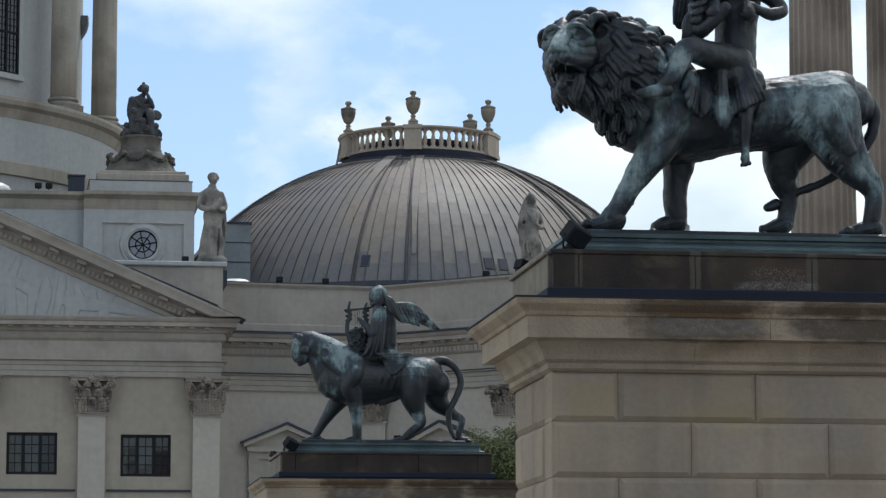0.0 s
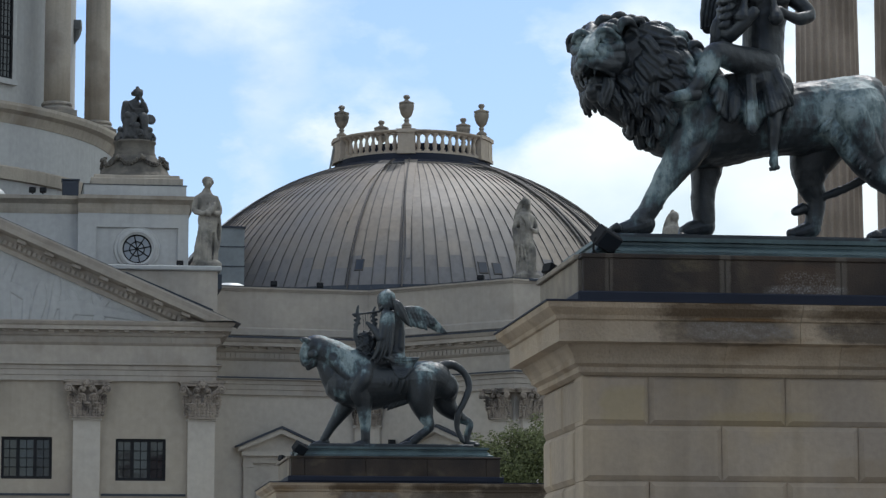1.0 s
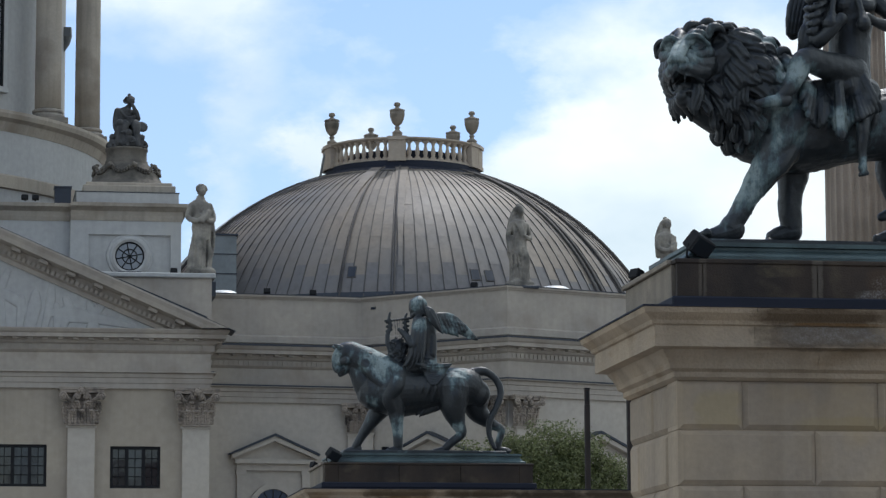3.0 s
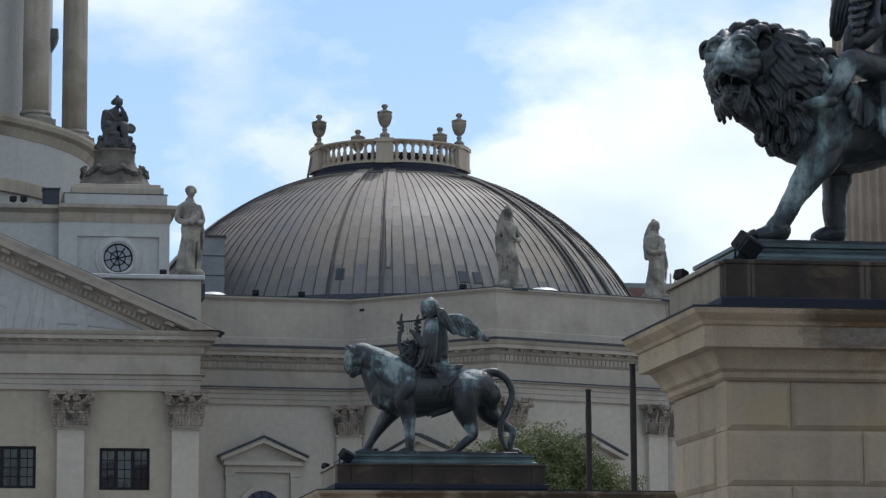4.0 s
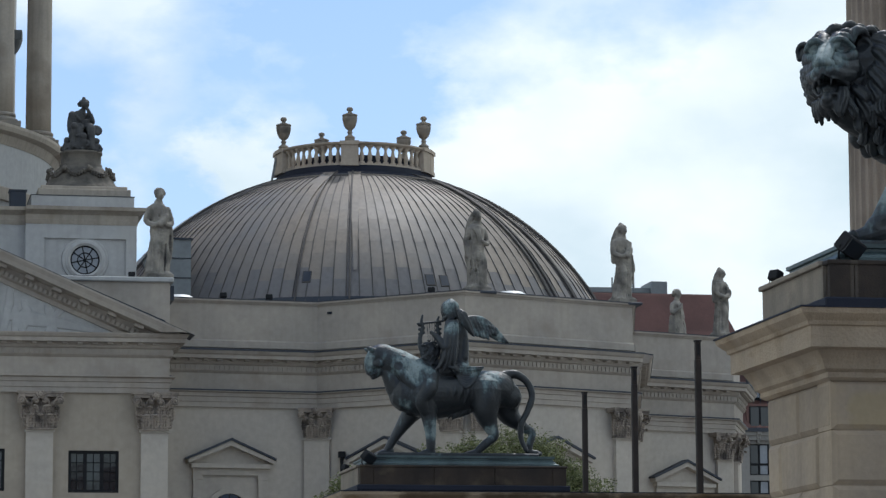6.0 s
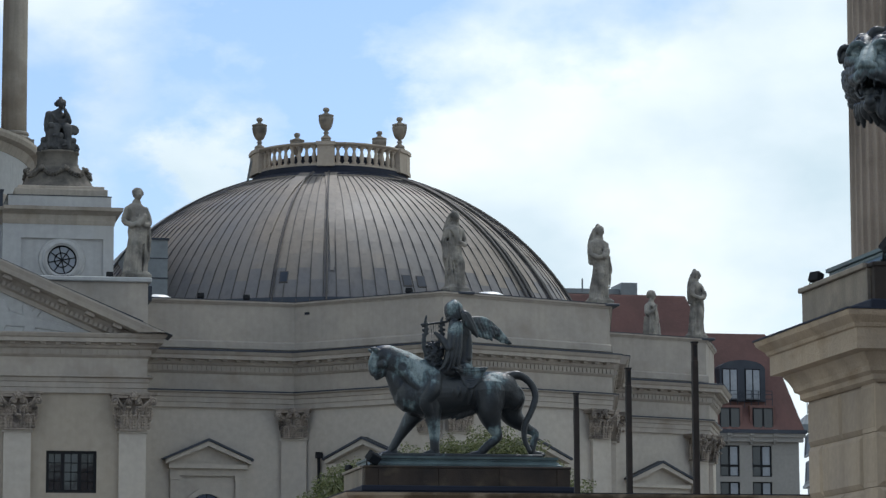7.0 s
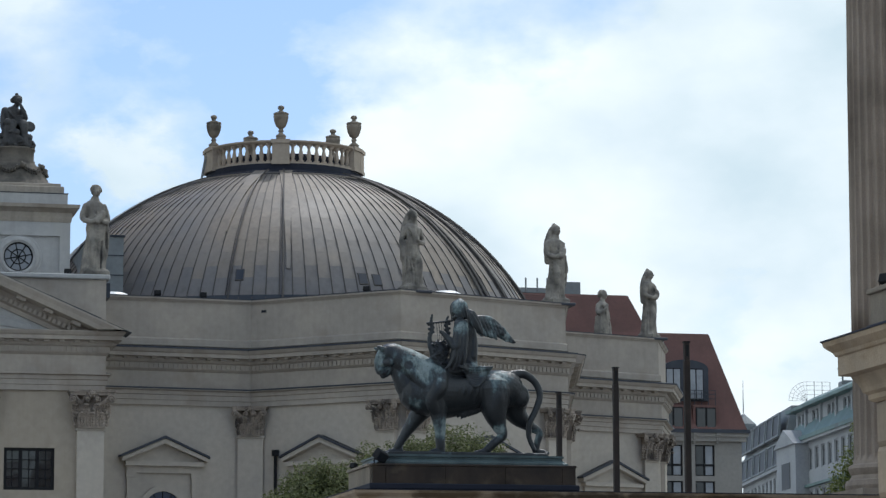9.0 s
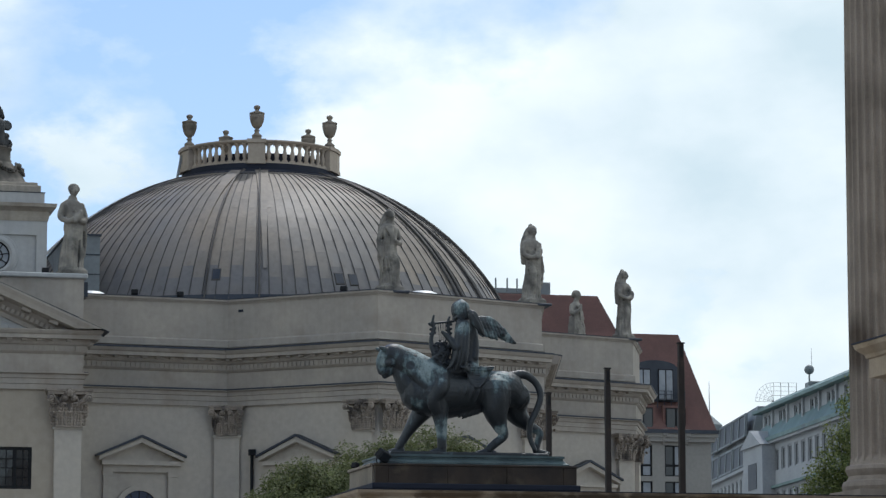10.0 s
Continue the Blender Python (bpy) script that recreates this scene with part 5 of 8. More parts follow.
    for s, mode in zip((-1, 1), arms):
        if mode == 1:
            tube(bm, (s * 0.29, 0.0, 1.99, 0.10), (s * 0.40, -0.02, 1.66, 0.095), (s * 0.24, -0.27, 1.52, 0.075), (s * 0.03, -0.34, 1.60, 0.055), sides=10)
        elif mode == 2:
            tube(bm, (s * 0.29, 0.0, 1.99, 0.10), (s * 0.41, 0.04, 1.64, 0.09), (s * 0.45, -0.06, 1.3, 0.07), (s * 0.46, -0.10, 1.10, 0.055), sides=10)
        else:
            tube(bm, (s * 0.29, 0.0, 1.99, 0.10), (s * 0.44, -0.08, 1.70, 0.09), (s * 0.28, -0.32, 1.83, 0.07), (s * 0.12, -0.32, 2.02, 0.055), sides=10)
    if arms[0] == 1:
        tube(bm, (-0.02, -0.36, 1.52, 0.07), (0.1, -0.36, 1.66, 0.08), (0.16, -0.34, 1.78, 0.06), sides=8)
    if cloth_side:
        for i in range(5):
            tube(bm, (cloth_side * 0.30, -0.12 + 0.05 * i, 1.45, 0.06), (cloth_side * (0.36 + 0.03 * i), -0.1 + 0.05 * i, 1.0, 0.06), (cloth_side * (0.40 + 0.06 * i), -0.08 + 0.04 * i, 0.62 - 0.08 * i, 0.045), sides=7)
        tube(bm, (cloth_side * 0.1, -0.1, 0.2, 0.16), (cloth_side * 0.36, -0.1, 0.25, 0.15), (cloth_side * 0.5, -0.1, 0.22, 0.09), sides=8)
    ob = carved(bm, name, STATUE_STONE, 0.026, 1, label, "statue", "stone figures on the parapet", 0.02, 0.09)
    ob.matrix_basis = pose(*at, 0, 0, turn) @ Matrix.Diagonal((k * 0.92, k * 0.92, k, 1))
    return ob


draped_figure("stone_figure", "grey stone robed figure standing on a church pier", (6.86, 98.55, 14.73), 12, 3.15, 0.03, (1, 1), 1)
draped_figure("stone_figure", "grey stone robed figure before the dome", (17.52, 98.55, 14.53), 20, 2.85, 0.03, (2, 1), 2, True)
draped_figure("stone_figure", "grey stone veiled figure on the parapet corner", (23.12, 100.85, 14.53), 25, 2.86, 0.0, (1, 2), 3, True)
draped_figure("stone_figure", "small weathered stone figure on the rear parapet", (29.8, 118.0, 14.53), 42, 2.95, 0.06, (3, 2), 4, False, 1)
draped_figure("stone_figure", "grey stone hooded figure on the wing's corner", (29.42, 110.35, 14.53), 50, 2.72, 0.0, (1, 2), 5, True)
for x, y in ((17.52, 98.55), (23.12, 100.85), (29.42, 110.35), (29.8, 118.0)):
    o = part("statue_base", boxes((x - 0.6, x + 0.6, y - 0.45, y + 0.45, 14.44, 14.535), w=0.02), LEAD, church)

# seated group on the garland drum
bm = bmesh.new()
rnd = random.Random(4)
for i in range(26):
    a = 2 * math.pi * i / 26
    ball(bm, (0.52 * math.cos(a), 0.5 * math.sin(a), 0.08 + rnd.uniform(0, 0.1)), rnd.uniform(0.12, 0.17), sub=1)
tube(bm, (0.0, 0.1, 0.05, 0.40), (0.0, 0.12, 0.45, 0.36), (-0.06, 0.08, 0.85, 0.27), (-0.07, 0.04, 1.15, 0.25), (-0.04, 0.0, 1.36, 0.22), (0.0, 0.0, 1.48, 0.10))
tube(bm, (0.02, 0.0, 1.45, 0.085), (0.06, -0.04, 1.62, 0.075))
ball(bm, (0.09, -0.08, 1.70), 0.125, (1.0, 1.05, 1.25))
ball(bm, (0.06, 0.0, 1.80), 0.145, (1.15, 1.1, 0.8))
ball(bm, (-0.05, 0.08, 1.74), 0.10)
ball(bm, (0.05, 0.0, 1.93), 0.06)
tube(bm, (-0.29, 0.0, 1.36, 0.12), (-0.36, -0.06, 1.05, 0.095), (-0.38, -0.15, 0.80, 0.075), (-0.36, -0.28, 0.62, 0.06))
tube(bm, (0.22, 0.0, 1.34, 0.115), (0.31, -0.12, 1.06, 0.09), (0.24, -0.22, 1.3, 0.065), (0.14, -0.2, 1.55, 0.05))
for s in (-1, 1):
    tube(bm, (s * 0.12, 0.0, 0.85, 0.17), (0.06 + s * 0.17, -0.42, 0.82, 0.145), (0.06 + s * 0.19, -0.47, 0.45, 0.11), (0.06 + s * 0.2, -0.5, 0.1, 0.10))
bmesh.ops.create_cone(bm, cap_ends=True, segments=20, radius1=0.2, radius2=0.17, depth=0.09, matrix=pose(0.43, -0.28, 0.78, 75, 15, 20))
for x, y, z, r in ((-0.26, -0.5, 0.86, 0.12), (0.02, -0.58, 0.50, 0.105), (0.42, -0.45, 0.36, 0.10), (-0.48, -0.35, 0.38, 0.10)):
    ball(bm, (x, y, z), r, (0.95, 1.0, 1.15))
    tube(bm, (x - 0.01, y + 0.03, z - 0.15, 0.10), (x - 0.03, y + 0.05, z - 0.36, 0.11), (x - 0.04, y, max(0.06, z - 0.7), 0.07), sides=8)
    tube(bm, (x + 0.09, y, z - 0.16, 0.05), (x + 0.15, y - 0.05, z - 0.3, 0.045), (x + 0.05, y - 0.12, z - 0.36, 0.035), sides=6)
for i in range(16):
    a = 2 * math.pi * i / 16
    tube(bm, (0.48 * math.cos(a), 0.1 + 0.42 * math.sin(a), 0.05, 0.06), (0.36 * math.cos(a), 0.1 + 0.33 * math.sin(a), 0.55, 0.05), (0.26 * math.cos(a) - 0.05, 0.1 + 0.25 * math.sin(a), 1.0, 0.03), sides=6, steps=2)
for i in range(6):
    tube(bm, (-0.22 + 0.02 * i, -0.2, 1.32 - 0.02 * i, 0.03), (-0.05 + 0.02 * i, -0.28, 1.1 - 0.05 * i, 0.035), (0.2, -0.24, 1.15 - 0.06 * i, 0.03), sides=6, steps=3)
g = carved(bm, "seated_figure", DARK_FIGURE, 0.022, 1, "dark weathered cast group round a seated robed figure", "statue", "", 0.02, 0.07)
g.matrix_basis = pose(4.86, 106.0, 20.17) @ Matrix.Diagonal((1.16, 1.1, 1.02, 1))

# ---- small fixtures on the church ----
def roof_lamp(x, y, z, turn, label):
    t = thing("floodlight", label, "floodlight", (x, y, z), "small roof floodlights", turn=turn)
    t.scale = (0.7, 0.7, 0.7)
    part("stem", boxes((-0.03, 0.03, -0.03, 0.03, 0, 0.14)), BLACK_METAL, t)
    part("lamp_head", boxes((-0.16, 0.16, -0.1, 0.12, 0.1, 0.34), m=pose(0, 0, 0, -15), w=0.02), BLACK_METAL, t)


roof_lamp(6.0, 98.5, 14.73, 0, "small black floodlight on a white slab")
roof_lamp(1.25, 103.6, 17.88, 10, "small black floodlight on the attic cornice")
roof_lamp(1.6, 103.6, 17.88, -10, "small black floodlight on the attic cornice")
roof_lamp(9.4, 101.75, 14.53, 0, "small black floodlight on the parapet")
roof_lamp(11.0, 102.0, 14.53, 0, "small black floodlight on the parapet")
roof_lamp(16.1, 99.3, 14.53, -30, "small black floodlight on the parapet")
o = thing("roof_box", "dark metal cabinet on the attic cornice", "cabinet", (2.55, 104.2, 17.88))
part("body", boxes((-0.28, 0.28, -0.3, 0.3, 0, 0.55), w=0.02), LEAD, o)
part("lid", boxes((-0.31, 0.31, -0.33, 0.33, 0.55, 0.6)), LEAD, o)
for x, y in ((7.95, 102.1), (18.9, 99.5), (-0.3, 104.6)):
    bm = bmesh.new()
    lathe(bm, [(0.62, 0.0), (0.62, 0.12), (0.55, 0.22), (0.35, 0.32), (0.01, 0.36)], 24)
    o = part("skylight_dome", bm, WHITE_PAINT, None, smooth=True)
    o.location = (x, y, 14.36 if x > 0 else 17.9)
    tagged(o, "low white domed skylight behind the parapet", "skylight", "domed skylights")

# ---- the stair's two cheek walls with their blocks ----
PROFILE = [(-0.25, 3.555), (0.0, 3.555), (0.03, 3.575), (0.03, 3.61), (0.062, 3.63), (0.072, 3.665), (0.092, 3.70), (0.118, 3.735), (0.126, 3.752), (0.198, 3.762), (0.198, 3.902), (0.215, 3.91), (0.225, 3.935), (0.25, 3.955), (0.278, 3.98), (0.29, 4.015), (-0.25, 4.03)]


def cheek_wall(y0, label, group="cheek walls of the stair"):
    """A long ashlar wall with a moulded cornice. Its corner stands at (3.65, y0 + 0.27)."""
    w = thing("cheek_wall", label, "wall", (3.65, y0 + 0.27, 0), group)
    x1, y1 = 12.5, 1.5
    part("core", boxes((0.03, x1, 0.03, y1 - 0.03, 0, 3.58)), CORNICE_STONE, w)
    bm = bmesh.new()
    sweep(bm, [(x1, y1), (0, y1), (0, 0), (0.163, 0)], PROFILE[:9] + [(-0.25, 3.752)])
    sweep(bm, [(x1, y1), (0, y1), (0, 0), (0.483, 0)], [(-0.25, 3.7535)] + PROFILE[8:])
    cor = part("cornice", bm, CORNICE_STONE, w, "weathered moulded sandstone cornice with black crusts")
    part("cornice_core", boxes((0.2, x1, 0.2, y1 - 0.2, 3.6, 4.025)), CORNICE_STONE, w)
    for first, step, rows in ((0.485, 0.978, [(-0.25, 3.7535)] + PROFILE[8:]), (0.165, 0.80, PROFILE[:9] + [(-0.25, 3.752)])):
        xs = [first]
        while xs[-1] < x1 - 0.5:
            xs.append(min(x1, xs[-1] + step + random.uniform(-0.02, 0.02)))
        for xa, xb in zip(xs, xs[1:]):
            bm = bmesh.new()
            sweep(bm, [(xa, random.uniform(-0.002, 0.002)), (xb - 0.002, random.uniform(-0.002, 0.002))], rows)
            part("cornice_stone", bm, CORNICE_STONE, cor)
    cap = bmesh.new()
    sweep(cap, [(x1, y1), (0, y1), (0, 0), (x1, 0)], [(-0.2, 4.034), (0.298, 4.017), (0.298, 4.028), (-0.2, 4.048)])
    box(cap, 0.1, x1, 0.1, y1 - 0.1, 4.032, 4.048)
    part("sheet_cover", cap, DARK_LEAD, w, "dark sheet-metal cover")
    return w


def block_and_plinth(y0, length, label):
    b = thing("plinth_block", label, "plinth", (3.65, y0 + 0.28, 4.048), "dark blocks under the bronze animals")
    L, D = length, 1.52
    body = part("body", boxes((0.02, L - 0.02, 0.02, D - 0.02, 0.0, 0.335), w=0.008), GRANITE, b)
    part("foot", boxes((-0.03, L + 0.03, -0.03, D + 0.03, 0.0, 0.075), w=0.01), DARK_LEAD, b, "dark lead skirting")
    part("end_slab", boxes((-0.004, 0.02, 0.10, D - 0.02, 0.075, 0.30)), END_STONE, b, "paler grey end stone")
    part("end_coping", boxes((-0.03, 0.03, 0.12, D, 0.302, 0.339), w=0.006), END_STONE, b)
    part("top_ledge", boxes((0.0, L, 0.0, D, 0.30, 0.335), w=0.008), GRANITE, b)
    xs = (0.012, 0.19, 0.99, 1.80, L - 0.2, L - 0.012)
    for xa, xb in zip(xs, xs[1:]):
        part("block_stone", boxes((xa + 0.002, xb - 0.002, 0.008 + random.uniform(-0.002, 0.002), 0.06, 0.06, 0.303), w=0.005), GRANITE, body)
    sl = bmesh.new()
    sweep(sl, [(0.15, D - 0.15), (0.15, 0.15), (L - 0.15, 0.15), (L - 0.15, D - 0.15)], [(-0.5, 0.335), (0.06, 0.335), (0.06, 0.36), (0.03, 0.37), (0.015, 0.39), (-0.01, 0.415), (-0.02, 0.43), (0.01, 0.44), (0.01, 0.465), (-0.5, 0.475)], closed=True)
    part("bronze_slab", sl, COPPER, b, "stepped green copper slab")
    part("slab_top", boxes((0.16, L - 0.16, 0.16, D - 0.16, 0.34, 0.471)), COPPER, b)
    part("statue_base", boxes((0.3, L - 0.3, 0.34, D - 0.34, 0.47, 0.525), w=0.015), BRONZE, b)
    return b


def floodlight(x, y, z, turn, tilt, size=1.0, roll=0):
    f = thing("floodlight", "black box floodlight clamped to the plinth's corner", "floodlight", (x, y, z), "floodlights on the plinths", turn=turn)
    f.scale = (size, size, size)
    m = pose(0, 0, 0.08, tilt, roll, 0)
    part("housing", bevel(boxes((-0.085, 0.085, -0.06, 0.06, -0.06, 0.07), m=m), 0.01), BLACK_METAL, f)
    part("front_glass", boxes((-0.075, 0.075, -0.066, -0.061, -0.05, 0.06), m=m), GLASS, f)
    bm = bmesh.new()
    for s in (-1, 1):
        tube(bm, (s * 0.092, 0.0, 0.085, 0.008), (s * 0.092, 0.02, 0.01, 0.008), (s * 0.04, 0.03, -0.06, 0.008), sides=6, steps=2)
    part("bracket", bm, BLACK_METAL, f)


WALLS = []
for y0, name in ((19.5, "sandstone cheek wall with bossed courses, carrying the lion"), (38.87, "sandstone cheek wall carrying the panther")):
    WALLS.append(cheek_wall(y0, name))
    block_and_plinth(y0, 2.78, "dark stone block with a green copper slab on a sandstone wall")
    floodlight(3.83 if y0 < 30 else 3.78, y0 + 0.34, 4.40, 28, 35, 1.0, 22)
    floodlight(3.66, y0 + 1.50, 4.385, 118, 20, 0.55)


# ---- the bronze lion with its rider ----
def lock(bm, rows, side, wide, thick):
    """A leaf-like lock of hair with grooves along it. Rows of point, outward normal, share of width."""
    rings = []
    for p, nrm, w in rows:
        ring = []
        for k in range(36):
            a = 2 * math.pi * k / 36
            groove = 1.0 - (0.38 * (0.5 + 0.5 * math.cos(6 * a + 0.6)) if math.sin(a) > 0 else 0.0)
            ring.append(bm.verts.new(p + side * (wide * w * math.cos(a)) + nrm * (thick * (0.35 + 0.65 * w) * math.sin(a) * groove)))
        rings.append(ring)
    for lo, hi in zip(rings, rings[1:]):
        for k in range(36):
            bm.faces.new((lo[k], lo[(k + 1) % 36], hi[(k + 1) % 36], hi[k]))
    bm.faces.new(rings[0][::-1])
    bm.faces.new(rings[-1])


def inside(x, z, poly):
    hit = False
    for (xa, za), (xb, zb) in zip(poly, poly[1:] + poly[:1]):
        if (za > z) != (zb > z) and x < xa + (z - za) * (xb - xa) / (zb - za):
            hit = not hit
    return hit


def cloth(bm, tree_, view, top, hem, n, r, depth, slack=0.05):
    """A hanging cloth laid over what is there: n columns of folds from the top line to the hem line, seen along view."""
    for k in range(n):
        u = k / (n - 1)
        xt, zt = np.interp(u, [q[0] for q in top], [q[1] for q in top]), np.interp(u, [q[0] for q in top], [q[2] for q in top])
        xh, zh = np.interp(u, [q[0] for q in hem], [q[1] for q in hem]), np.interp(u, [q[0] for q in hem], [q[2] for q in hem])
        last, rows = None, []
        for i in range(6):
            v = i / 5
            start = Vector((xt + (xh - xt) * v, 0, zt + (zh - zt) * v)) - view * 2.0
            far = tree_.ray_cast(start, view)[3]
            if far is None:
                far = last if last is not None else 1.75
            if last is not None:
                far = min(far, last + slack)
            last = far
            if i == 0:
                far += 0.05
            fold = depth * (0.5 + 0.5 * math.sin(u * 26.0 + 0.9 * math.sin(3 * v))) * (0.4 + 0.8 * v)
            rows.append((*(start + view * (far - 0.012 - fold)), r))
        tube(bm, *rows, sides=8, steps=2)


def lion():
    bm = bmesh.new()
    tube(bm, (1.121, 0, 0.905, 0.18), (1.018, 0, 0.915, 0.24), (0.77, 0, 0.855, 0.255), (0.441, 0, 0.817, 0.255), (0.114, 0, 0.795, 0.29), (-0.151, 0, 0.768, 0.31), (-0.334, 0, 0.783, 0.29))  # torso
    tube(bm, (0.603, 0, 0.728, 0.16), (0.276, 0, 0.731, 0.19), (-0.05, 0, 0.682, 0.215), (-0.253, 0, 0.704, 0.2))  # belly
    tube(bm, (-0.203, -0.14, 0.902, 0.2), (-0.273, -0.17, 0.632, 0.17))  # shoulder
    tube(bm, (-0.234, -0.18, 0.712, 0.17), (-0.342, -0.2, 0.504, 0.13), (-0.485, -0.2, 0.3, 0.09), (-0.595, -0.2, 0.109, 0.07), (-0.66, -0.2, 0.028, 0.075))  # fl
    tube(bm, (-0.62, -0.2, 0.017, 0.075), (-0.724, -0.2, -0.017, 0.068), (-0.781, -0.2, -0.034, 0.055))  # flp
    tube(bm, (-0.079, 0.14, 0.695, 0.17), (-0.09, 0.15, 0.475, 0.115), (-0.117, 0.15, 0.274, 0.085), (-0.11, 0.15, 0.094, 0.08))  # fr
    tube(bm, (-0.102, 0.15, 0.058, 0.075), (-0.2, 0.15, 0.036, 0.065), (-0.248, 0.15, 0.022, 0.05))  # frp
    tube(bm, (0.817, 0.12, 0.797, 0.22), (0.683, 0.14, 0.554, 0.165), (0.664, 0.14, 0.38, 0.1), (0.711, 0.14, 0.244, 0.07), (0.676, 0.14, 0.098, 0.068))  # hr
    tube(bm, (0.603, 0.12, 0.197, 0.04), (0.537, 0.1, 0.168, 0.035))  # hrs
    tube(bm, (0.667, 0.14, 0.062, 0.07), (0.577, 0.14, 0.031, 0.06), (0.528, 0.14, 0.022, 0.045))  # hrp
    tube(bm, (0.927, -0.12, 0.857, 0.23), (0.97, -0.15, 0.65, 0.2), (1.053, -0.17, 0.446, 0.12), (1.199, -0.17, 0.295, 0.075), (1.238, -0.17, 0.207, 0.065), (1.219, -0.17, 0.053, 0.062))  # hl
    tube(bm, (1.235, -0.17, -0.003, 0.068), (1.119, -0.17, -0.03, 0.06), (1.045, -0.17, -0.039, 0.045))  # hlp
    tube(bm, (1.061, 0, 1.046, 0.06), (1.206, 0, 1.018, 0.042), (1.299, 0, 0.89, 0.04), (1.296, 0, 0.747, 0.04), (1.215, 0.02, 0.586, 0.038), (1.063, 0.05, 0.434, 0.034), (0.883, 0.08, 0.334, 0.03), (0.751, 0.1, 0.278, 0.03))  # tail
    tube(bm, (-0.271, 0, 0.966, 0.32), (-0.478, -0.02, 1.098, 0.31), (-0.603, -0.04, 1.252, 0.24))  # mane a
    tube(bm, (-0.419, -0.02, 0.837, 0.27), (-0.61, -0.06, 0.925, 0.23), (-0.78, -0.1, 0.965, 0.145))  # mane b
    tube(bm, (-0.379, -0.02, 0.697, 0.23), (-0.509, -0.02, 0.682, 0.13))  # mane c
    tube(bm, (0.27, -0.05, 1.053, 0.16), (0.285, -0.05, 1.256, 0.15), (0.29, -0.05, 1.42, 0.15), (0.295, -0.05, 1.58, 0.17), (0.29, -0.05, 1.747, 0.165), (0.275, -0.05, 1.891, 0.09), (0.265, -0.05, 1.973, 0.06))  # rider torso
    for sd in (-1, 1):
        tube(bm, (0.28 + 0.03 * sd, -0.16, 1.66, 0.06), (0.29 + 0.09 * sd, -0.155, 1.64, 0.065), (0.29 + 0.14 * sd, -0.09, 1.70, 0.05))  # breast
    tube(bm, (0.245, -0.06, 2.032, 0.095), (0.238, -0.06, 2.155, 0.105))  # rider head
    tube(bm, (0.25, -0.2, 1.139, 0.125), (0.03, -0.32, 1.175, 0.10), (-0.148, -0.39, 1.20, 0.078), (-0.20, -0.41, 1.10, 0.073), (-0.262, -0.43, 1.0, 0.060), (-0.322, -0.44, 0.93, 0.046))  # rider leg
    tube(bm, (-0.30, -0.44, 0.892, 0.044), (-0.37, -0.45, 0.888, 0.044), (-0.445, -0.455, 0.873, 0.036), (-0.50, -0.455, 0.866, 0.022))  # foot
    tube(bm, (0.34, -0.2, 1.0, 0.12), (0.29, -0.34, 0.80, 0.056), (0.273, -0.36, 0.68, 0.048), (0.264, -0.36, 0.56, 0.033), (0.262, -0.365, 0.50, 0.034))  # rider leg2
    tube(bm, (0.262, -0.372, 0.485, 0.038), (0.258, -0.395, 0.44, 0.045), (0.256, -0.405, 0.412, 0.036), flat=(1.0, 0.8))
    for k in range(4):
        ball(bm, (0.228 + 0.019 * k, -0.415, 0.388 + 0.004 * k), 0.013, (1, 1, 1.4), sub=2)
    tube(bm, (0.13, -0.28, 0.98, 0.045), (0.122, -0.33, 0.82, 0.036), (0.118, -0.335, 0.69, 0.030), flat=(1.0, 0.6))  # end of the cloth
    tube(bm, (0.097, -0.15, 1.723, 0.07), (0.013, -0.2, 1.507, 0.06), (-0.018, -0.24, 1.356, 0.055), (0.059, -0.3, 1.409, 0.045), (0.149, -0.32, 1.51, 0.04))  # rider arm
    tube(bm, (0.421, -0.05, 1.773, 0.07), (0.531, -0.1, 1.645, 0.055), (0.601, -0.15, 1.544, 0.05), (0.481, -0.22, 1.499, 0.042), (0.352, -0.28, 1.537, 0.04))  # rider arm2
    tube(bm, (0.074, -0.3, 1.478, 0.060), (0.078, -0.298, 1.50, 0.050), (0.088, -0.285, 1.55, 0.034), (0.105, -0.265, 1.62, 0.022), (0.194, -0.15, 1.973, 0.014))  # flute1
    tube(bm, (0.322, -0.3, 1.485, 0.060), (0.321, -0.298, 1.508, 0.050), (0.315, -0.285, 1.555, 0.034), (0.305, -0.265, 1.625, 0.022), (0.235, -0.15, 1.974, 0.014))  # flute2
    tube(bm, (0.16, 0.12, 1.83, 0.1), (0.07, 0.2, 1.80, 0.10), (0.01, 0.22, 1.66, 0.085), (-0.03, 0.22, 1.55, 0.065), (-0.045, 0.22, 1.51, 0.045), flat=(0.4, 1.0))  # wing
    for k in range(5):
        tube(bm, (0.08 - 0.035 * k, 0.175, 1.80 - 0.01 * k, 0.022), (0.035 - 0.03 * k, 0.175, 1.66, 0.022), (0.005 - 0.026 * k, 0.185, 1.525 - 0.006 * k, 0.014), sides=8, steps=3)
    tube(bm, (-0.02, -0.17, 1.573, 0.04), (-0.07, -0.2, 1.402, 0.05), (-0.112, -0.2, 1.259, 0.04))  # sash1
    tube(bm, (0.035, -0.2, 1.589, 0.035), (-0.013, -0.22, 1.421, 0.045), (-0.047, -0.22, 1.277, 0.035))  # sash2
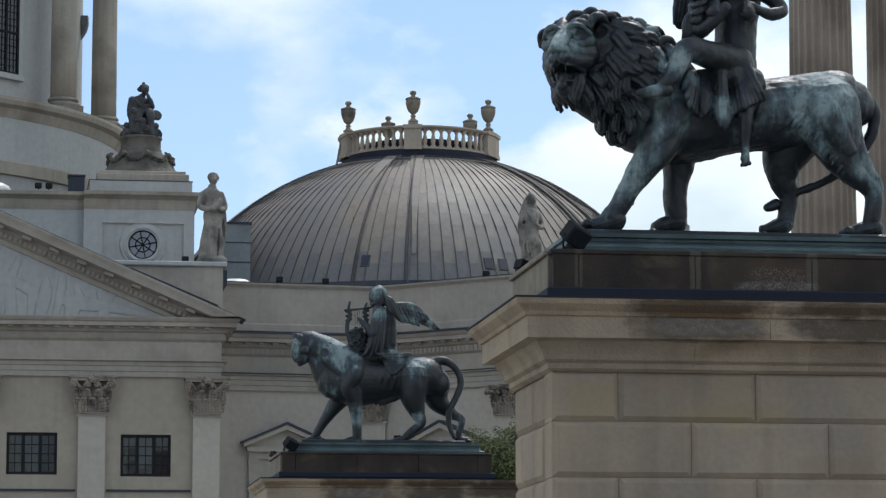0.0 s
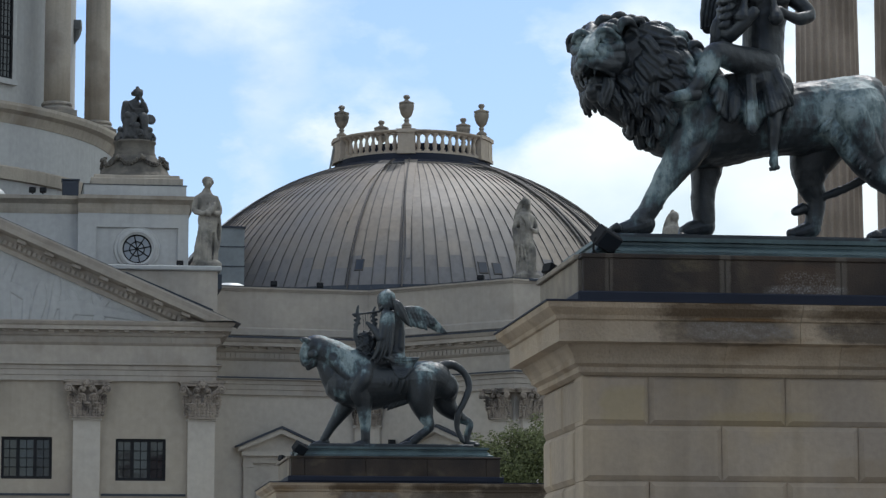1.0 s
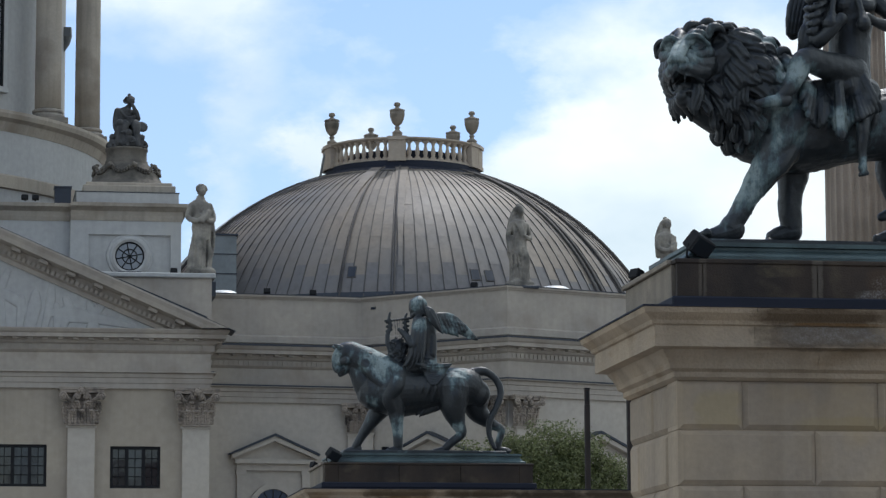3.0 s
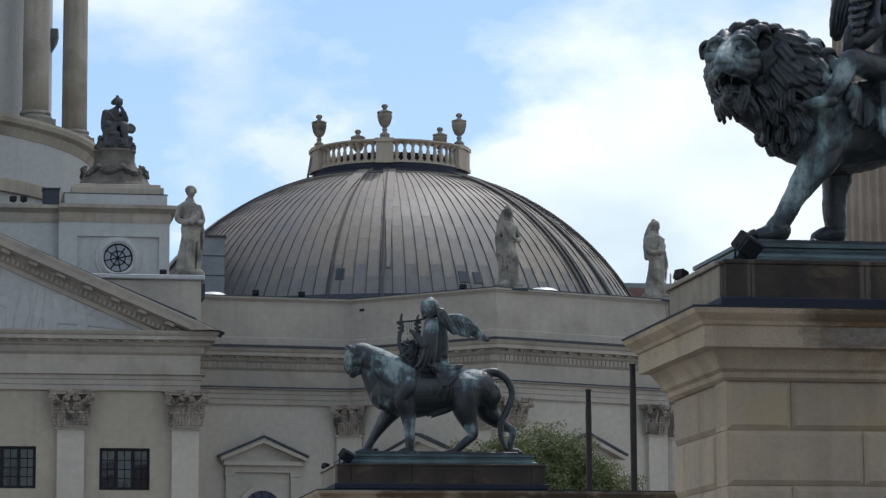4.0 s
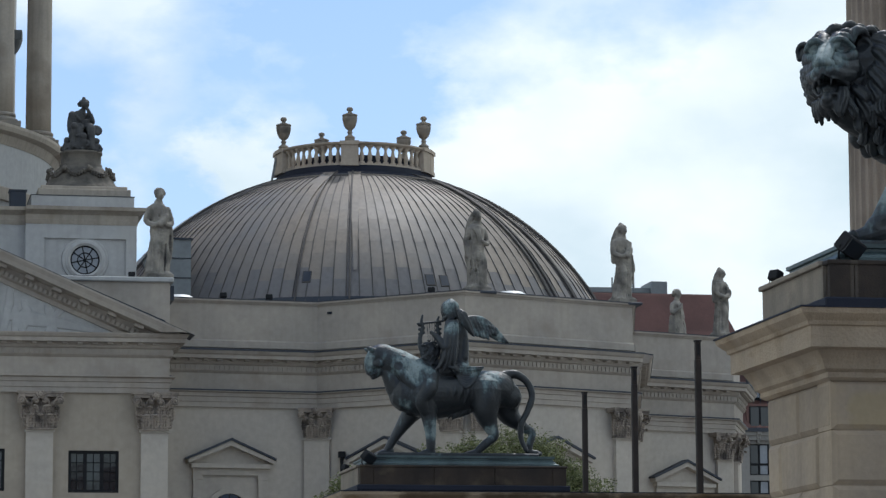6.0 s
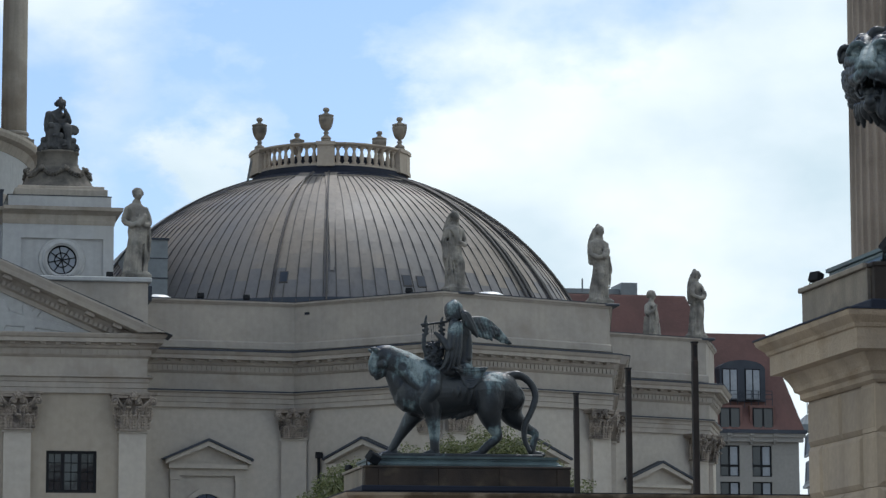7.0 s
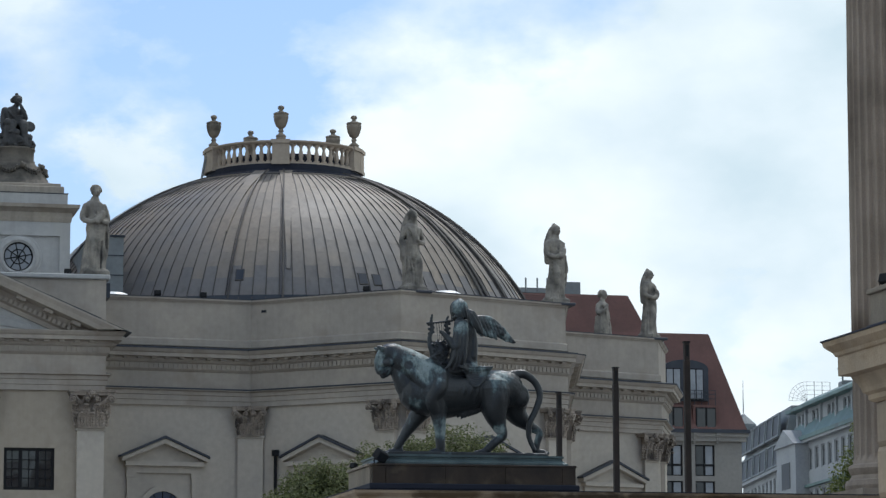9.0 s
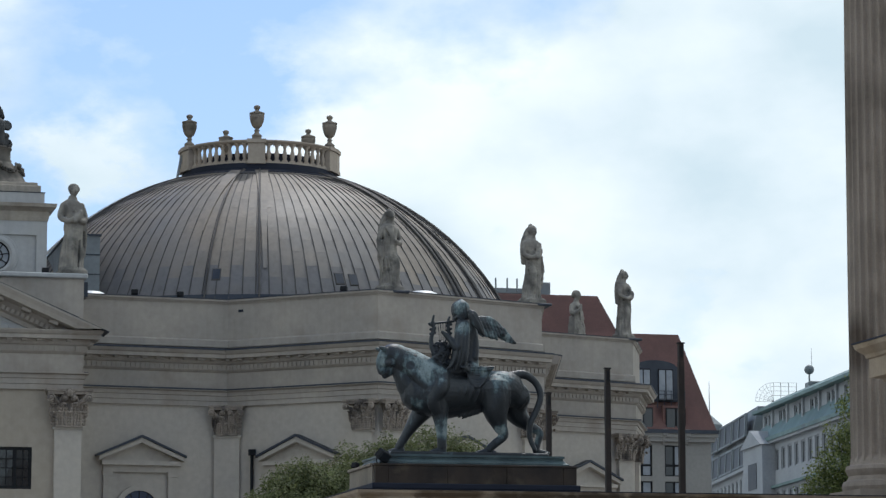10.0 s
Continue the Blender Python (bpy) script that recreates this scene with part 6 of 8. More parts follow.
    # muscle: shoulder blade, upper arm, ribs, flank fold, haunch, tendons of the hind leg, claws' knuckles
    tube(bm, (-0.10, -0.22, 1.0, 0.07), (-0.16, -0.27, 0.82, 0.10), (-0.26, -0.27, 0.66, 0.09), (-0.33, -0.25, 0.52, 0.07))
    tube(bm, (-0.20, -0.24, 0.62, 0.07), (-0.31, -0.27, 0.47, 0.075), (-0.42, -0.25, 0.36, 0.055))
    for k in range(5):
        tube(bm, (0.04 + 0.085 * k, -0.19, 0.98, 0.028), (0.05 + 0.085 * k, -0.285 + 0.006 * k, 0.82, 0.032), (0.0 + 0.09 * k, -0.235 + 0.012 * k, 0.65, 0.026), sides=10)
    tube(bm, (0.88, -0.14, 0.96, 0.09), (0.86, -0.25, 0.84, 0.115), (0.93, -0.27, 0.68, 0.11), (1.02, -0.25, 0.54, 0.08))
    tube(bm, (0.68, -0.12, 0.80, 0.06), (0.76, -0.19, 0.70, 0.085), (0.88, -0.21, 0.57, 0.085), (1.0, -0.20, 0.45, 0.06))
    tuft = random.Random(12)
    for k in range(26):
        u = k / 25
        x, z = 0.66 + 0.36 * u + tuft.uniform(-0.03, 0.03), 0.76 - 0.36 * u + tuft.uniform(-0.04, 0.05)
        y = -0.225 - 0.05 * math.sin(math.pi * u)
        tube(bm, (x + 0.03, y, z + 0.03, 0.016), (x, y - 0.02, z, 0.019), (x - 0.025, y - 0.012, z - 0.04, 0.007), sides=7, steps=2)
    tube(bm, (1.10, -0.19, 0.66, 0.06), (1.13, -0.22, 0.50, 0.055), (1.22, -0.20, 0.36, 0.04))
    tube(bm, (1.20, -0.17, 0.42, 0.035), (1.27, -0.17, 0.31, 0.035), (1.26, -0.17, 0.20, 0.03))
    tube(bm, (-0.36, -0.26, 0.46, 0.03), (-0.50, -0.26, 0.26, 0.024), (-0.60, -0.255, 0.10, 0.022), sides=8)
    tube(bm, (-0.56, -0.15, 0.20, 0.03), (-0.50, -0.15, 0.155, 0.03), sides=8)
    view = Vector((0.235, 1.0, 0.19)).normalized()
    # head, turned towards the square: forward, to its left, up, thickness
    eye0, fw, lf = Vector((-0.880, -0.10, 1.200)), Vector((-0.548, -0.836, 0.0)), Vector((0.836, -0.548, 0.0))

    def h(f, l, u, r=None):
        p = eye0 + fw * f + lf * l + Vector((0, 0, u))
        return (*p, r) if r else tuple(p)

    turn = (0, 0, math.degrees(math.atan2(fw.y, fw.x)))
    ball(bm, h(-0.06, 0, 0.04), 0.205, (1, 0.95, 0.92), turn)
    for s in (-1, 1):
        # flat forehead with a furrow, straight bridge, nostril wing
        tube(bm, h(0.0, s * 0.06, 0.185, 0.05), h(0.09, s * 0.05, 0.178, 0.05), h(0.155, s * 0.034, 0.142, 0.038))
        tube(bm, h(0.16, s * 0.022, 0.138, 0.030), h(0.235, s * 0.024, 0.068, 0.031), h(0.308, s * 0.024, 0.0, 0.031))
        tube(bm, h(0.322, s * 0.02, -0.012, 0.028), h(0.322, s * 0.046, -0.03, 0.023), h(0.298, s * 0.058, -0.048, 0.014), sides=10)
        # overhanging brow, large eye with lids, cheekbone
        tube(bm, h(0.19, s * 0.026, 0.135, 0.018), h(0.207, s * 0.072, 0.158, 0.024), h(0.178, s * 0.128, 0.150, 0.024), h(0.12, s * 0.17, 0.105, 0.020))
        ball(bm, h(0.132, s * 0.088, 0.102), 0.038)
        tube(bm, h(0.165, s * 0.048, 0.098, 0.009), h(0.176, s * 0.088, 0.128, 0.010), h(0.145, s * 0.134, 0.105, 0.010), sides=8)
        tube(bm, h(0.165, s * 0.048, 0.094, 0.009), h(0.172, s * 0.088, 0.074, 0.010), h(0.143, s * 0.134, 0.098, 0.010), sides=8)
        tube(bm, h(0.195, s * 0.052, 0.035, 0.026), h(0.158, s * 0.108, 0.030, 0.036), h(0.085, s * 0.155, 0.055, 0.05))
        # muzzle: flank, whisker pad, lips, fangs
        tube(bm, h(0.20, s * 0.05, 0.005, 0.042), h(0.15, s * 0.09, -0.03, 0.058), h(0.06, s * 0.12, -0.03, 0.09))
        tube(bm, h(0.262, s * 0.036, -0.03, 0.036), h(0.262, s * 0.044, -0.072, 0.046), h(0.19, s * 0.078, -0.088, 0.05), h(0.09, s * 0.115, -0.08, 0.07))
        ball(bm, h(0.285, s * 0.036, -0.082), 0.046, (1.0, 1.0, 0.95), turn)
        tube(bm, h(0.327, s * 0.008, -0.065, 0.009), h(0.318, s * 0.014, -0.108, 0.011), h(0.275, s * 0.052, -0.128, 0.013), h(0.20, s * 0.088, -0.128, 0.013), h(0.12, s * 0.122, -0.155, 0.017), sides=8)
        tube(bm, h(0.11, s * 0.120, -0.18, 0.017), h(0.155, s * 0.082, -0.226, 0.014), h(0.222, s * 0.045, -0.234, 0.012), h(0.238, 0, -0.234, 0.012), sides=8)
        tube(bm, h(0.272, s * 0.044, -0.130, 0.011), h(0.268, s * 0.044, -0.178, 0.004), sides=6)
        tube(bm, h(0.226, s * 0.034, -0.226, 0.010), h(0.224, s * 0.034, -0.192, 0.004), sides=6)
        # rounded ear: a rim round a hollow
        ec = h(-0.02, s * 0.215, 0.115)
        ball(bm, ec, 0.05, (0.6, 1.0, 1.1), turn)
        tube(bm, *[h(-0.005 + 0.02 * math.sin(q), s * (0.215 + 0.052 * math.cos(q)), 0.12 + 0.062 * math.sin(q), 0.017) for q in (-0.6, 0.2, 0.9, 1.6, 2.3, 3.1)], sides=8, steps=2)
    ball(bm, h(0.328, 0, -0.026), 0.036, (0.75, 1.2, 0.75), turn)
    tube(bm, h(0.0, 0, -0.16, 0.14), h(0.12, 0, -0.262, 0.082), h(0.19, 0, -0.283, 0.062), h(0.225, 0, -0.272, 0.042))
    tube(bm, (-0.93, -0.18, 0.95, 0.07), (-0.84, -0.14, 0.90, 0.11), (-0.70, -0.08, 0.86, 0.15))
    ball(bm, h(0.06, 0, -0.185), 0.105, (1.15, 0.75, 0.55), turn)
    # thick curls framing the face, and the beard under the jaw
    curl = random.Random(8)
    for ring, (f, r0, r1, n) in enumerate(((0.0, 0.175, 0.215, 15), (-0.075, 0.195, 0.25, 15), (-0.16, 0.215, 0.275, 15))):
        for k in range(n):
            a = radians(-52 + 284 * (k + 0.5 * (ring % 2)) / (n - 1)) + curl.uniform(-0.06, 0.06)
            ca, sa = math.cos(a), math.sin(a)
            if ring == 0 and abs(sa - 0.45) < 0.22:
                continue
            low = 0.03 if sa > 0 else -0.03
            th = curl.uniform(0.034, 0.046)
            q0, q1, q2, q3 = r0 * 0.92, (r0 + r1) / 2, r1, r1 + 0.012
            lean = -0.05 * (1 if ca > 0 else -1) + curl.uniform(-0.03, 0.03)
            for off in (-0.5, 0.5):
                c2, s2 = off * th * 0.7 * sa, -off * th * 0.7 * ca
                tube(bm, h(f + 0.02, q0 * ca + c2, low + q0 * sa + s2, th * 0.6), h(f + 0.01, q1 * ca + c2, low + q1 * sa + s2, th * 0.75), h(f - 0.03, q2 * ca + lean * sa + c2, low + q2 * sa - lean * ca + s2, th * 0.7), h(f - 0.07, q3 * ca + 1.6 * lean * sa + 0.5 * c2, low + q3 * sa - 1.6 * lean * ca + 0.5 * s2, th * 0.3), sides=10, steps=3)
    for k in range(11):
        a = (k - 5) / 5
        tube(bm, h(0.16 - 0.12 * a * a, 0.13 * a, -0.27, 0.036), h(0.14 - 0.14 * a * a, 0.15 * a, -0.315 - 0.015 * (k % 2), 0.032), h(0.08 - 0.14 * a * a, 0.155 * a + 0.02 * (k % 2), -0.37 - 0.02 * (k % 3), 0.012), sides=8, steps=3)
    # the cloth over the rider's hips
    base = BVHTree.FromBMesh(bm)
    cloth(bm, base, view, ((0, -0.03, 1.10), (0.45, 0.15, 1.12), (1, 0.38, 1.17)), ((0, -0.08, 0.99), (0.09, -0.03, 0.86), (0.25, 0.05, 0.80), (0.38, 0.12, 0.90), (0.55, 0.20, 0.72), (0.68, 0.27, 0.84), (1, 0.48, 0.94)), 26, 0.026, 0.035)
    for z, r in ((1.235, 0.026), (1.19, 0.022)):
        tube(bm, (0.09, -0.10, z, r), (0.16, -0.205, z - 0.015, r), (0.27, -0.225, z - 0.02, r), (0.37, -0.13, z, r), sides=8, steps=3)
    for k in range(5):
        tube(bm, (0.07 - 0.014 * k, -0.24, 1.70 - 0.06 * k, 0.024), (0.0 - 0.012 * k, -0.275, 1.66 - 0.06 * k, 0.028), (-0.05 - 0.006 * k, -0.17, 1.67 - 0.06 * k, 0.02), sides=7, steps=3)
    for k in range(6):
        tube(bm, (0.08 - 0.025 * k, -0.17, 1.57 - 0.01 * k, 0.022), (-0.01 - 0.02 * k, -0.21 - 0.01 * (k % 2), 1.42, 0.026), (-0.05 - 0.012 * k, -0.22, 1.28 - 0.03 * (k % 3), 0.018), sides=6, steps=3)
    # locks of the mane: long wavy strands that sweep back over the neck and hang on the breast
    base = BVHTree.FromBMesh(bm)
    area = [(-0.94, 1.45), (-0.88, 1.51), (-0.75, 1.57), (-0.59, 1.56), (-0.45, 1.5), (-0.32, 1.43), (-0.16, 1.28), (-0.22, 1.15), (-0.28, 1.0), (-0.4, 0.95), (-0.36, 0.82), (-0.42, 0.69), (-0.48, 0.56), (-0.57, 0.62), (-0.63, 0.68), (-0.67, 0.74), (-0.72, 0.82), (-0.78, 0.88), (-0.9, 0.94), (-0.85, 0.98), (-0.74, 1.0), (-0.67, 1.07), (-0.6, 1.19), (-0.55, 1.31), (-0.59, 1.44), (-0.71, 1.48), (-0.84, 1.48)]
    rnd = random.Random(5)
    row, z = 0, 0.50
    while z < 1.60:
        x = -1.10 + 0.05 * (row % 2)
        while x < -0.10:
            px, pz = x + rnd.uniform(-0.02, 0.02), z + rnd.uniform(-0.02, 0.02)
            x += 0.10
            if not inside(px, pz, area):
                continue
            rx, rz = px + 0.80, pz - 1.22
            d = math.hypot(rx, rz)
            rx, rz = rx / d, rz / d
            low = min(1.0, max(0.0, (1.10 - pz) / 0.25))
            crest = min(1.0, max(0.0, (pz - 1.30) / 0.18))
            flow = Vector((0.35 * rx + 0.35 * (1 - low) + 0.45 * crest, 0, 0.35 * rz - 0.85 * (1 - crest) - 0.12 * crest))
            for s in (1, -1):
                p, nrm = base.ray_cast(Vector((px, 0, pz)) - view * 2.0 * s, view * s)[:2]
                if p is None or (s == 1 and p.y < -0.365 and px > -0.45 and pz > 0.9):
                    continue
                nrm = -nrm if nrm.dot(view * s) > 0 else nrm
                if nrm.dot(view * s) > -0.25 and pz > 1.2:
                    continue
                nrm = (nrm - view * s * 0.35).normalized()
                spin = rnd.uniform(-0.25, 0.25)
                way = Vector((flow.x * math.cos(spin) - flow.z * math.sin(spin), 0, flow.x * math.sin(spin) + flow.z * math.cos(spin)))
                t = (way - nrm * way.dot(nrm)).normalized()
                side = nrm.cross(t)
                size = rnd.uniform(0.9, 1.2) * (1 - 0.15 * low) * (0.72 if crest > 0.7 else 1.0)
                bend, phase = rnd.choice((-1, 1)) * rnd.uniform(0.010, 0.018), rnd.uniform(-0.4, 0.4)
                rows = []
                for v, w, up in ((-0.09, 0.5, -0.03), (-0.06, 0.8, -0.004), (-0.025, 0.95, 0.018), (0.015, 1.0, 0.034), (0.05, 1.0, 0.046), (0.078, 0.82, 0.053), (0.100, 0.52, 0.048), (0.118, 0.16, 0.030)):
                    rows.append((p + t * (v * size) + nrm * up * (1 - 0.35 * low) + side * bend * math.sin(v * 28 + phase), nrm, w))
                lock(bm, rows, side, (0.054 - 0.010 * low) * size, 0.050)
        z += 0.092
        row += 1
    # tufts along the crest, from the forehead to the withers
    line = [(-0.95, 1.40), (-0.86, 1.475), (-0.76, 1.505), (-0.66, 1.50), (-0.56, 1.475), (-0.46, 1.44), (-0.36, 1.395), (-0.27, 1.33), (-0.19, 1.25)]
    for k, (cx, cz) in enumerate(line):
        for j, y in enumerate((-0.20, -0.10, 0.0, 0.10, 0.20)):
            x, y = cx + 0.04 * (j % 2) + rnd.uniform(-0.015, 0.015), y + rnd.uniform(-0.02, 0.02) - 0.06 * (k < 3)
            z = cz - 1.4 * y * y - (0.02 if j % 2 else 0.0) + rnd.uniform(-0.012, 0.012)
            for o in (-0.022, 0.022):
                tube(bm, (x - 0.05, y + o, z - 0.05, 0.026), (x - 0.03, y + o * 1.3, z + 0.005, 0.031), (x + 0.025, y + o, z + 0.018, 0.030), (x + 0.075, y + 0.3 * o, z - 0.02, 0.014), sides=9, steps=3)
    # toes
    for px, py, pz in ((-0.83, -0.22, -0.02), (-0.29, 0.15, -0.02), (0.51, 0.14, -0.03), (1.03, -0.17, -0.03)):
        for t in (-0.055, -0.018, 0.018, 0.055):
            ball(bm, (px, py + t, pz), 0.032, (1.4, 0.9, 1.1), sub=1)
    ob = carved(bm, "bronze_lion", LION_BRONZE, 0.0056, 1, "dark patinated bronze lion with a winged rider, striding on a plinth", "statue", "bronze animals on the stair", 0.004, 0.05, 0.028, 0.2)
    ob.matrix_basis = pose(4.82, 20.5, 4.645)


lion()


def panther():
    bm = bmesh.new()
    # body: chest, ribs, loins, belly
    tube(bm, (0.826, 0, 0.76, 0.18), (0.669, 0, 0.835, 0.265), (0.394, 0, 0.845, 0.255), (0.081, 0, 0.80, 0.265), (-0.192, 0, 0.79, 0.30), (-0.403, 0, 0.785, 0.31), (-0.558, 0, 0.781, 0.25))
    tube(bm, (0.316, 0, 0.70, 0.14), (0.042, 0, 0.635, 0.15), (-0.192, 0, 0.60, 0.16))
    tube(bm, (-0.30, 0, 0.92, 0.29), (-0.52, 0, 1.06, 0.245), (-0.70, 0, 1.18, 0.205), (-0.86, 0, 1.27, 0.17))
    tube(bm, (-0.464, 0, 0.70, 0.21), (-0.65, 0, 0.82, 0.17), (-0.80, 0, 1.08, 0.12))
    # head bowed: rounded skull, straight face, blunt muzzle, jaw, ears laid back
    tube(bm, (-0.86, 0, 1.29, 0.155), (-0.955, 0, 1.285, 0.145), (-1.025, 0, 1.215, 0.108), (-1.055, 0, 1.125, 0.076), (-1.055, 0, 1.075, 0.06))
    tube(bm, (-0.90, 0, 1.15, 0.10), (-0.975, 0, 1.05, 0.062), (-1.015, 0, 1.005, 0.040))
    ball(bm, (-1.085, 0, 1.10), 0.034, (0.7, 1.2, 0.8))
    for s in (-1, 1):
        tube(bm, (-1.02, s * 0.085, 1.345, 0.042), (-1.075, s * 0.10, 1.372, 0.034), (-1.115, s * 0.10, 1.388, 0.014), sides=10)
        tube(bm, (-1.09, s * 0.02, 1.235, 0.020), (-1.075, s * 0.065, 1.26, 0.026), (-1.02, s * 0.105, 1.265, 0.024), sides=10)
        ball(bm, (-1.055, s * 0.068, 1.215), 0.026)
        ball(bm, (-1.055, s * 0.042, 1.075), 0.046, (0.9, 0.9, 1.0))
        tube(bm, (-1.03, s * 0.075, 1.17, 0.04), (-0.95, s * 0.11, 1.18, 0.06))
        tube(bm, (-1.075, s * 0.02, 1.038, 0.012), (-1.04, s * 0.055, 1.03, 0.013), (-0.97, s * 0.075, 1.06, 0.013), sides=8)
    # neck and shoulder muscle, ribs, haunch
    tube(bm, (-0.80, -0.10, 1.20, 0.07), (-0.62, -0.16, 1.02, 0.09), (-0.48, -0.19, 0.84, 0.09))
    tube(bm, (-0.24, -0.17, 1.0, 0.09), (-0.30, -0.23, 0.84, 0.12), (-0.40, -0.23, 0.68, 0.10), (-0.33, -0.20, 0.52, 0.08))
    tube(bm, (-0.46, -0.14, 0.86, 0.10), (-0.53, -0.15, 0.70, 0.09))
    for k in range(4):
        tube(bm, (-0.06 + 0.09 * k, -0.19, 0.93, 0.024), (-0.05 + 0.09 * k, -0.265, 0.80, 0.028), (-0.10 + 0.095 * k, -0.20, 0.66, 0.022), sides=10)
    tube(bm, (0.55, -0.14, 0.97, 0.10), (0.50, -0.22, 0.80, 0.13), (0.50, -0.22, 0.60, 0.11), (0.53, -0.19, 0.42, 0.075))
    tube(bm, (0.34, -0.13, 0.78, 0.05), (0.36, -0.20, 0.64, 0.055), (0.43, -0.20, 0.50, 0.05))
    # legs and paws
    tube(bm, (-0.394, 0.13, 0.645, 0.17), (-0.546, 0.14, 0.445, 0.105), (-0.70, 0.14, 0.214, 0.064), (-0.791, 0.14, 0.061, 0.055))
    tube(bm, (-0.76, 0.14, 0.024, 0.052), (-0.876, 0.14, -0.001, 0.044), (-0.922, 0.14, -0.009, 0.032))
    tube(bm, (-0.325, -0.13, 0.79, 0.19), (-0.30, -0.16, 0.522, 0.118), (-0.276, -0.16, 0.295, 0.078), (-0.267, -0.16, 0.045, 0.064))
    tube(bm, (-0.259, -0.16, 0.0, 0.058), (-0.376, -0.16, -0.025, 0.048), (-0.422, -0.16, -0.034, 0.032))
    tube(bm, (0.483, -0.12, 0.811, 0.24), (0.483, -0.15, 0.542, 0.175), (0.546, -0.15, 0.337, 0.098), (0.586, -0.15, 0.216, 0.062), (0.453, -0.15, 0.099, 0.056), (0.374, -0.15, 0.022, 0.052))
    tube(bm, (0.56, -0.15, 0.42, 0.05), (0.62, -0.15, 0.28, 0.035), (0.62, -0.15, 0.20, 0.03), sides=10)
    tube(bm, (0.374, -0.15, 0.006, 0.046), (0.242, -0.15, -0.027, 0.040), (0.187, -0.15, -0.035, 0.027))
    tube(bm, (0.795, 0.1, 0.763, 0.23), (0.857, 0.13, 0.537, 0.15), (1.041, 0.14, 0.375, 0.078), (1.175, 0.14, 0.294, 0.056), (1.143, 0.14, 0.14, 0.048), (1.119, 0.14, 0.048, 0.048))
    tube(bm, (1.135, 0.14, 0.026, 0.046), (1.245, 0.14, 0.02, 0.036), (1.293, 0.14, 0.014, 0.022))
    for px, py, pz in ((-0.95, 0.14, -0.01), (-0.41, -0.16, -0.03), (0.19, -0.15, -0.03), (1.27, 0.14, 0.0)):
        for t in (-0.042, -0.014, 0.014, 0.042):
            ball(bm, (px, py + t, pz), 0.022, (1.5, 0.85, 1.1), sub=2)
    tube(bm, (0.747, 0, 1.043, 0.07), (0.929, 0, 1.063, 0.055), (1.082, -0.02, 0.951, 0.05), (1.138, -0.05, 0.773, 0.048), (1.075, -0.08, 0.585, 0.045), (0.983, -0.1, 0.405, 0.04), (0.967, -0.1, 0.214, 0.036), (1.033, -0.12, 0.038, 0.03))
    # hairy fringe under the belly
    for k in range(9):
        tube(bm, (0.30 - 0.05 * k, -0.06, 0.58, 0.05), (0.27 - 0.05 * k, -0.07, 0.49 + 0.014 * abs(k - 4), 0.032), (0.24 - 0.05 * k, -0.06, 0.445 + 0.016 * abs(k - 4), 0.010), sides=8, steps=2)
    # rider: bare back, shoulders, bowed head under long hair
    tube(bm, (0.14, 0.02, 1.10, 0.16), (0.135, 0.02, 1.27, 0.145), (0.125, 0.02, 1.46, 0.145), (0.12, 0.02, 1.62, 0.155), (0.11, 0.02, 1.73, 0.12), (0.075, 0.02, 1.82, 0.06))
    tube(bm, (0.18, -0.06, 1.72, 0.05), (0.21, -0.06, 1.50, 0.06), (0.20, -0.06, 1.28, 0.07))
    tube(bm, (0.06, 0.0, 1.84, 0.07), (0.025, -0.01, 1.92, 0.088), (0.03, 0.0, 1.98, 0.078))
    for k in range(18):
        a = 2 * math.pi * k / 18
        cx, cy = 0.09 * math.cos(a), 0.095 * math.sin(a)
        tube(bm, (0.04 + 0.25 * cx, 0.25 * cy, 2.06, 0.016), (0.03 + 1.0 * cx, 1.05 * cy, 1.99, 0.021 + 0.004 * (k % 2)), (0.035 + 1.15 * cx, 1.15 * cy, 1.89, 0.022 + 0.006 * (k % 2)), (0.075 + 1.15 * cx, 1.15 * cy, 1.775 + 0.02 * (k % 3), 0.016), sides=7, steps=3)
    for k in range(12):
        a = math.pi * (0.15 + 1.35 * k / 11) - 0.9
        ball(bm, (0.065 + 0.115 * math.cos(a), 0.0 + 0.115 * math.sin(a), 1.80 + 0.018 * (k % 2)), 0.030, sub=2)
    # near arm to the strings, thigh
    tube(bm, (0.02, -0.14, 1.70, 0.075), (-0.04, -0.20, 1.50, 0.066), (-0.07, -0.22, 1.38, 0.06), (-0.14, -0.19, 1.48, 0.048), (-0.21, -0.15, 1.565, 0.034), (-0.25, -0.13, 1.60, 0.022))
    tube(bm, (0.149, -0.12, 1.12, 0.10), (-0.0, -0.15, 1.10, 0.085), (-0.12, -0.16, 1.08, 0.06))
    # mantle: long folds from the shoulder to the saddle
    tube(bm, (0.02, -0.10, 1.72, 0.08), (-0.01, -0.15, 1.48, 0.09), (-0.04, -0.15, 1.25, 0.10), (-0.06, -0.14, 1.10, 0.10))
    for k in range(9):
        u = k / 8
        d = 0.022 * (k % 2)
        tube(bm, (-0.03 + 0.13 * u, -0.15 - 0.02 * (k % 2), 1.73 + 0.03 * u, 0.018), (-0.08 + 0.17 * u, -0.215 - d, 1.50, 0.019), (-0.12 + 0.19 * u, -0.225 - 1.3 * d, 1.25, 0.020), (-0.20 + 0.25 * u, -0.215 - 1.3 * d, 1.10 - 0.05 * u + 0.02 * (k % 3), 0.017), sides=8, steps=3)
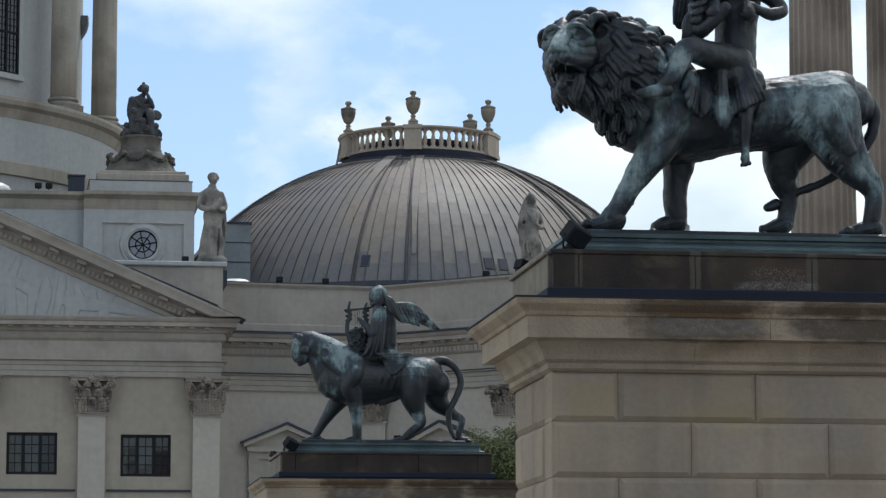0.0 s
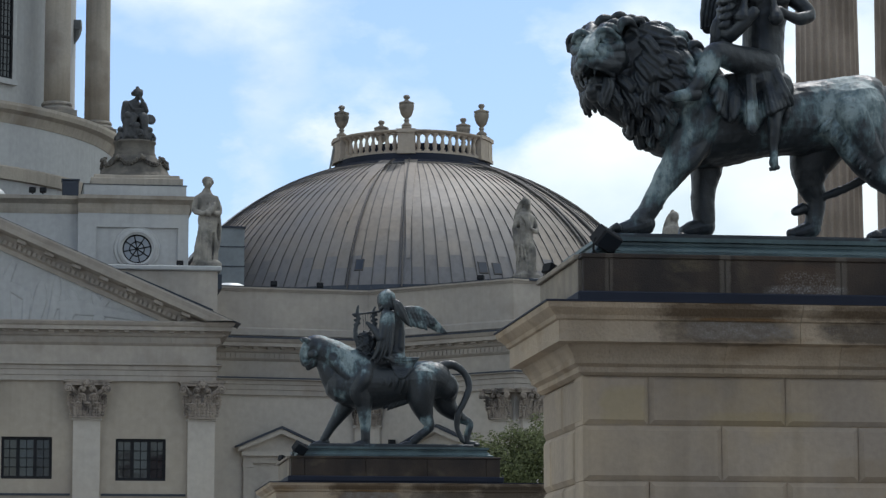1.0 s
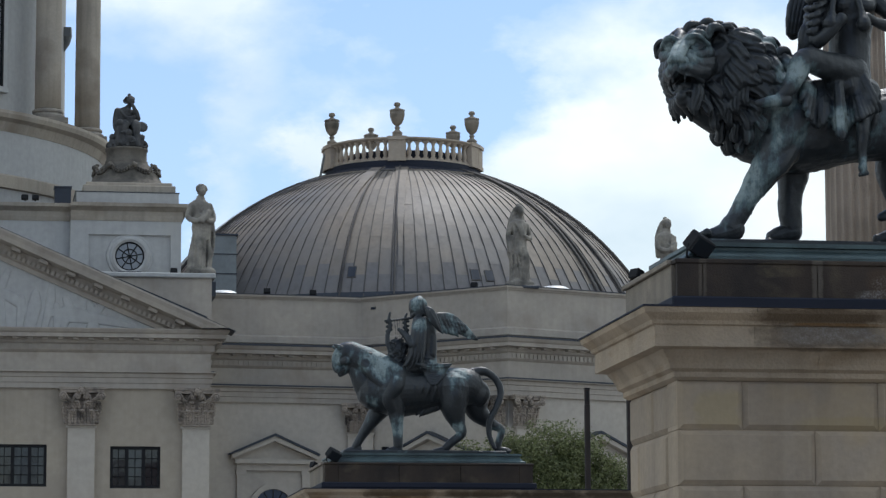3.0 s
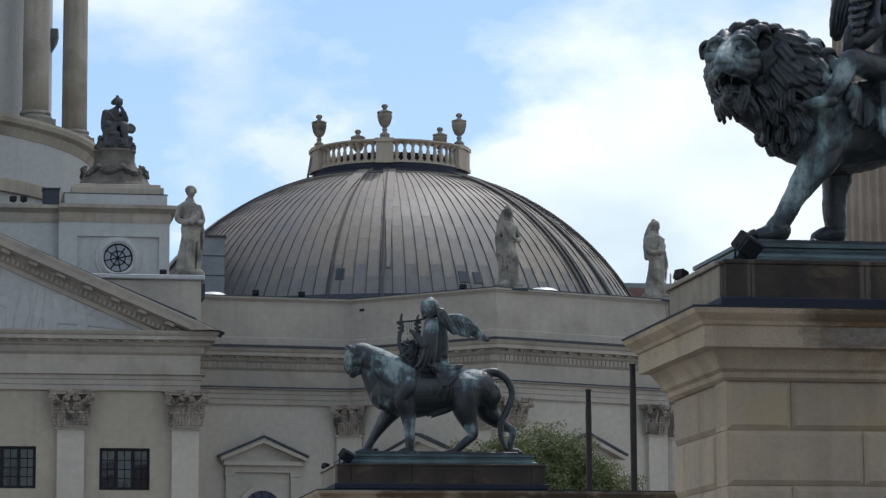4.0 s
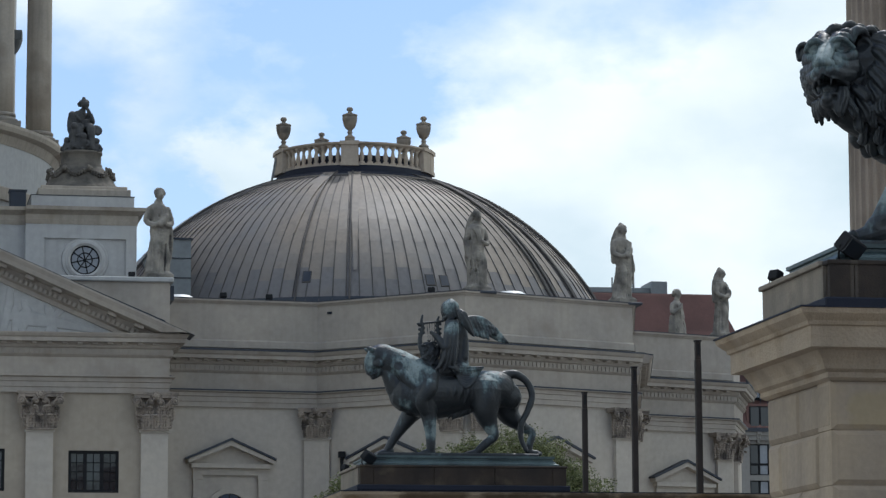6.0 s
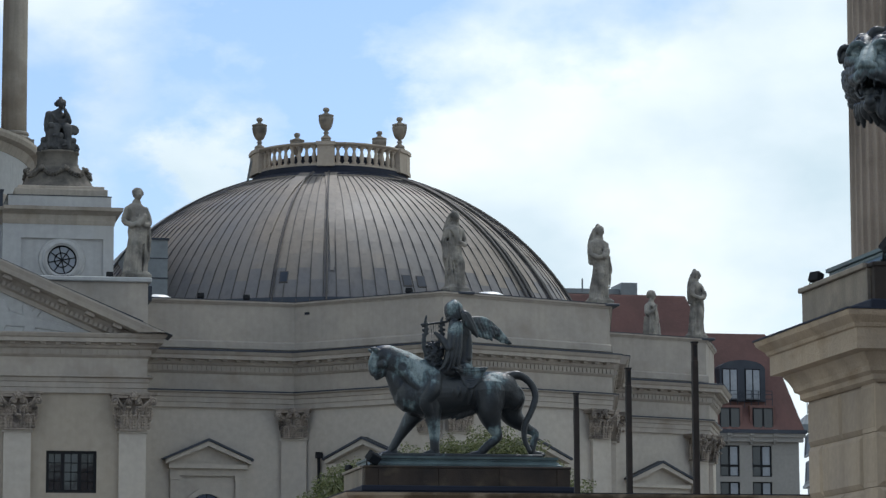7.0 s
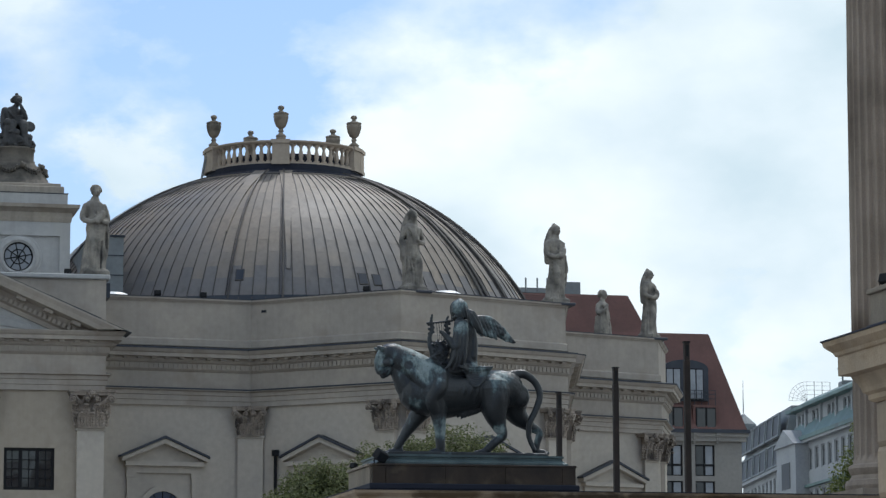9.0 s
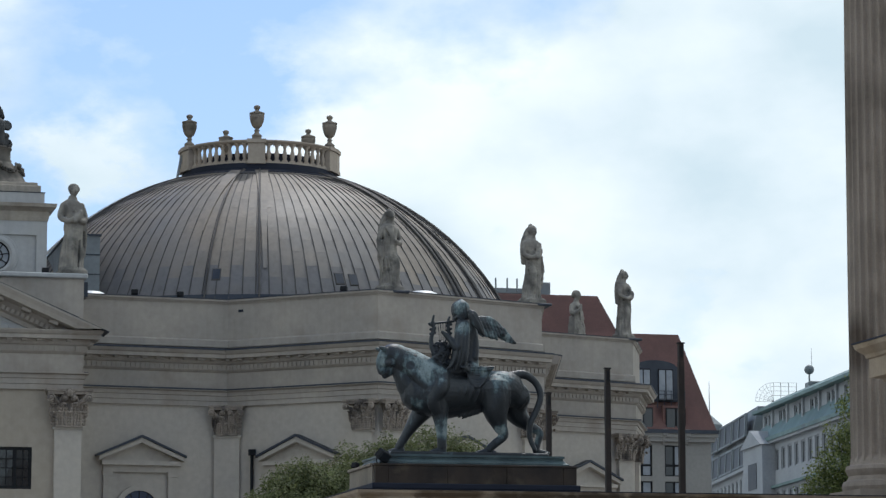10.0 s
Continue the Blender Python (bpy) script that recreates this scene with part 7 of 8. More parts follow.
    # lyre: carved sound box, two scrolled arms, yoke, strings
    ball(bm, (-0.265, -0.07, 1.33), 0.135, (1.0, 0.5, 1.25))
    ball(bm, (-0.26, -0.07, 1.24), 0.12, (1.0, 0.5, 0.75))
    tube(bm, (-0.36, -0.08, 1.22, 0.045), (-0.25, -0.08, 1.19, 0.06), (-0.14, -0.07, 1.21, 0.05))
    tube(bm, (-0.31, -0.09, 1.24, 0.045), (-0.385, -0.09, 1.40, 0.036), (-0.395, -0.09, 1.53, 0.030), (-0.36, -0.09, 1.64, 0.026), (-0.375, -0.09, 1.75, 0.022), (-0.36, -0.09, 1.83, 0.014))
    tube(bm, (-0.16, -0.05, 1.30, 0.04), (-0.115, -0.05, 1.48, 0.03), (-0.14, -0.05, 1.60, 0.026), (-0.155, -0.05, 1.75, 0.020), (-0.13, -0.05, 1.82, 0.012))
    for x, y in ((-0.375, -0.09), (-0.14, -0.05)):
        for z in (1.58, 1.64, 1.70):
            ball(bm, (x - 0.03, y, z), 0.022, sub=2)
            ball(bm, (x + 0.03, y, z + 0.02), 0.020, sub=2)
    tube(bm, (-0.43, -0.10, 1.715, 0.016), (-0.07, -0.05, 1.765, 0.016), sides=8)
    for k in range(4):
        tube(bm, (-0.30 + 0.035 * k, -0.08, 1.735, 0.006), (-0.27 + 0.022 * k, -0.08, 1.40, 0.006), sides=5, steps=1)
    leafy = random.Random(3)
    for k in range(70):
        a, zz = leafy.uniform(-2.9, -0.3), leafy.uniform(1.17, 1.50)
        ball(bm, (-0.265 + 0.128 * math.cos(a), -0.075 + 0.078 * math.sin(a), zz), leafy.uniform(0.012, 0.020), (1.4, 1, 0.8), (0, leafy.uniform(0, 180), 0), sub=1)
    # far wing spread, near wing folded: a rounded bow with two tiers of feathers
    tube(bm, (0.22, 0.13, 1.74, 0.08), (0.34, 0.17, 1.77, 0.105), (0.47, 0.22, 1.765, 0.115), (0.58, 0.26, 1.725, 0.10), (0.70, 0.30, 1.65, 0.075), (0.86, 0.34, 1.55, 0.036), (0.90, 0.35, 1.53, 0.014), flat=(0.45, 1.0))
    for k in range(6):
        tube(bm, (0.28 + 0.03 * k, 0.14 + 0.012 * k, 1.77 - 0.012 * k, 0.034), (0.36 + 0.03 * k, 0.165 + 0.012 * k, 1.71 - 0.012 * k, 0.032), (0.40 + 0.03 * k, 0.19 + 0.012 * k, 1.615 - 0.006 * k, 0.020), sides=8, steps=3, flat=(0.5, 1))
    for k in range(6):
        tube(bm, (0.54 + 0.02 * k, 0.22 + 0.01 * k, 1.76 - 0.022 * k, 0.028), (0.66 + 0.016 * k, 0.265 + 0.01 * k, 1.67 - 0.018 * k, 0.026), (0.90 - 0.028 * k, 0.335 - 0.006 * k, 1.535 + 0.002 * k, 0.014), sides=8, steps=3, flat=(0.5, 1))
    for i in range(4):
        for k in range(8 - i):
            x = 0.30 + 0.055 * k + 0.028 * (i % 2)
            z = 1.80 - 0.05 * i - 0.35 * max(0.0, x - 0.46) - 0.02 * max(0.0, 0.36 - x)
            y = 0.07 + 0.33 * (x - 0.22)
            tube(bm, (x, y + 0.045, z, 0.028), (x + 0.03, y + 0.032, z - 0.025, 0.030), (x + 0.06, y + 0.04, z - 0.06, 0.014), sides=8, steps=2, flat=(0.6, 1))
    tube(bm, (0.13, -0.15, 1.89, 0.035), (0.165, -0.18, 1.84, 0.06), (0.22, -0.20, 1.72, 0.062), (0.29, -0.20, 1.60, 0.035), (0.31, -0.20, 1.56, 0.012), flat=(0.5, 1.0))
    for k in range(4):
        tube(bm, (0.15 + 0.01 * k, -0.205, 1.85 - 0.03 * k, 0.012), (0.225 + 0.006 * k, -0.23, 1.72 - 0.02 * k, 0.013), (0.30 - 0.006 * k, -0.215, 1.575 + 0.005 * k, 0.009), sides=6, steps=3)
    # looped cloth over the hips
    view = Vector((0.24, 1.0, 0.096)).normalized()
    base = BVHTree.FromBMesh(bm)
    for k in range(9):
        rows = []
        for u in range(9):
            x = 0.02 + 0.012 * k + (0.47 - 0.026 * k) * u / 8
            zz = 1.155 - 0.012 * k - 0.008 * k * u / 8 - (0.01 + 0.017 * k) * math.sin(math.pi * u / 8)
            start = Vector((x, 0, zz)) - view * 2.0
            far = base.ray_cast(start, view)[3] or 1.78
            rows.append((*(start + view * (min(far, 1.80) - 0.012)), 0.016 if u % 8 else 0.010))
        tube(bm, *rows, sides=8, steps=2)
    for k in range(5):
        rows = []
        for v in range(4):
            start = Vector((0.10 + 0.07 * k + 0.01 * v, 0, 1.17 - 0.004 * k - 0.03 * v)) - view * 2.0
            far = base.ray_cast(start, view)[3] or 1.78
            rows.append((*(start + view * (min(far, 1.80) - 0.008)), 0.014))
        tube(bm, *rows, sides=7, steps=2)
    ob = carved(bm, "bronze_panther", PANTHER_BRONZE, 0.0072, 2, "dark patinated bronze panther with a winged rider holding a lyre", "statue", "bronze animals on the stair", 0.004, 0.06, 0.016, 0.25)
    ob.matrix_basis = pose(4.98, 39.9, 4.60)


panther()

# ---- portico columns and their podium ----
podium = part("podium", boxes((10.6, 16.2, 21.6, 38.5, 0, 4.0), (10.6, 16.2, 41.2, 44.0, 0, 4.0)), SANDSTONE)
tagged(podium, "sandstone podium of a columned portico", "podium", kind="structure")


def fluted_column(y, base_z):
    c = thing("portico_column", "brown-stained fluted sandstone column of a portico", "column", (11.34, y, base_z), "portico columns")
    bm = bmesh.new()
    box(bm, -0.6, 0.6, -0.6, 0.6, 0.0, 0.12)
    lathe(bm, [(0.58, 0.12), (0.60, 0.18), (0.58, 0.25), (0.53, 0.27), (0.50, 0.33), (0.53, 0.38), (0.545, 0.42), (0.53, 0.47), (0.48, 0.49), (0.47, 0.53)], 48)
    part("base", bm, FLUTED_STONE, c)
    bm = bmesh.new()
    n, per = 24, 6
    rings = []
    for z, r in ((0.53, 0.475), (0.62, 0.462), (3.0, 0.457), (6.0, 0.44), (9.0, 0.41)):
        ring = []
        for k in range(n * per):
            u = (k % per) / per
            dep = 0.0 if u < 0.17 else 0.042 * math.sin(math.pi * (u - 0.17) / 0.83)
            if z < 0.6:
                dep *= 0.2
            a = 2 * math.pi * k / (n * per)
            ring.append(bm.verts.new(((r - dep) * math.cos(a), (r - dep) * math.sin(a), z)))
        rings.append(ring)
    for a, b in zip(rings, rings[1:]):
        for k in range(n * per):
            bm.faces.new((a[k], a[(k + 1) % (n * per)], b[(k + 1) % (n * per)], b[k]))
    bm.faces.new(rings[-1])
    part("shaft", bm, FLUTED_STONE, c)


fluted_column(40.5, 4.07)
fluted_column(36.7, 4.0)


# ---- three dark poles ----
for x, y, h in ((10.18, 46.0, 6.88), (10.19, 50.0, 6.88), (10.37, 54.3, 6.86)):
    p = thing("lamp_pole", "slim dark brown steel pole with a slotted head", "pole", (x, y, 0), "row of slim poles")
    part("mast", bevel(boxes((-0.048, 0.048, -0.048, 0.048, 0.0, h - 0.30)), 0.01), POLE_METAL, p)
    part("head", boxes((-0.042, 0.042, -0.042, 0.042, h - 0.30, h - 0.02), w=0.006), POLE_METAL, p)
    part("slot", boxes((-0.02, 0.02, -0.046, 0.0, h - 0.24, h - 0.06)), BLACK_METAL, p)
    part("cap", boxes((-0.052, 0.052, -0.052, 0.052, h - 0.02, h)), BLACK_METAL, p)
    part("foot_plate", boxes((-0.16, 0.16, -0.16, 0.16, 0.0, 0.03)), POLE_METAL, p)


# ---- trees ----
def tree(name, label, at, clumps, leaf, n, mat, seed, trunk_h):
    rnd = np.random.RandomState(seed)
    t = thing(name, label, "tree", at, "trees by the church")
    bm = bmesh.new()
    tube(bm, (0, 0, 0, 0.2), (0.08, 0.02, trunk_h * 0.5, 0.15), (0.0, -0.05, trunk_h, 0.11), sides=10)
    for cx, cy, cz, r in clumps:
        tube(bm, (0, 0, trunk_h * 0.7, 0.08), (cx * 0.5, cy * 0.5, trunk_h * 0.6 + cz * 0.4, 0.055), (cx * 0.9, cy * 0.9, cz * 0.95, 0.025), sides=6, steps=3)
    part("trunk", bm, BARK, t)
    vol = np.array([c[3] ** 3 for c in clumps])
    pick = rnd.choice(len(clumps), n, p=vol / vol.sum())
    c = np.array(clumps)[pick]
    d = rnd.normal(size=(n, 3))
    d /= np.linalg.norm(d, axis=1)[:, None]
    rad = rnd.uniform(0.25, 1.0, n) ** 0.5
    rad *= 1 + 0.28 * np.sin(d[:, 0] * 7 + c[:, 0] * 5) * np.cos(d[:, 2] * 6 + c[:, 1] * 3)
    p = c[:, :3] + d * (c[:, 3] * rad)[:, None] * np.array([1, 1, 0.8])
    nrm = d + rnd.normal(size=(n, 3)) * 0.6 + np.array([0, 0, 0.5])
    nrm /= np.linalg.norm(nrm, axis=1)[:, None]
    u = np.cross(nrm, rnd.normal(size=(n, 3)))
    u /= np.linalg.norm(u, axis=1)[:, None]
    v = np.cross(nrm, u)
    s = leaf * rnd.uniform(0.6, 1.25, n)[:, None]
    quad = np.stack([p - u * s, p + v * s * 0.5, p + u * s, p - v * s * 0.5], 1).reshape(-1, 3)
    me = bpy.data.meshes.new("crown")
    me.from_pydata(quad.tolist(), [], np.arange(4 * n).reshape(-1, 4).tolist())
    me.materials.append(mat)
    o = new("crown", me)
    o.parent = t
    tagged(o, "dense small-leaved crown", kind="stuff")


tree("tree", "bushy grey-green tree in front of the church", (16.7, 91.0, 0), [(0, 0, 7.6, 1.9), (-1.5, 0.3, 7.6, 1.5), (1.5, 0.2, 7.5, 1.5), (0.2, -0.4, 8.5, 1.15), (-2.3, 0.1, 7.3, 1.2), (2.4, 0, 7.1, 1.2), (1.2, 0, 8.4, 0.95), (-1.0, 0.2, 8.3, 1.0), (-1.9, 0, 8.1, 0.7), (2.0, 0, 7.9, 0.8)], 0.05, 60000, LEAF, 11, 4.9)
tree("tree", "low bushy green tree beside the church wall", (9.9, 77.0, 0), [(0, 0, 6.0, 1.2), (-0.9, 0.2, 5.5, 0.9), (0.9, 0.1, 6.2, 1.2), (0.0, 0, 6.75, 0.6), (0.6, 0.1, 6.7, 0.7), (-1.3, 0, 5.4, 0.7), (1.6, 0, 6.3, 1.0)], 0.045, 34000, LEAF, 12, 4.2)
tree("tree", "yellow-green street tree beyond the portico", (37.7, 108.0, 0), [(0.8, 0, 8.8, 2.2), (-0.7, 0.2, 8.6, 1.2), (0.4, 0, 10.5, 1.25), (0.9, 0, 11.6, 1.0), (-0.6, 0, 9.8, 0.9), (-1.5, 0, 8.5, 0.8), (0.8, -0.3, 6.6, 2.2), (-1.1, 0, 7.4, 1.15), (0.1, 0, 11.9, 0.8), (0.75, 0, 12.6, 0.9), (-0.5, 0, 10.9, 0.7), (-1.4, 0.2, 9.3, 0.6)], 0.07, 38000, LEAF_RIGHT, 13, 6.5)


# ---- the red-roofed house behind the church ----
def tiled_house():
    h = thing("house", "beige house with a steep red tiled mansard roof", "house", (0, 0, 0))
    y0 = 160.0
    wins = [(xa, xb, za, zb) for xa, xb in ((39.9, 41.0), (41.6, 42.7), (45.45, 46.58), (47.30, 48.43)) for za, zb in ((4.85, 6.55), (6.85, 8.55), (8.85, 10.55), (10.85, 12.55), (12.84, 14.55))]
    w = holed_wall("facade", 38.0, 50.0, y0, 0, 15.2, wins, HOUSE_WALL, h, 0.5)
    part("side_wall", boxes((49.5, 50.0, y0 + 0.5, y0 + 14, 0, 15.2)), HOUSE_WALL, h)
    for xa, xb, za, zb in wins:
        half = (xa + xb) / 2
        holes = [(p + 0.08, q - 0.05, r + 0.06, t - 0.06) for p, q in ((xa, half), (half - 0.03, xb - 0.03)) for r, t in ((za, za + 0.6), (za + 0.6, zb))]
        win = holed_wall("window", xa, xb, y0 + 0.1, za, zb, holes, BLACK_METAL, h, 0.06)
        mid = (xa + xb) / 2
        part("pane", boxes((xa, mid, y0 + 0.14, y0 + 0.15, za, zb)), GLASS, win)
        part("pane", boxes((mid, xb, y0 + 0.14, y0 + 0.15, za, zb)), PALE_GLASS, win, "pane with a pale curtain behind it")
        part("lining", boxes((xa, xb, y0 + 0.45, y0 + 0.48, za, zb)), BLACK_METAL, win)
    part("eaves_cornice", boxes((37.8, 50.2, y0 - 0.25, y0 + 0.1, 14.75, 15.0), (37.8, 50.3, y0 - 0.35, y0 + 0.1, 15.0, 15.2)), HOUSE_WALL, h)
    for x in (42.0, 43.4, 45.9, 47.21, 48.55):
        bm = boxes((x - 0.14, x + 0.14, y0 - 0.42, y0 + 0.05, 15.05, 15.42), (x - 0.11, x + 0.11, y0 - 0.3, y0 + 0.05, 14.8, 15.05), (x - 0.08, x + 0.08, y0 - 0.18, y0 + 0.05, 14.6, 14.8), w=0.03)
        part("eaves_bracket", bm, HOUSE_WALL, h)
    part("gutter", boxes((37.8, 50.35, y0 - 0.45, y0 - 0.3, 15.2, 15.4)), LEAD, h)
    # steep tiled slope with a hip, courses of tiles
    bm = bmesh.new()
    lo, hi = [(37.5, y0 - 0.3, 15.3), (50.25, y0 - 0.3, 15.3), (50.25, y0 + 14, 15.3), (37.5, y0 + 14, 15.3)], [(37.5, y0 + 2.0, 20.6), (48.3, y0 + 2.0, 20.6), (48.3, y0 + 12, 20.6), (37.5, y0 + 12, 20.6)]
    a, b = [bm.verts.new(p) for p in lo], [bm.verts.new(p) for p in hi]
    for k in range(4):
        bm.faces.new((a[k], a[(k + 1) % 4], b[(k + 1) % 4], b[k]))
    bm.faces.new(b)
    roof = part("roof", bm, TILE, h, "steep red tiled roof slope")
    bm = bmesh.new()
    n = 40
    for k in range(n):
        u, v = k / n, (k + 1.0) / n
        xa, ya, za = 50.25 - 1.45 * u, y0 - 0.3 + 2.3 * u, 15.3 + 5.67 * u
        xb, yb, zb = 50.25 - 1.45 * v, y0 - 0.3 + 2.3 * v, 15.3 + 5.67 * v
        q = [bm.verts.new(p) for p in ((37.5, ya - 0.025, za), (xa + 0.02, ya - 0.025, za), (xb + 0.01, yb - 0.012, zb), (37.5, yb - 0.012, zb))]
        bm.faces.new(q)
        q2 = [bm.verts.new(p) for p in ((37.5, ya - 0.025, za), (xa + 0.02, ya - 0.025, za), (xa, ya, za), (37.5, ya, za))]
        bm.faces.new(q2)
        q = [bm.verts.new(p) for p in ((xa + 0.05, ya, za), (xa + 0.05, y0 + 14, za), (xb + 0.01, y0 + 14, zb), (xb + 0.01, yb, zb))]
        bm.faces.new(q)
    part("tile_course", bm, TILE, roof, kind="stuff")
    # dormers: a wide arched upper one, small ones below
    for cx in (41.0, 46.87):
        bm = bmesh.new()
        pts = [(-1.31, 17.0), (1.31, 17.0), (1.31, 18.8)] + [(1.31 * math.cos(math.pi * k / 10), 18.8 + 0.5 * math.sin(math.pi * k / 10)) for k in range(1, 10)] + [(-1.31, 18.8)]
        f = [bm.verts.new((cx + x, y0 + 0.15, z)) for x, z in pts]
        g = [bm.verts.new((cx + x, y0 + 2.2, z)) for x, z in pts]
        bm.faces.new(f)
        for k in range(len(pts)):
            j = (k + 1) % len(pts)
            bm.faces.new((f[k], f[j], g[j], g[k]))
        dm = part("dormer", bm, LEAD, h, "wide dark arched dormer")
        for s in (-0.745, 0.565):
            part("casement", boxes((cx + s - 0.43, cx + s + 0.43, y0 + 0.09, y0 + 0.14, 17.02, 18.80)), BLACK_METAL, dm)
            for o in (-0.21, 0.21):
                part("pane", boxes((cx + s + o - 0.175, cx + s + o + 0.175, y0 + 0.06, y0 + 0.08, 17.10, 18.74)), PALE_GLASS, dm, "pale window leaf")
        part("balcony_rail", boxes(*[(cx - 1.6, cx + 1.6, y0 - 0.1, y0 - 0.07, z, z + 0.03) for z in (17.1, 17.35, 17.55)], *[(cx - 1.6 + 0.4 * k, cx - 1.57 + 0.4 * k, y0 - 0.11, y0 - 0.08, 16.6, 17.58) for k in range(9)]), LEAD, dm)
    for cx in (40.1, 41.9, 46.0, 47.9):
        bm = boxes((cx - 0.72, cx + 0.72, y0 - 0.15, y0 + 1.4, 15.35, 16.75))
        dm = part("dormer", bm, TILE, h, "small dormer clad in red tile")
        part("window_frame", boxes((cx - 0.58, cx + 0.58, y0 - 0.2, y0 - 0.14, 15.45, 16.62)), BLACK_METAL, dm)
        for o in (-0.29, 0.29):
            part("pane", boxes((cx + o - 0.235, cx + o + 0.235, y0 - 0.225, y0 - 0.205, 15.53, 16.55)), GLASS, dm)
    # the higher rear roof
    bm = bmesh.new()
    a = [bm.verts.new(p) for p in ((36.0, 168.0, 20.0), (48.1, 168.0, 20.0), (48.1, 184.0, 20.0), (36.0, 184.0, 20.0))]
    b = [bm.verts.new(p) for p in ((36.0, 170.0, 24.1), (46.5, 170.0, 24.1), (46.5, 182.0, 24.1), (36.0, 182.0, 24.1))]
    for k in range(4):
        bm.faces.new((a[k], a[(k + 1) % 4], b[(k + 1) % 4], b[k]))
    bm.faces.new(b)
    rear = part("rear_roof", bm, TILE, h, "higher red tiled roof")
    bm = bmesh.new()
    for k in range(28):
        u, v = k / 28, (k + 1) / 28
        q = [bm.verts.new(p) for p in ((36.0, 167.97 + 2 * u, 20.0 + 4.1 * u), (48.13 - 1.6 * u, 167.97 + 2 * u, 20.0 + 4.1 * u), (48.11 - 1.6 * v, 167.99 + 2 * v, 20.0 + 4.1 * v), (36.0, 167.99 + 2 * v, 20.0 + 4.1 * v))]
        bm.faces.new(q)
        q2 = [bm.verts.new(p) for p in ((36.0, 167.97 + 2 * u, 20.0 + 4.1 * u), (48.13 - 1.6 * u, 167.97 + 2 * u, 20.0 + 4.1 * u), (48.1 - 1.6 * u, 168.0 + 2 * u, 20.0 + 4.1 * u), (36.0, 168.0 + 2 * u, 20.0 + 4.1 * u))]
        bm.faces.new(q2)
    part("tile_course", bm, TILE, rear, kind="stuff")
    part("roof_plant", boxes((36.2, 43.8, 171.0, 175.0, 24.0, 24.55), (42.86, 43.82, 170.6, 173.0, 24.0, 24.9), (36.2, 42.8, 170.9, 171.0, 24.25, 24.33)), FAR_ROOF, h, "grey-green roof plant housing")
    for x in (40.6, 41.3, 41.9):
        bm = bmesh.new()
        tube(bm, (x, 171.0, 24.4, 0.05), (x, 171.0, 25.1, 0.05), sides=6, steps=1)
        part("vent_pipe", bm, FAR_ROOF, h)


tiled_house()


# ---- pale houses farther down the street ----
def far_house(name, label, x0, x1, y, z_wall, z_roof, roof_mat, slope, turn=0.0):
    h = thing(name, label, "house", (x0, y, 0), "pale houses down the street", turn=turn)
    L = x1 - x0
    wins = []
    z = z_wall - 2.4
    while z > 2:
        for k in range(int(L / 2.2)):
            wins.append((0.6 + 2.2 * k, 1.9 + 2.2 * k, z, z + 1.7))
        z -= 3.2
    holed_wall("facade", 0, L, 0, 0, z_wall, wins, FAR_WALL, h, 0.5)
    for name_, row in (("end_wall", (0, 0.5, 0.52, 13.5, 0, z_wall)), ("end_wall", (L - 0.5, L, 0.52, 13.5, 0, z_wall)), ("rear_wall", (0, L, 13.5, 14.0, 0, z_wall))):
        part(name_, boxes(row), FAR_WALL, h)
    part("eaves_cornice", boxes((-0.2, L + 0.2, -0.4, 0.1, z_wall - 0.25, z_wall)), FAR_WALL, h)
    for a, b, za, zb in wins:
        wn_ = part("window", boxes((a, b, 0.12, 0.2, za, zb)), GLASS, h)
        part("window_frame", boxes((a, b, 0.08, 0.13, za, za + 0.1), (a, b, 0.08, 0.13, zb - 0.1, zb), (a, a + 0.1, 0.08, 0.13, za, zb), (b - 0.1, b, 0.08, 0.13, za, zb), ((a + b) / 2 - 0.05, (a + b) / 2 + 0.05, 0.08, 0.13, za, zb)), FAR_WALL, wn_)
    bm = bmesh.new()
    a = [bm.verts.new(p) for p in ((-0.2, -0.3, z_wall), (L + 0.2, -0.3, z_wall), (L + 0.2, 14, z_wall), (-0.2, 14, z_wall))]
    b = [bm.verts.new(p) for p in ((-0.2 + slope * 0.3, slope, z_roof), (L + 0.2 - slope * 0.3, slope, z_roof), (L, 13, z_roof), (0, 13, z_roof))]
    for k in range(4):
        bm.faces.new((a[k], a[(k + 1) % 4], b[(k + 1) % 4], b[k]))
    bm.faces.new(b)
    part("roof", bm, roof_mat, h)
    return h


h1 = far_house("far_house", "grey house with a slanting sheet roof and tilted roof windows", 0, 24.0, 0, 18.6, 23.4, FAR_ROOF, 0.7)
h1.matrix_basis = pose(81.5, 252.0, 0, 0, 0, -101.1)
for x, z in ((0.6, 21.0), (8.4, 21.0), (16.2, 21.0), (0.6, 18.7), (8.4, 18.7), (16.2, 18.7)):
    a = pose(x, -0.25, z, -4, 0, 0)
    rwin = part("roof_window", boxes((0, 7.2, -0.1, 0.1, 0, 0.15), (0, 7.2, -0.1, 0.1, 1.75, 1.9), (0, 0.35, -0.1, 0.1, 0.15, 1.75), (6.85, 7.2, -0.1, 0.1, 0.15, 1.75), (3.45, 3.75, -0.1, 0.1, 0.15, 1.75), m=a), FAR_ROOF, h1, "wide tilted roof window")
    for xa, xb in ((0.35, 3.45), (3.75, 6.85)):
        part("pane", boxes((xa, xb, -0.03, 0.0, 0.15, 1.75), m=a), LEAD, rwin)
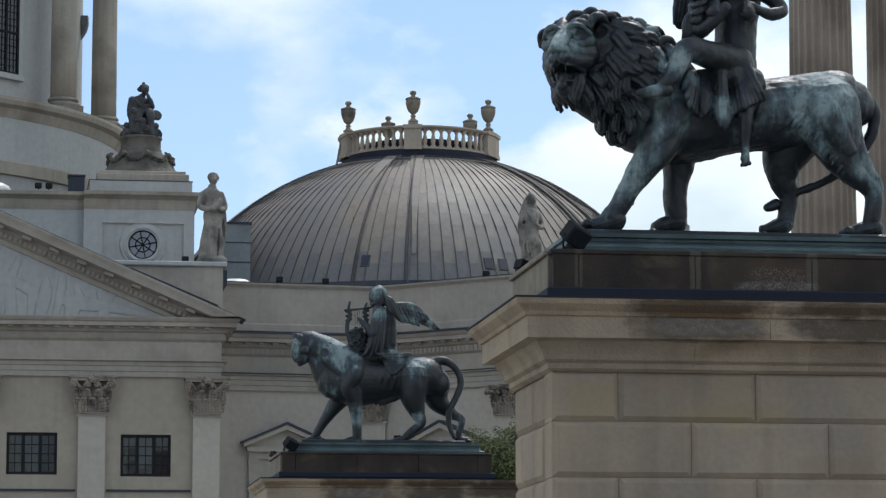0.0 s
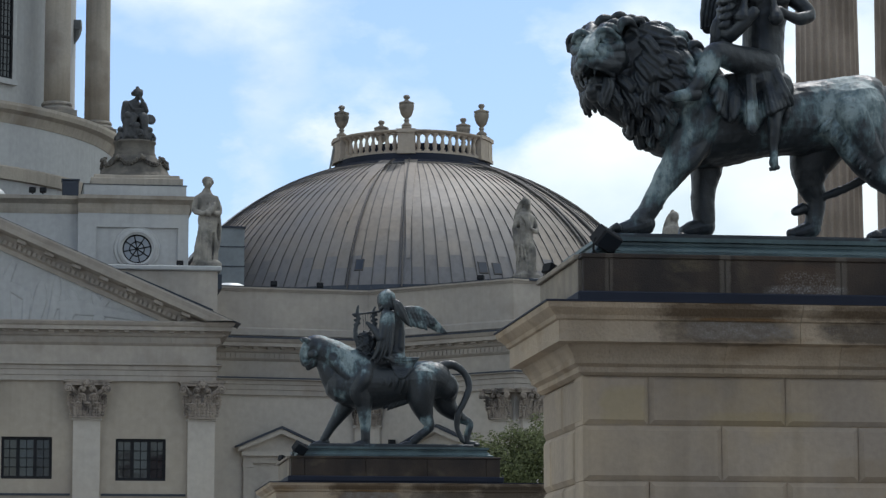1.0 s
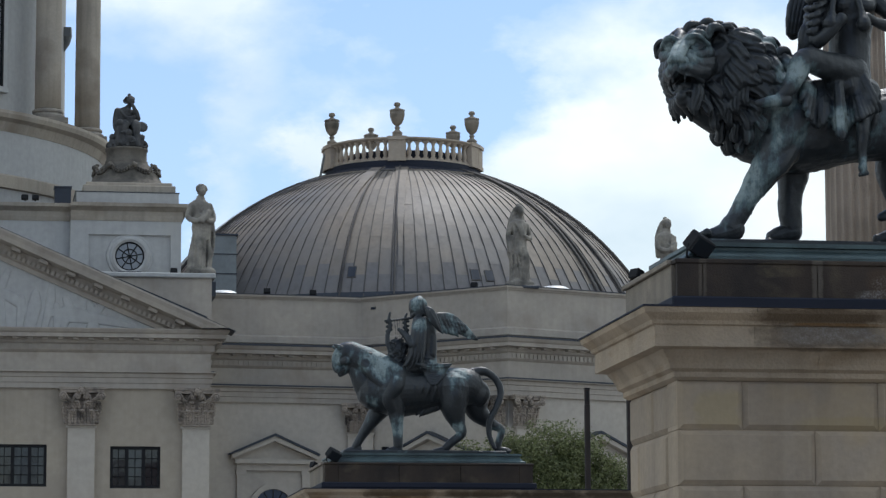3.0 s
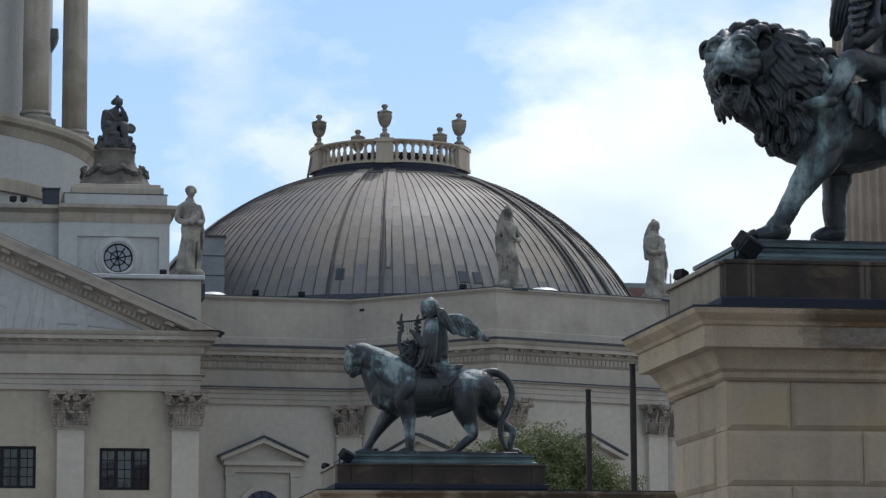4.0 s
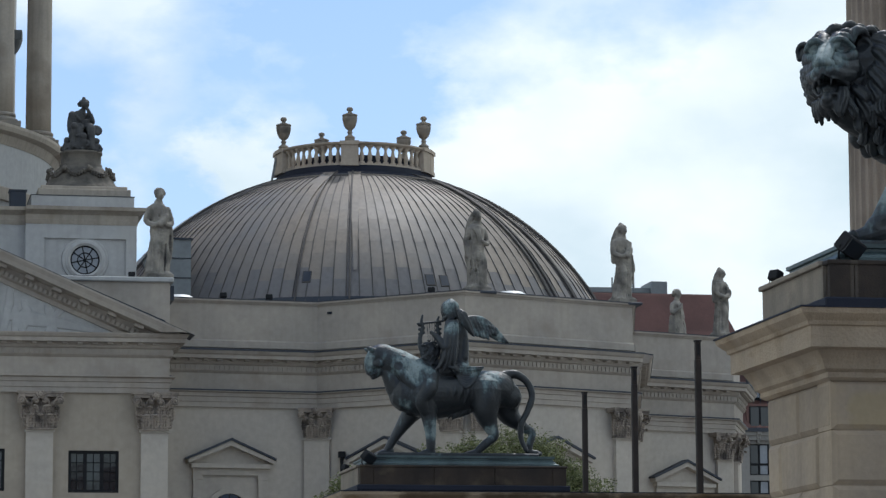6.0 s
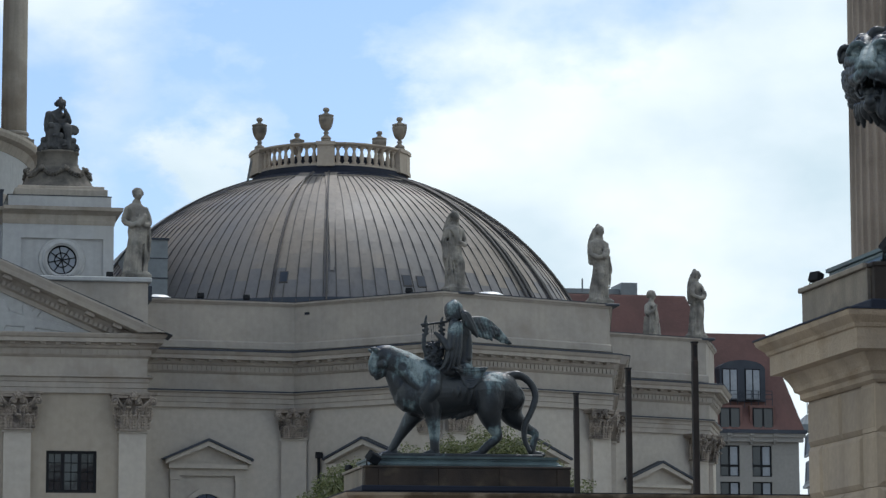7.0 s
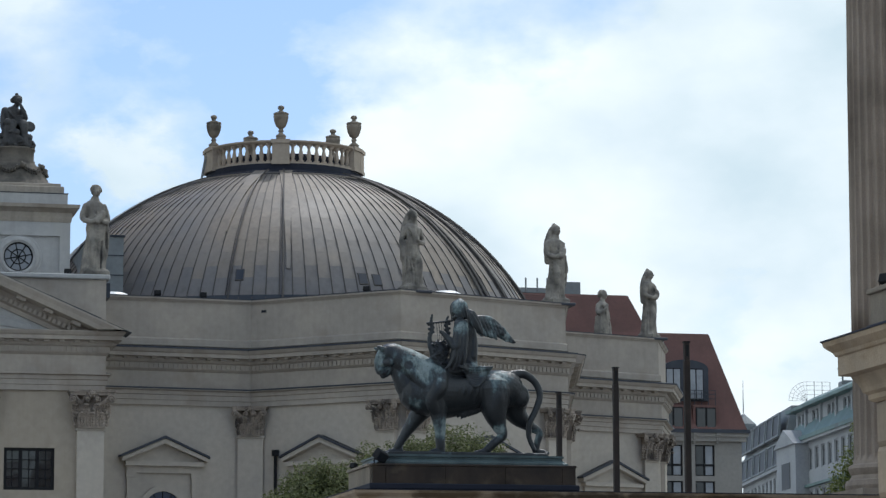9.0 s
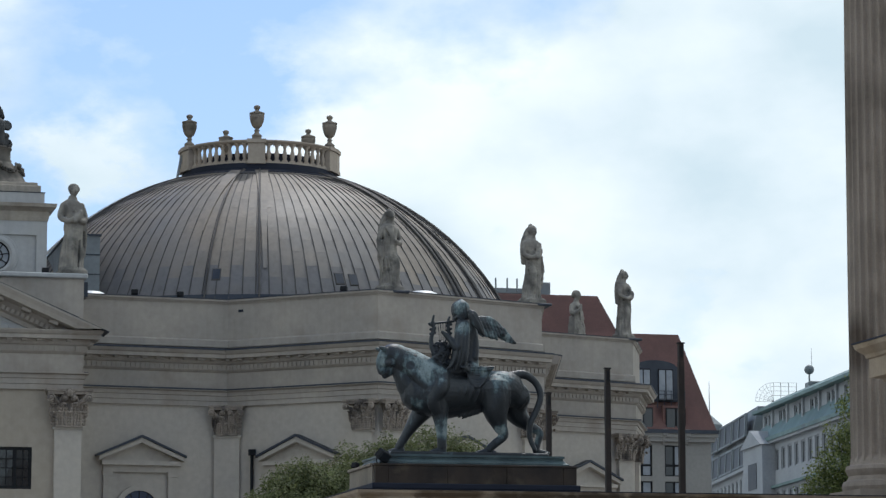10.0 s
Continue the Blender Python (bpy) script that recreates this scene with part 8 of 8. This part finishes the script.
h2 = far_house("far_house", "pale house with green copper eaves and a low gable", 0, 46.0, 0, 19.9, 23.3, GREEN_ROOF, 1.7)
h2.matrix_basis = pose(76.4, 226.0, 0, 0, 0, -97.6)
bm = bmesh.new()
for z0, z1, o in ((19.85, 20.15, -0.5), (16.2, 16.4, -0.35)):
    box(bm, -0.4, 46.2, o, o + 0.6, z0, z1)
part("copper_eave", bm, GREEN_ROOF, h2, "verdigris copper eaves")
bm = bmesh.new()
g = [(0.0, 19.6), (7.4, 19.6), (3.7, 20.9)]
f0 = [bm.verts.new((x, -1.2, z)) for x, z in g]
f1 = [bm.verts.new((x, 0.2, z)) for x, z in g]
bm.faces.new(f0)
for k in range(3):
    bm.faces.new((f0[k], f0[(k + 1) % 3], f1[(k + 1) % 3], f1[k]))
box(bm, 0.2, 7.2, -1.0, 0.2, 12.0, 19.6)
bay = part("gable_bay", bm, FAR_WALL, h2)
for z in (13.0, 16.3):
    part("window", boxes((2.2, 5.2, -1.04, -1.01, z, z + 2.0)), LEAD, bay)
wins = [(x0 + o, x0 + o + 1.1, 20.45, 22.2) for x0 in [1.2 + 5.2 * k for k in range(9)] for o in (0.0, 1.5)]
storey = holed_wall("setback_storey", 0.6, 45.0, 0.55, 20.1, 22.5, wins, FAR_WALL, h2, 0.4)
for a, b, za, zb in wins:
    w_ = part("window", boxes((a, b, 0.72, 0.78, za, zb)), GLASS, storey)
    part("window_frame", boxes((a, b, 0.66, 0.71, za, za + 0.08), (a, b, 0.66, 0.71, zb - 0.08, zb), (a, a + 0.08, 0.66, 0.71, za, zb), (b - 0.08, b, 0.66, 0.71, za, zb), ((a + b) / 2 - 0.04, (a + b) / 2 + 0.04, 0.66, 0.71, za, zb)), FAR_WALL, w_)
for k in range(9):
    part("pier", boxes((4.35 + 5.2 * k, 4.75 + 5.2 * k, 0.35, 0.6, 20.1, 22.5), w=0.03), FAR_WALL, storey)
bm = bmesh.new()
sec = [(-0.15, 22.45), (-0.15, 22.7), (0.5, 22.95), (2.0, 23.75), (4.0, 24.0), (4.0, 22.45)]
lo, hi = [bm.verts.new((-0.2, y, z)) for y, z in sec], [bm.verts.new((46.0, y, z)) for y, z in sec]
for k in range(len(sec)):
    bm.faces.new((lo[k], lo[(k + 1) % len(sec)], hi[(k + 1) % len(sec)], hi[k]))
bm.faces.new(lo)
bm.faces.new(hi[::-1])
part("upper_roof", bm, GREEN_ROOF, h2, "verdigris sheet roof with a swept eave")
part("penthouse", boxes((10.0, 30.0, 3.4, 8.0, 23.2, 24.35), (8.2, 10.0, 2.2, 5.0, 23.0, 24.2), w=0.05), FAR_ROOF, h2)
ant = thing("antenna_ball", "round grey radome on a roof mast", "antenna", (76.78, 214.7, 23.84))
bm = bmesh.new()
tube(bm, (0, 0, 0, 0.08), (0, 0, 0.9, 0.06), sides=8, steps=1)
part("mast", bm, FAR_ROOF, ant)
bm = bmesh.new()
ball(bm, (0, 0, 1.1), 0.38)
part("radome", bm, FAR_ROOF, ant, smooth=True)
bm = bmesh.new()
tube(bm, (0.2, 0, 1.3, 0.02), (0.2, 0, 2.8, 0.012), sides=5, steps=1)
part("rod", bm, FAR_ROOF, ant)
cage = thing("roof_cage", "curved wire cage over a roof ladder", "railing", (76.59, 222.0, 23.46))
bm = bmesh.new()
for r in (1.5, 1.2, 0.85, 0.5):
    tube(bm, *[(-r * math.cos(math.pi / 2 * k / 6), 0, r * math.sin(math.pi / 2 * k / 6) - 0.3, 0.012) for k in range(7)], (1.9, 0, r - 0.3, 0.012), sides=4, steps=1)
for k in range(8):
    a0 = math.pi / 2 * k / 7
    tube(bm, (0, 0, -0.3, 0.012), (-1.5 * math.cos(a0), 0, 1.5 * math.sin(a0) - 0.3, 0.012), sides=4, steps=1)
for x in (0.6, 1.25, 1.9):
    tube(bm, (x, 0, -0.1, 0.025), (x, 0, 1.2, 0.025), sides=4, steps=1)
part("wire_cage", bm, FAR_ROOF, cage)
sp = thing("roof_spire", "thin lightning rod on a small pyramid roof", "mast", (80.27, 248.0, 4.35))
bm = bmesh.new()
lathe(bm, [(1.2, 18.6), (1.15, 19.2), (0.1, 20.1)], 8)
part("cap_roof", bm, FAR_ROOF, sp)
bm = bmesh.new()
tube(bm, (0, 0, 20.2, 0.05), (0, 0, 23.0, 0.02), sides=5, steps=1)
part("rod", bm, FAR_ROOF, sp)

# ---- plain houses that close the square behind ----
# out of view; added for the church windows to reflect
o = part("backdrop_house", boxes((8.5, 60.0, -75.0, -60.0, 0, 17.5)), RED_REFLECT)
tagged(o, "plain red-brown house front across the square", "house", kind="structure")
o = part("backdrop_house", boxes((-60.0, -2.0, -78.0, -62.0, 0, 23.0), (1.5, 4.5, -78.0, -62.0, 0, 21.0)), FAR_WALL)
tagged(o, "plain pale house front across the square", "house", kind="structure")

# ---- pieces: bossed ashlar of the cheek walls, sheets of the dome ----
def boss(lx, lz, depth=0.3):
    """A block of stone with chamfered margins, its face towards -y; corner at the origin."""
    bm = bmesh.new()
    c, g = 0.034, 0.004
    ring = [[bm.verts.new((x, y, z)) for x, z in ((a, a), (lx - a, a), (lx - a, lz - a), (a, lz - a))] for a, y in ((g * 0.5, depth), (g * 0.5, 0.024), (g * 0.5 + c, 0.0))]
    for a, b in zip(ring, ring[1:]):
        for k in range(4):
            bm.faces.new((a[k], a[(k + 1) % 4], b[(k + 1) % 4], b[k]))
    bm.faces.new(ring[-1])
    return finish(bm, "stone_block", SANDSTONE)


BOSS = {}
COURSES = [3.565] + [3.225 - 0.372 * k for k in range(9)]
for w in WALLS:
    for r, top in enumerate(COURSES):
        h = 0.34 if r == 0 else min(0.372, top)
        if h < 0.1:
            continue
        # long face
        xs = [0.0, 0.45 if r % 2 == 0 else 0.95]
        while xs[-1] < 12.0:
            xs.append(xs[-1] + 0.945)
        for xa, xb in zip(xs, xs[1:]):
            key = (round(xb - xa, 3), round(h, 3))
            if key not in BOSS:
                BOSS[key] = boss(*key)
            o = new("stone_block", BOSS[key])
            o.parent = w
            o.location = (xa, random.uniform(-0.003, 0.003), top - h)
        # end face
        ys = [0.02, 0.75, 1.48] if r % 2 == 0 else [0.02, 0.32, 1.18, 1.48]
        for ya, yb in zip(ys, ys[1:]):
            key = (round(yb - ya, 3), round(h, 3))
            if key not in BOSS:
                BOSS[key] = boss(*key)
            o = new("stone_block", BOSS[key])
            o.parent = w
            o.matrix_basis = pose(random.uniform(-0.003, 0.003), yb, top - h, 0, 0, -90)
rest = []
for k in range(SEAMS):
    a = 360.0 * k / SEAMS
    front = (a - 262.0 + 180) % 360 - 180
    for row, me in enumerate(SHEET[k % 2]):
        m = pose(0, 0, random.uniform(-0.0015, 0.0015), 0, 0, a)
        if abs(front) < 52.0 and row < 9:
            o = new("metal_sheet", me)
            o.parent = dome
            o.matrix_basis = m
        else:
            rest.append((me, m))
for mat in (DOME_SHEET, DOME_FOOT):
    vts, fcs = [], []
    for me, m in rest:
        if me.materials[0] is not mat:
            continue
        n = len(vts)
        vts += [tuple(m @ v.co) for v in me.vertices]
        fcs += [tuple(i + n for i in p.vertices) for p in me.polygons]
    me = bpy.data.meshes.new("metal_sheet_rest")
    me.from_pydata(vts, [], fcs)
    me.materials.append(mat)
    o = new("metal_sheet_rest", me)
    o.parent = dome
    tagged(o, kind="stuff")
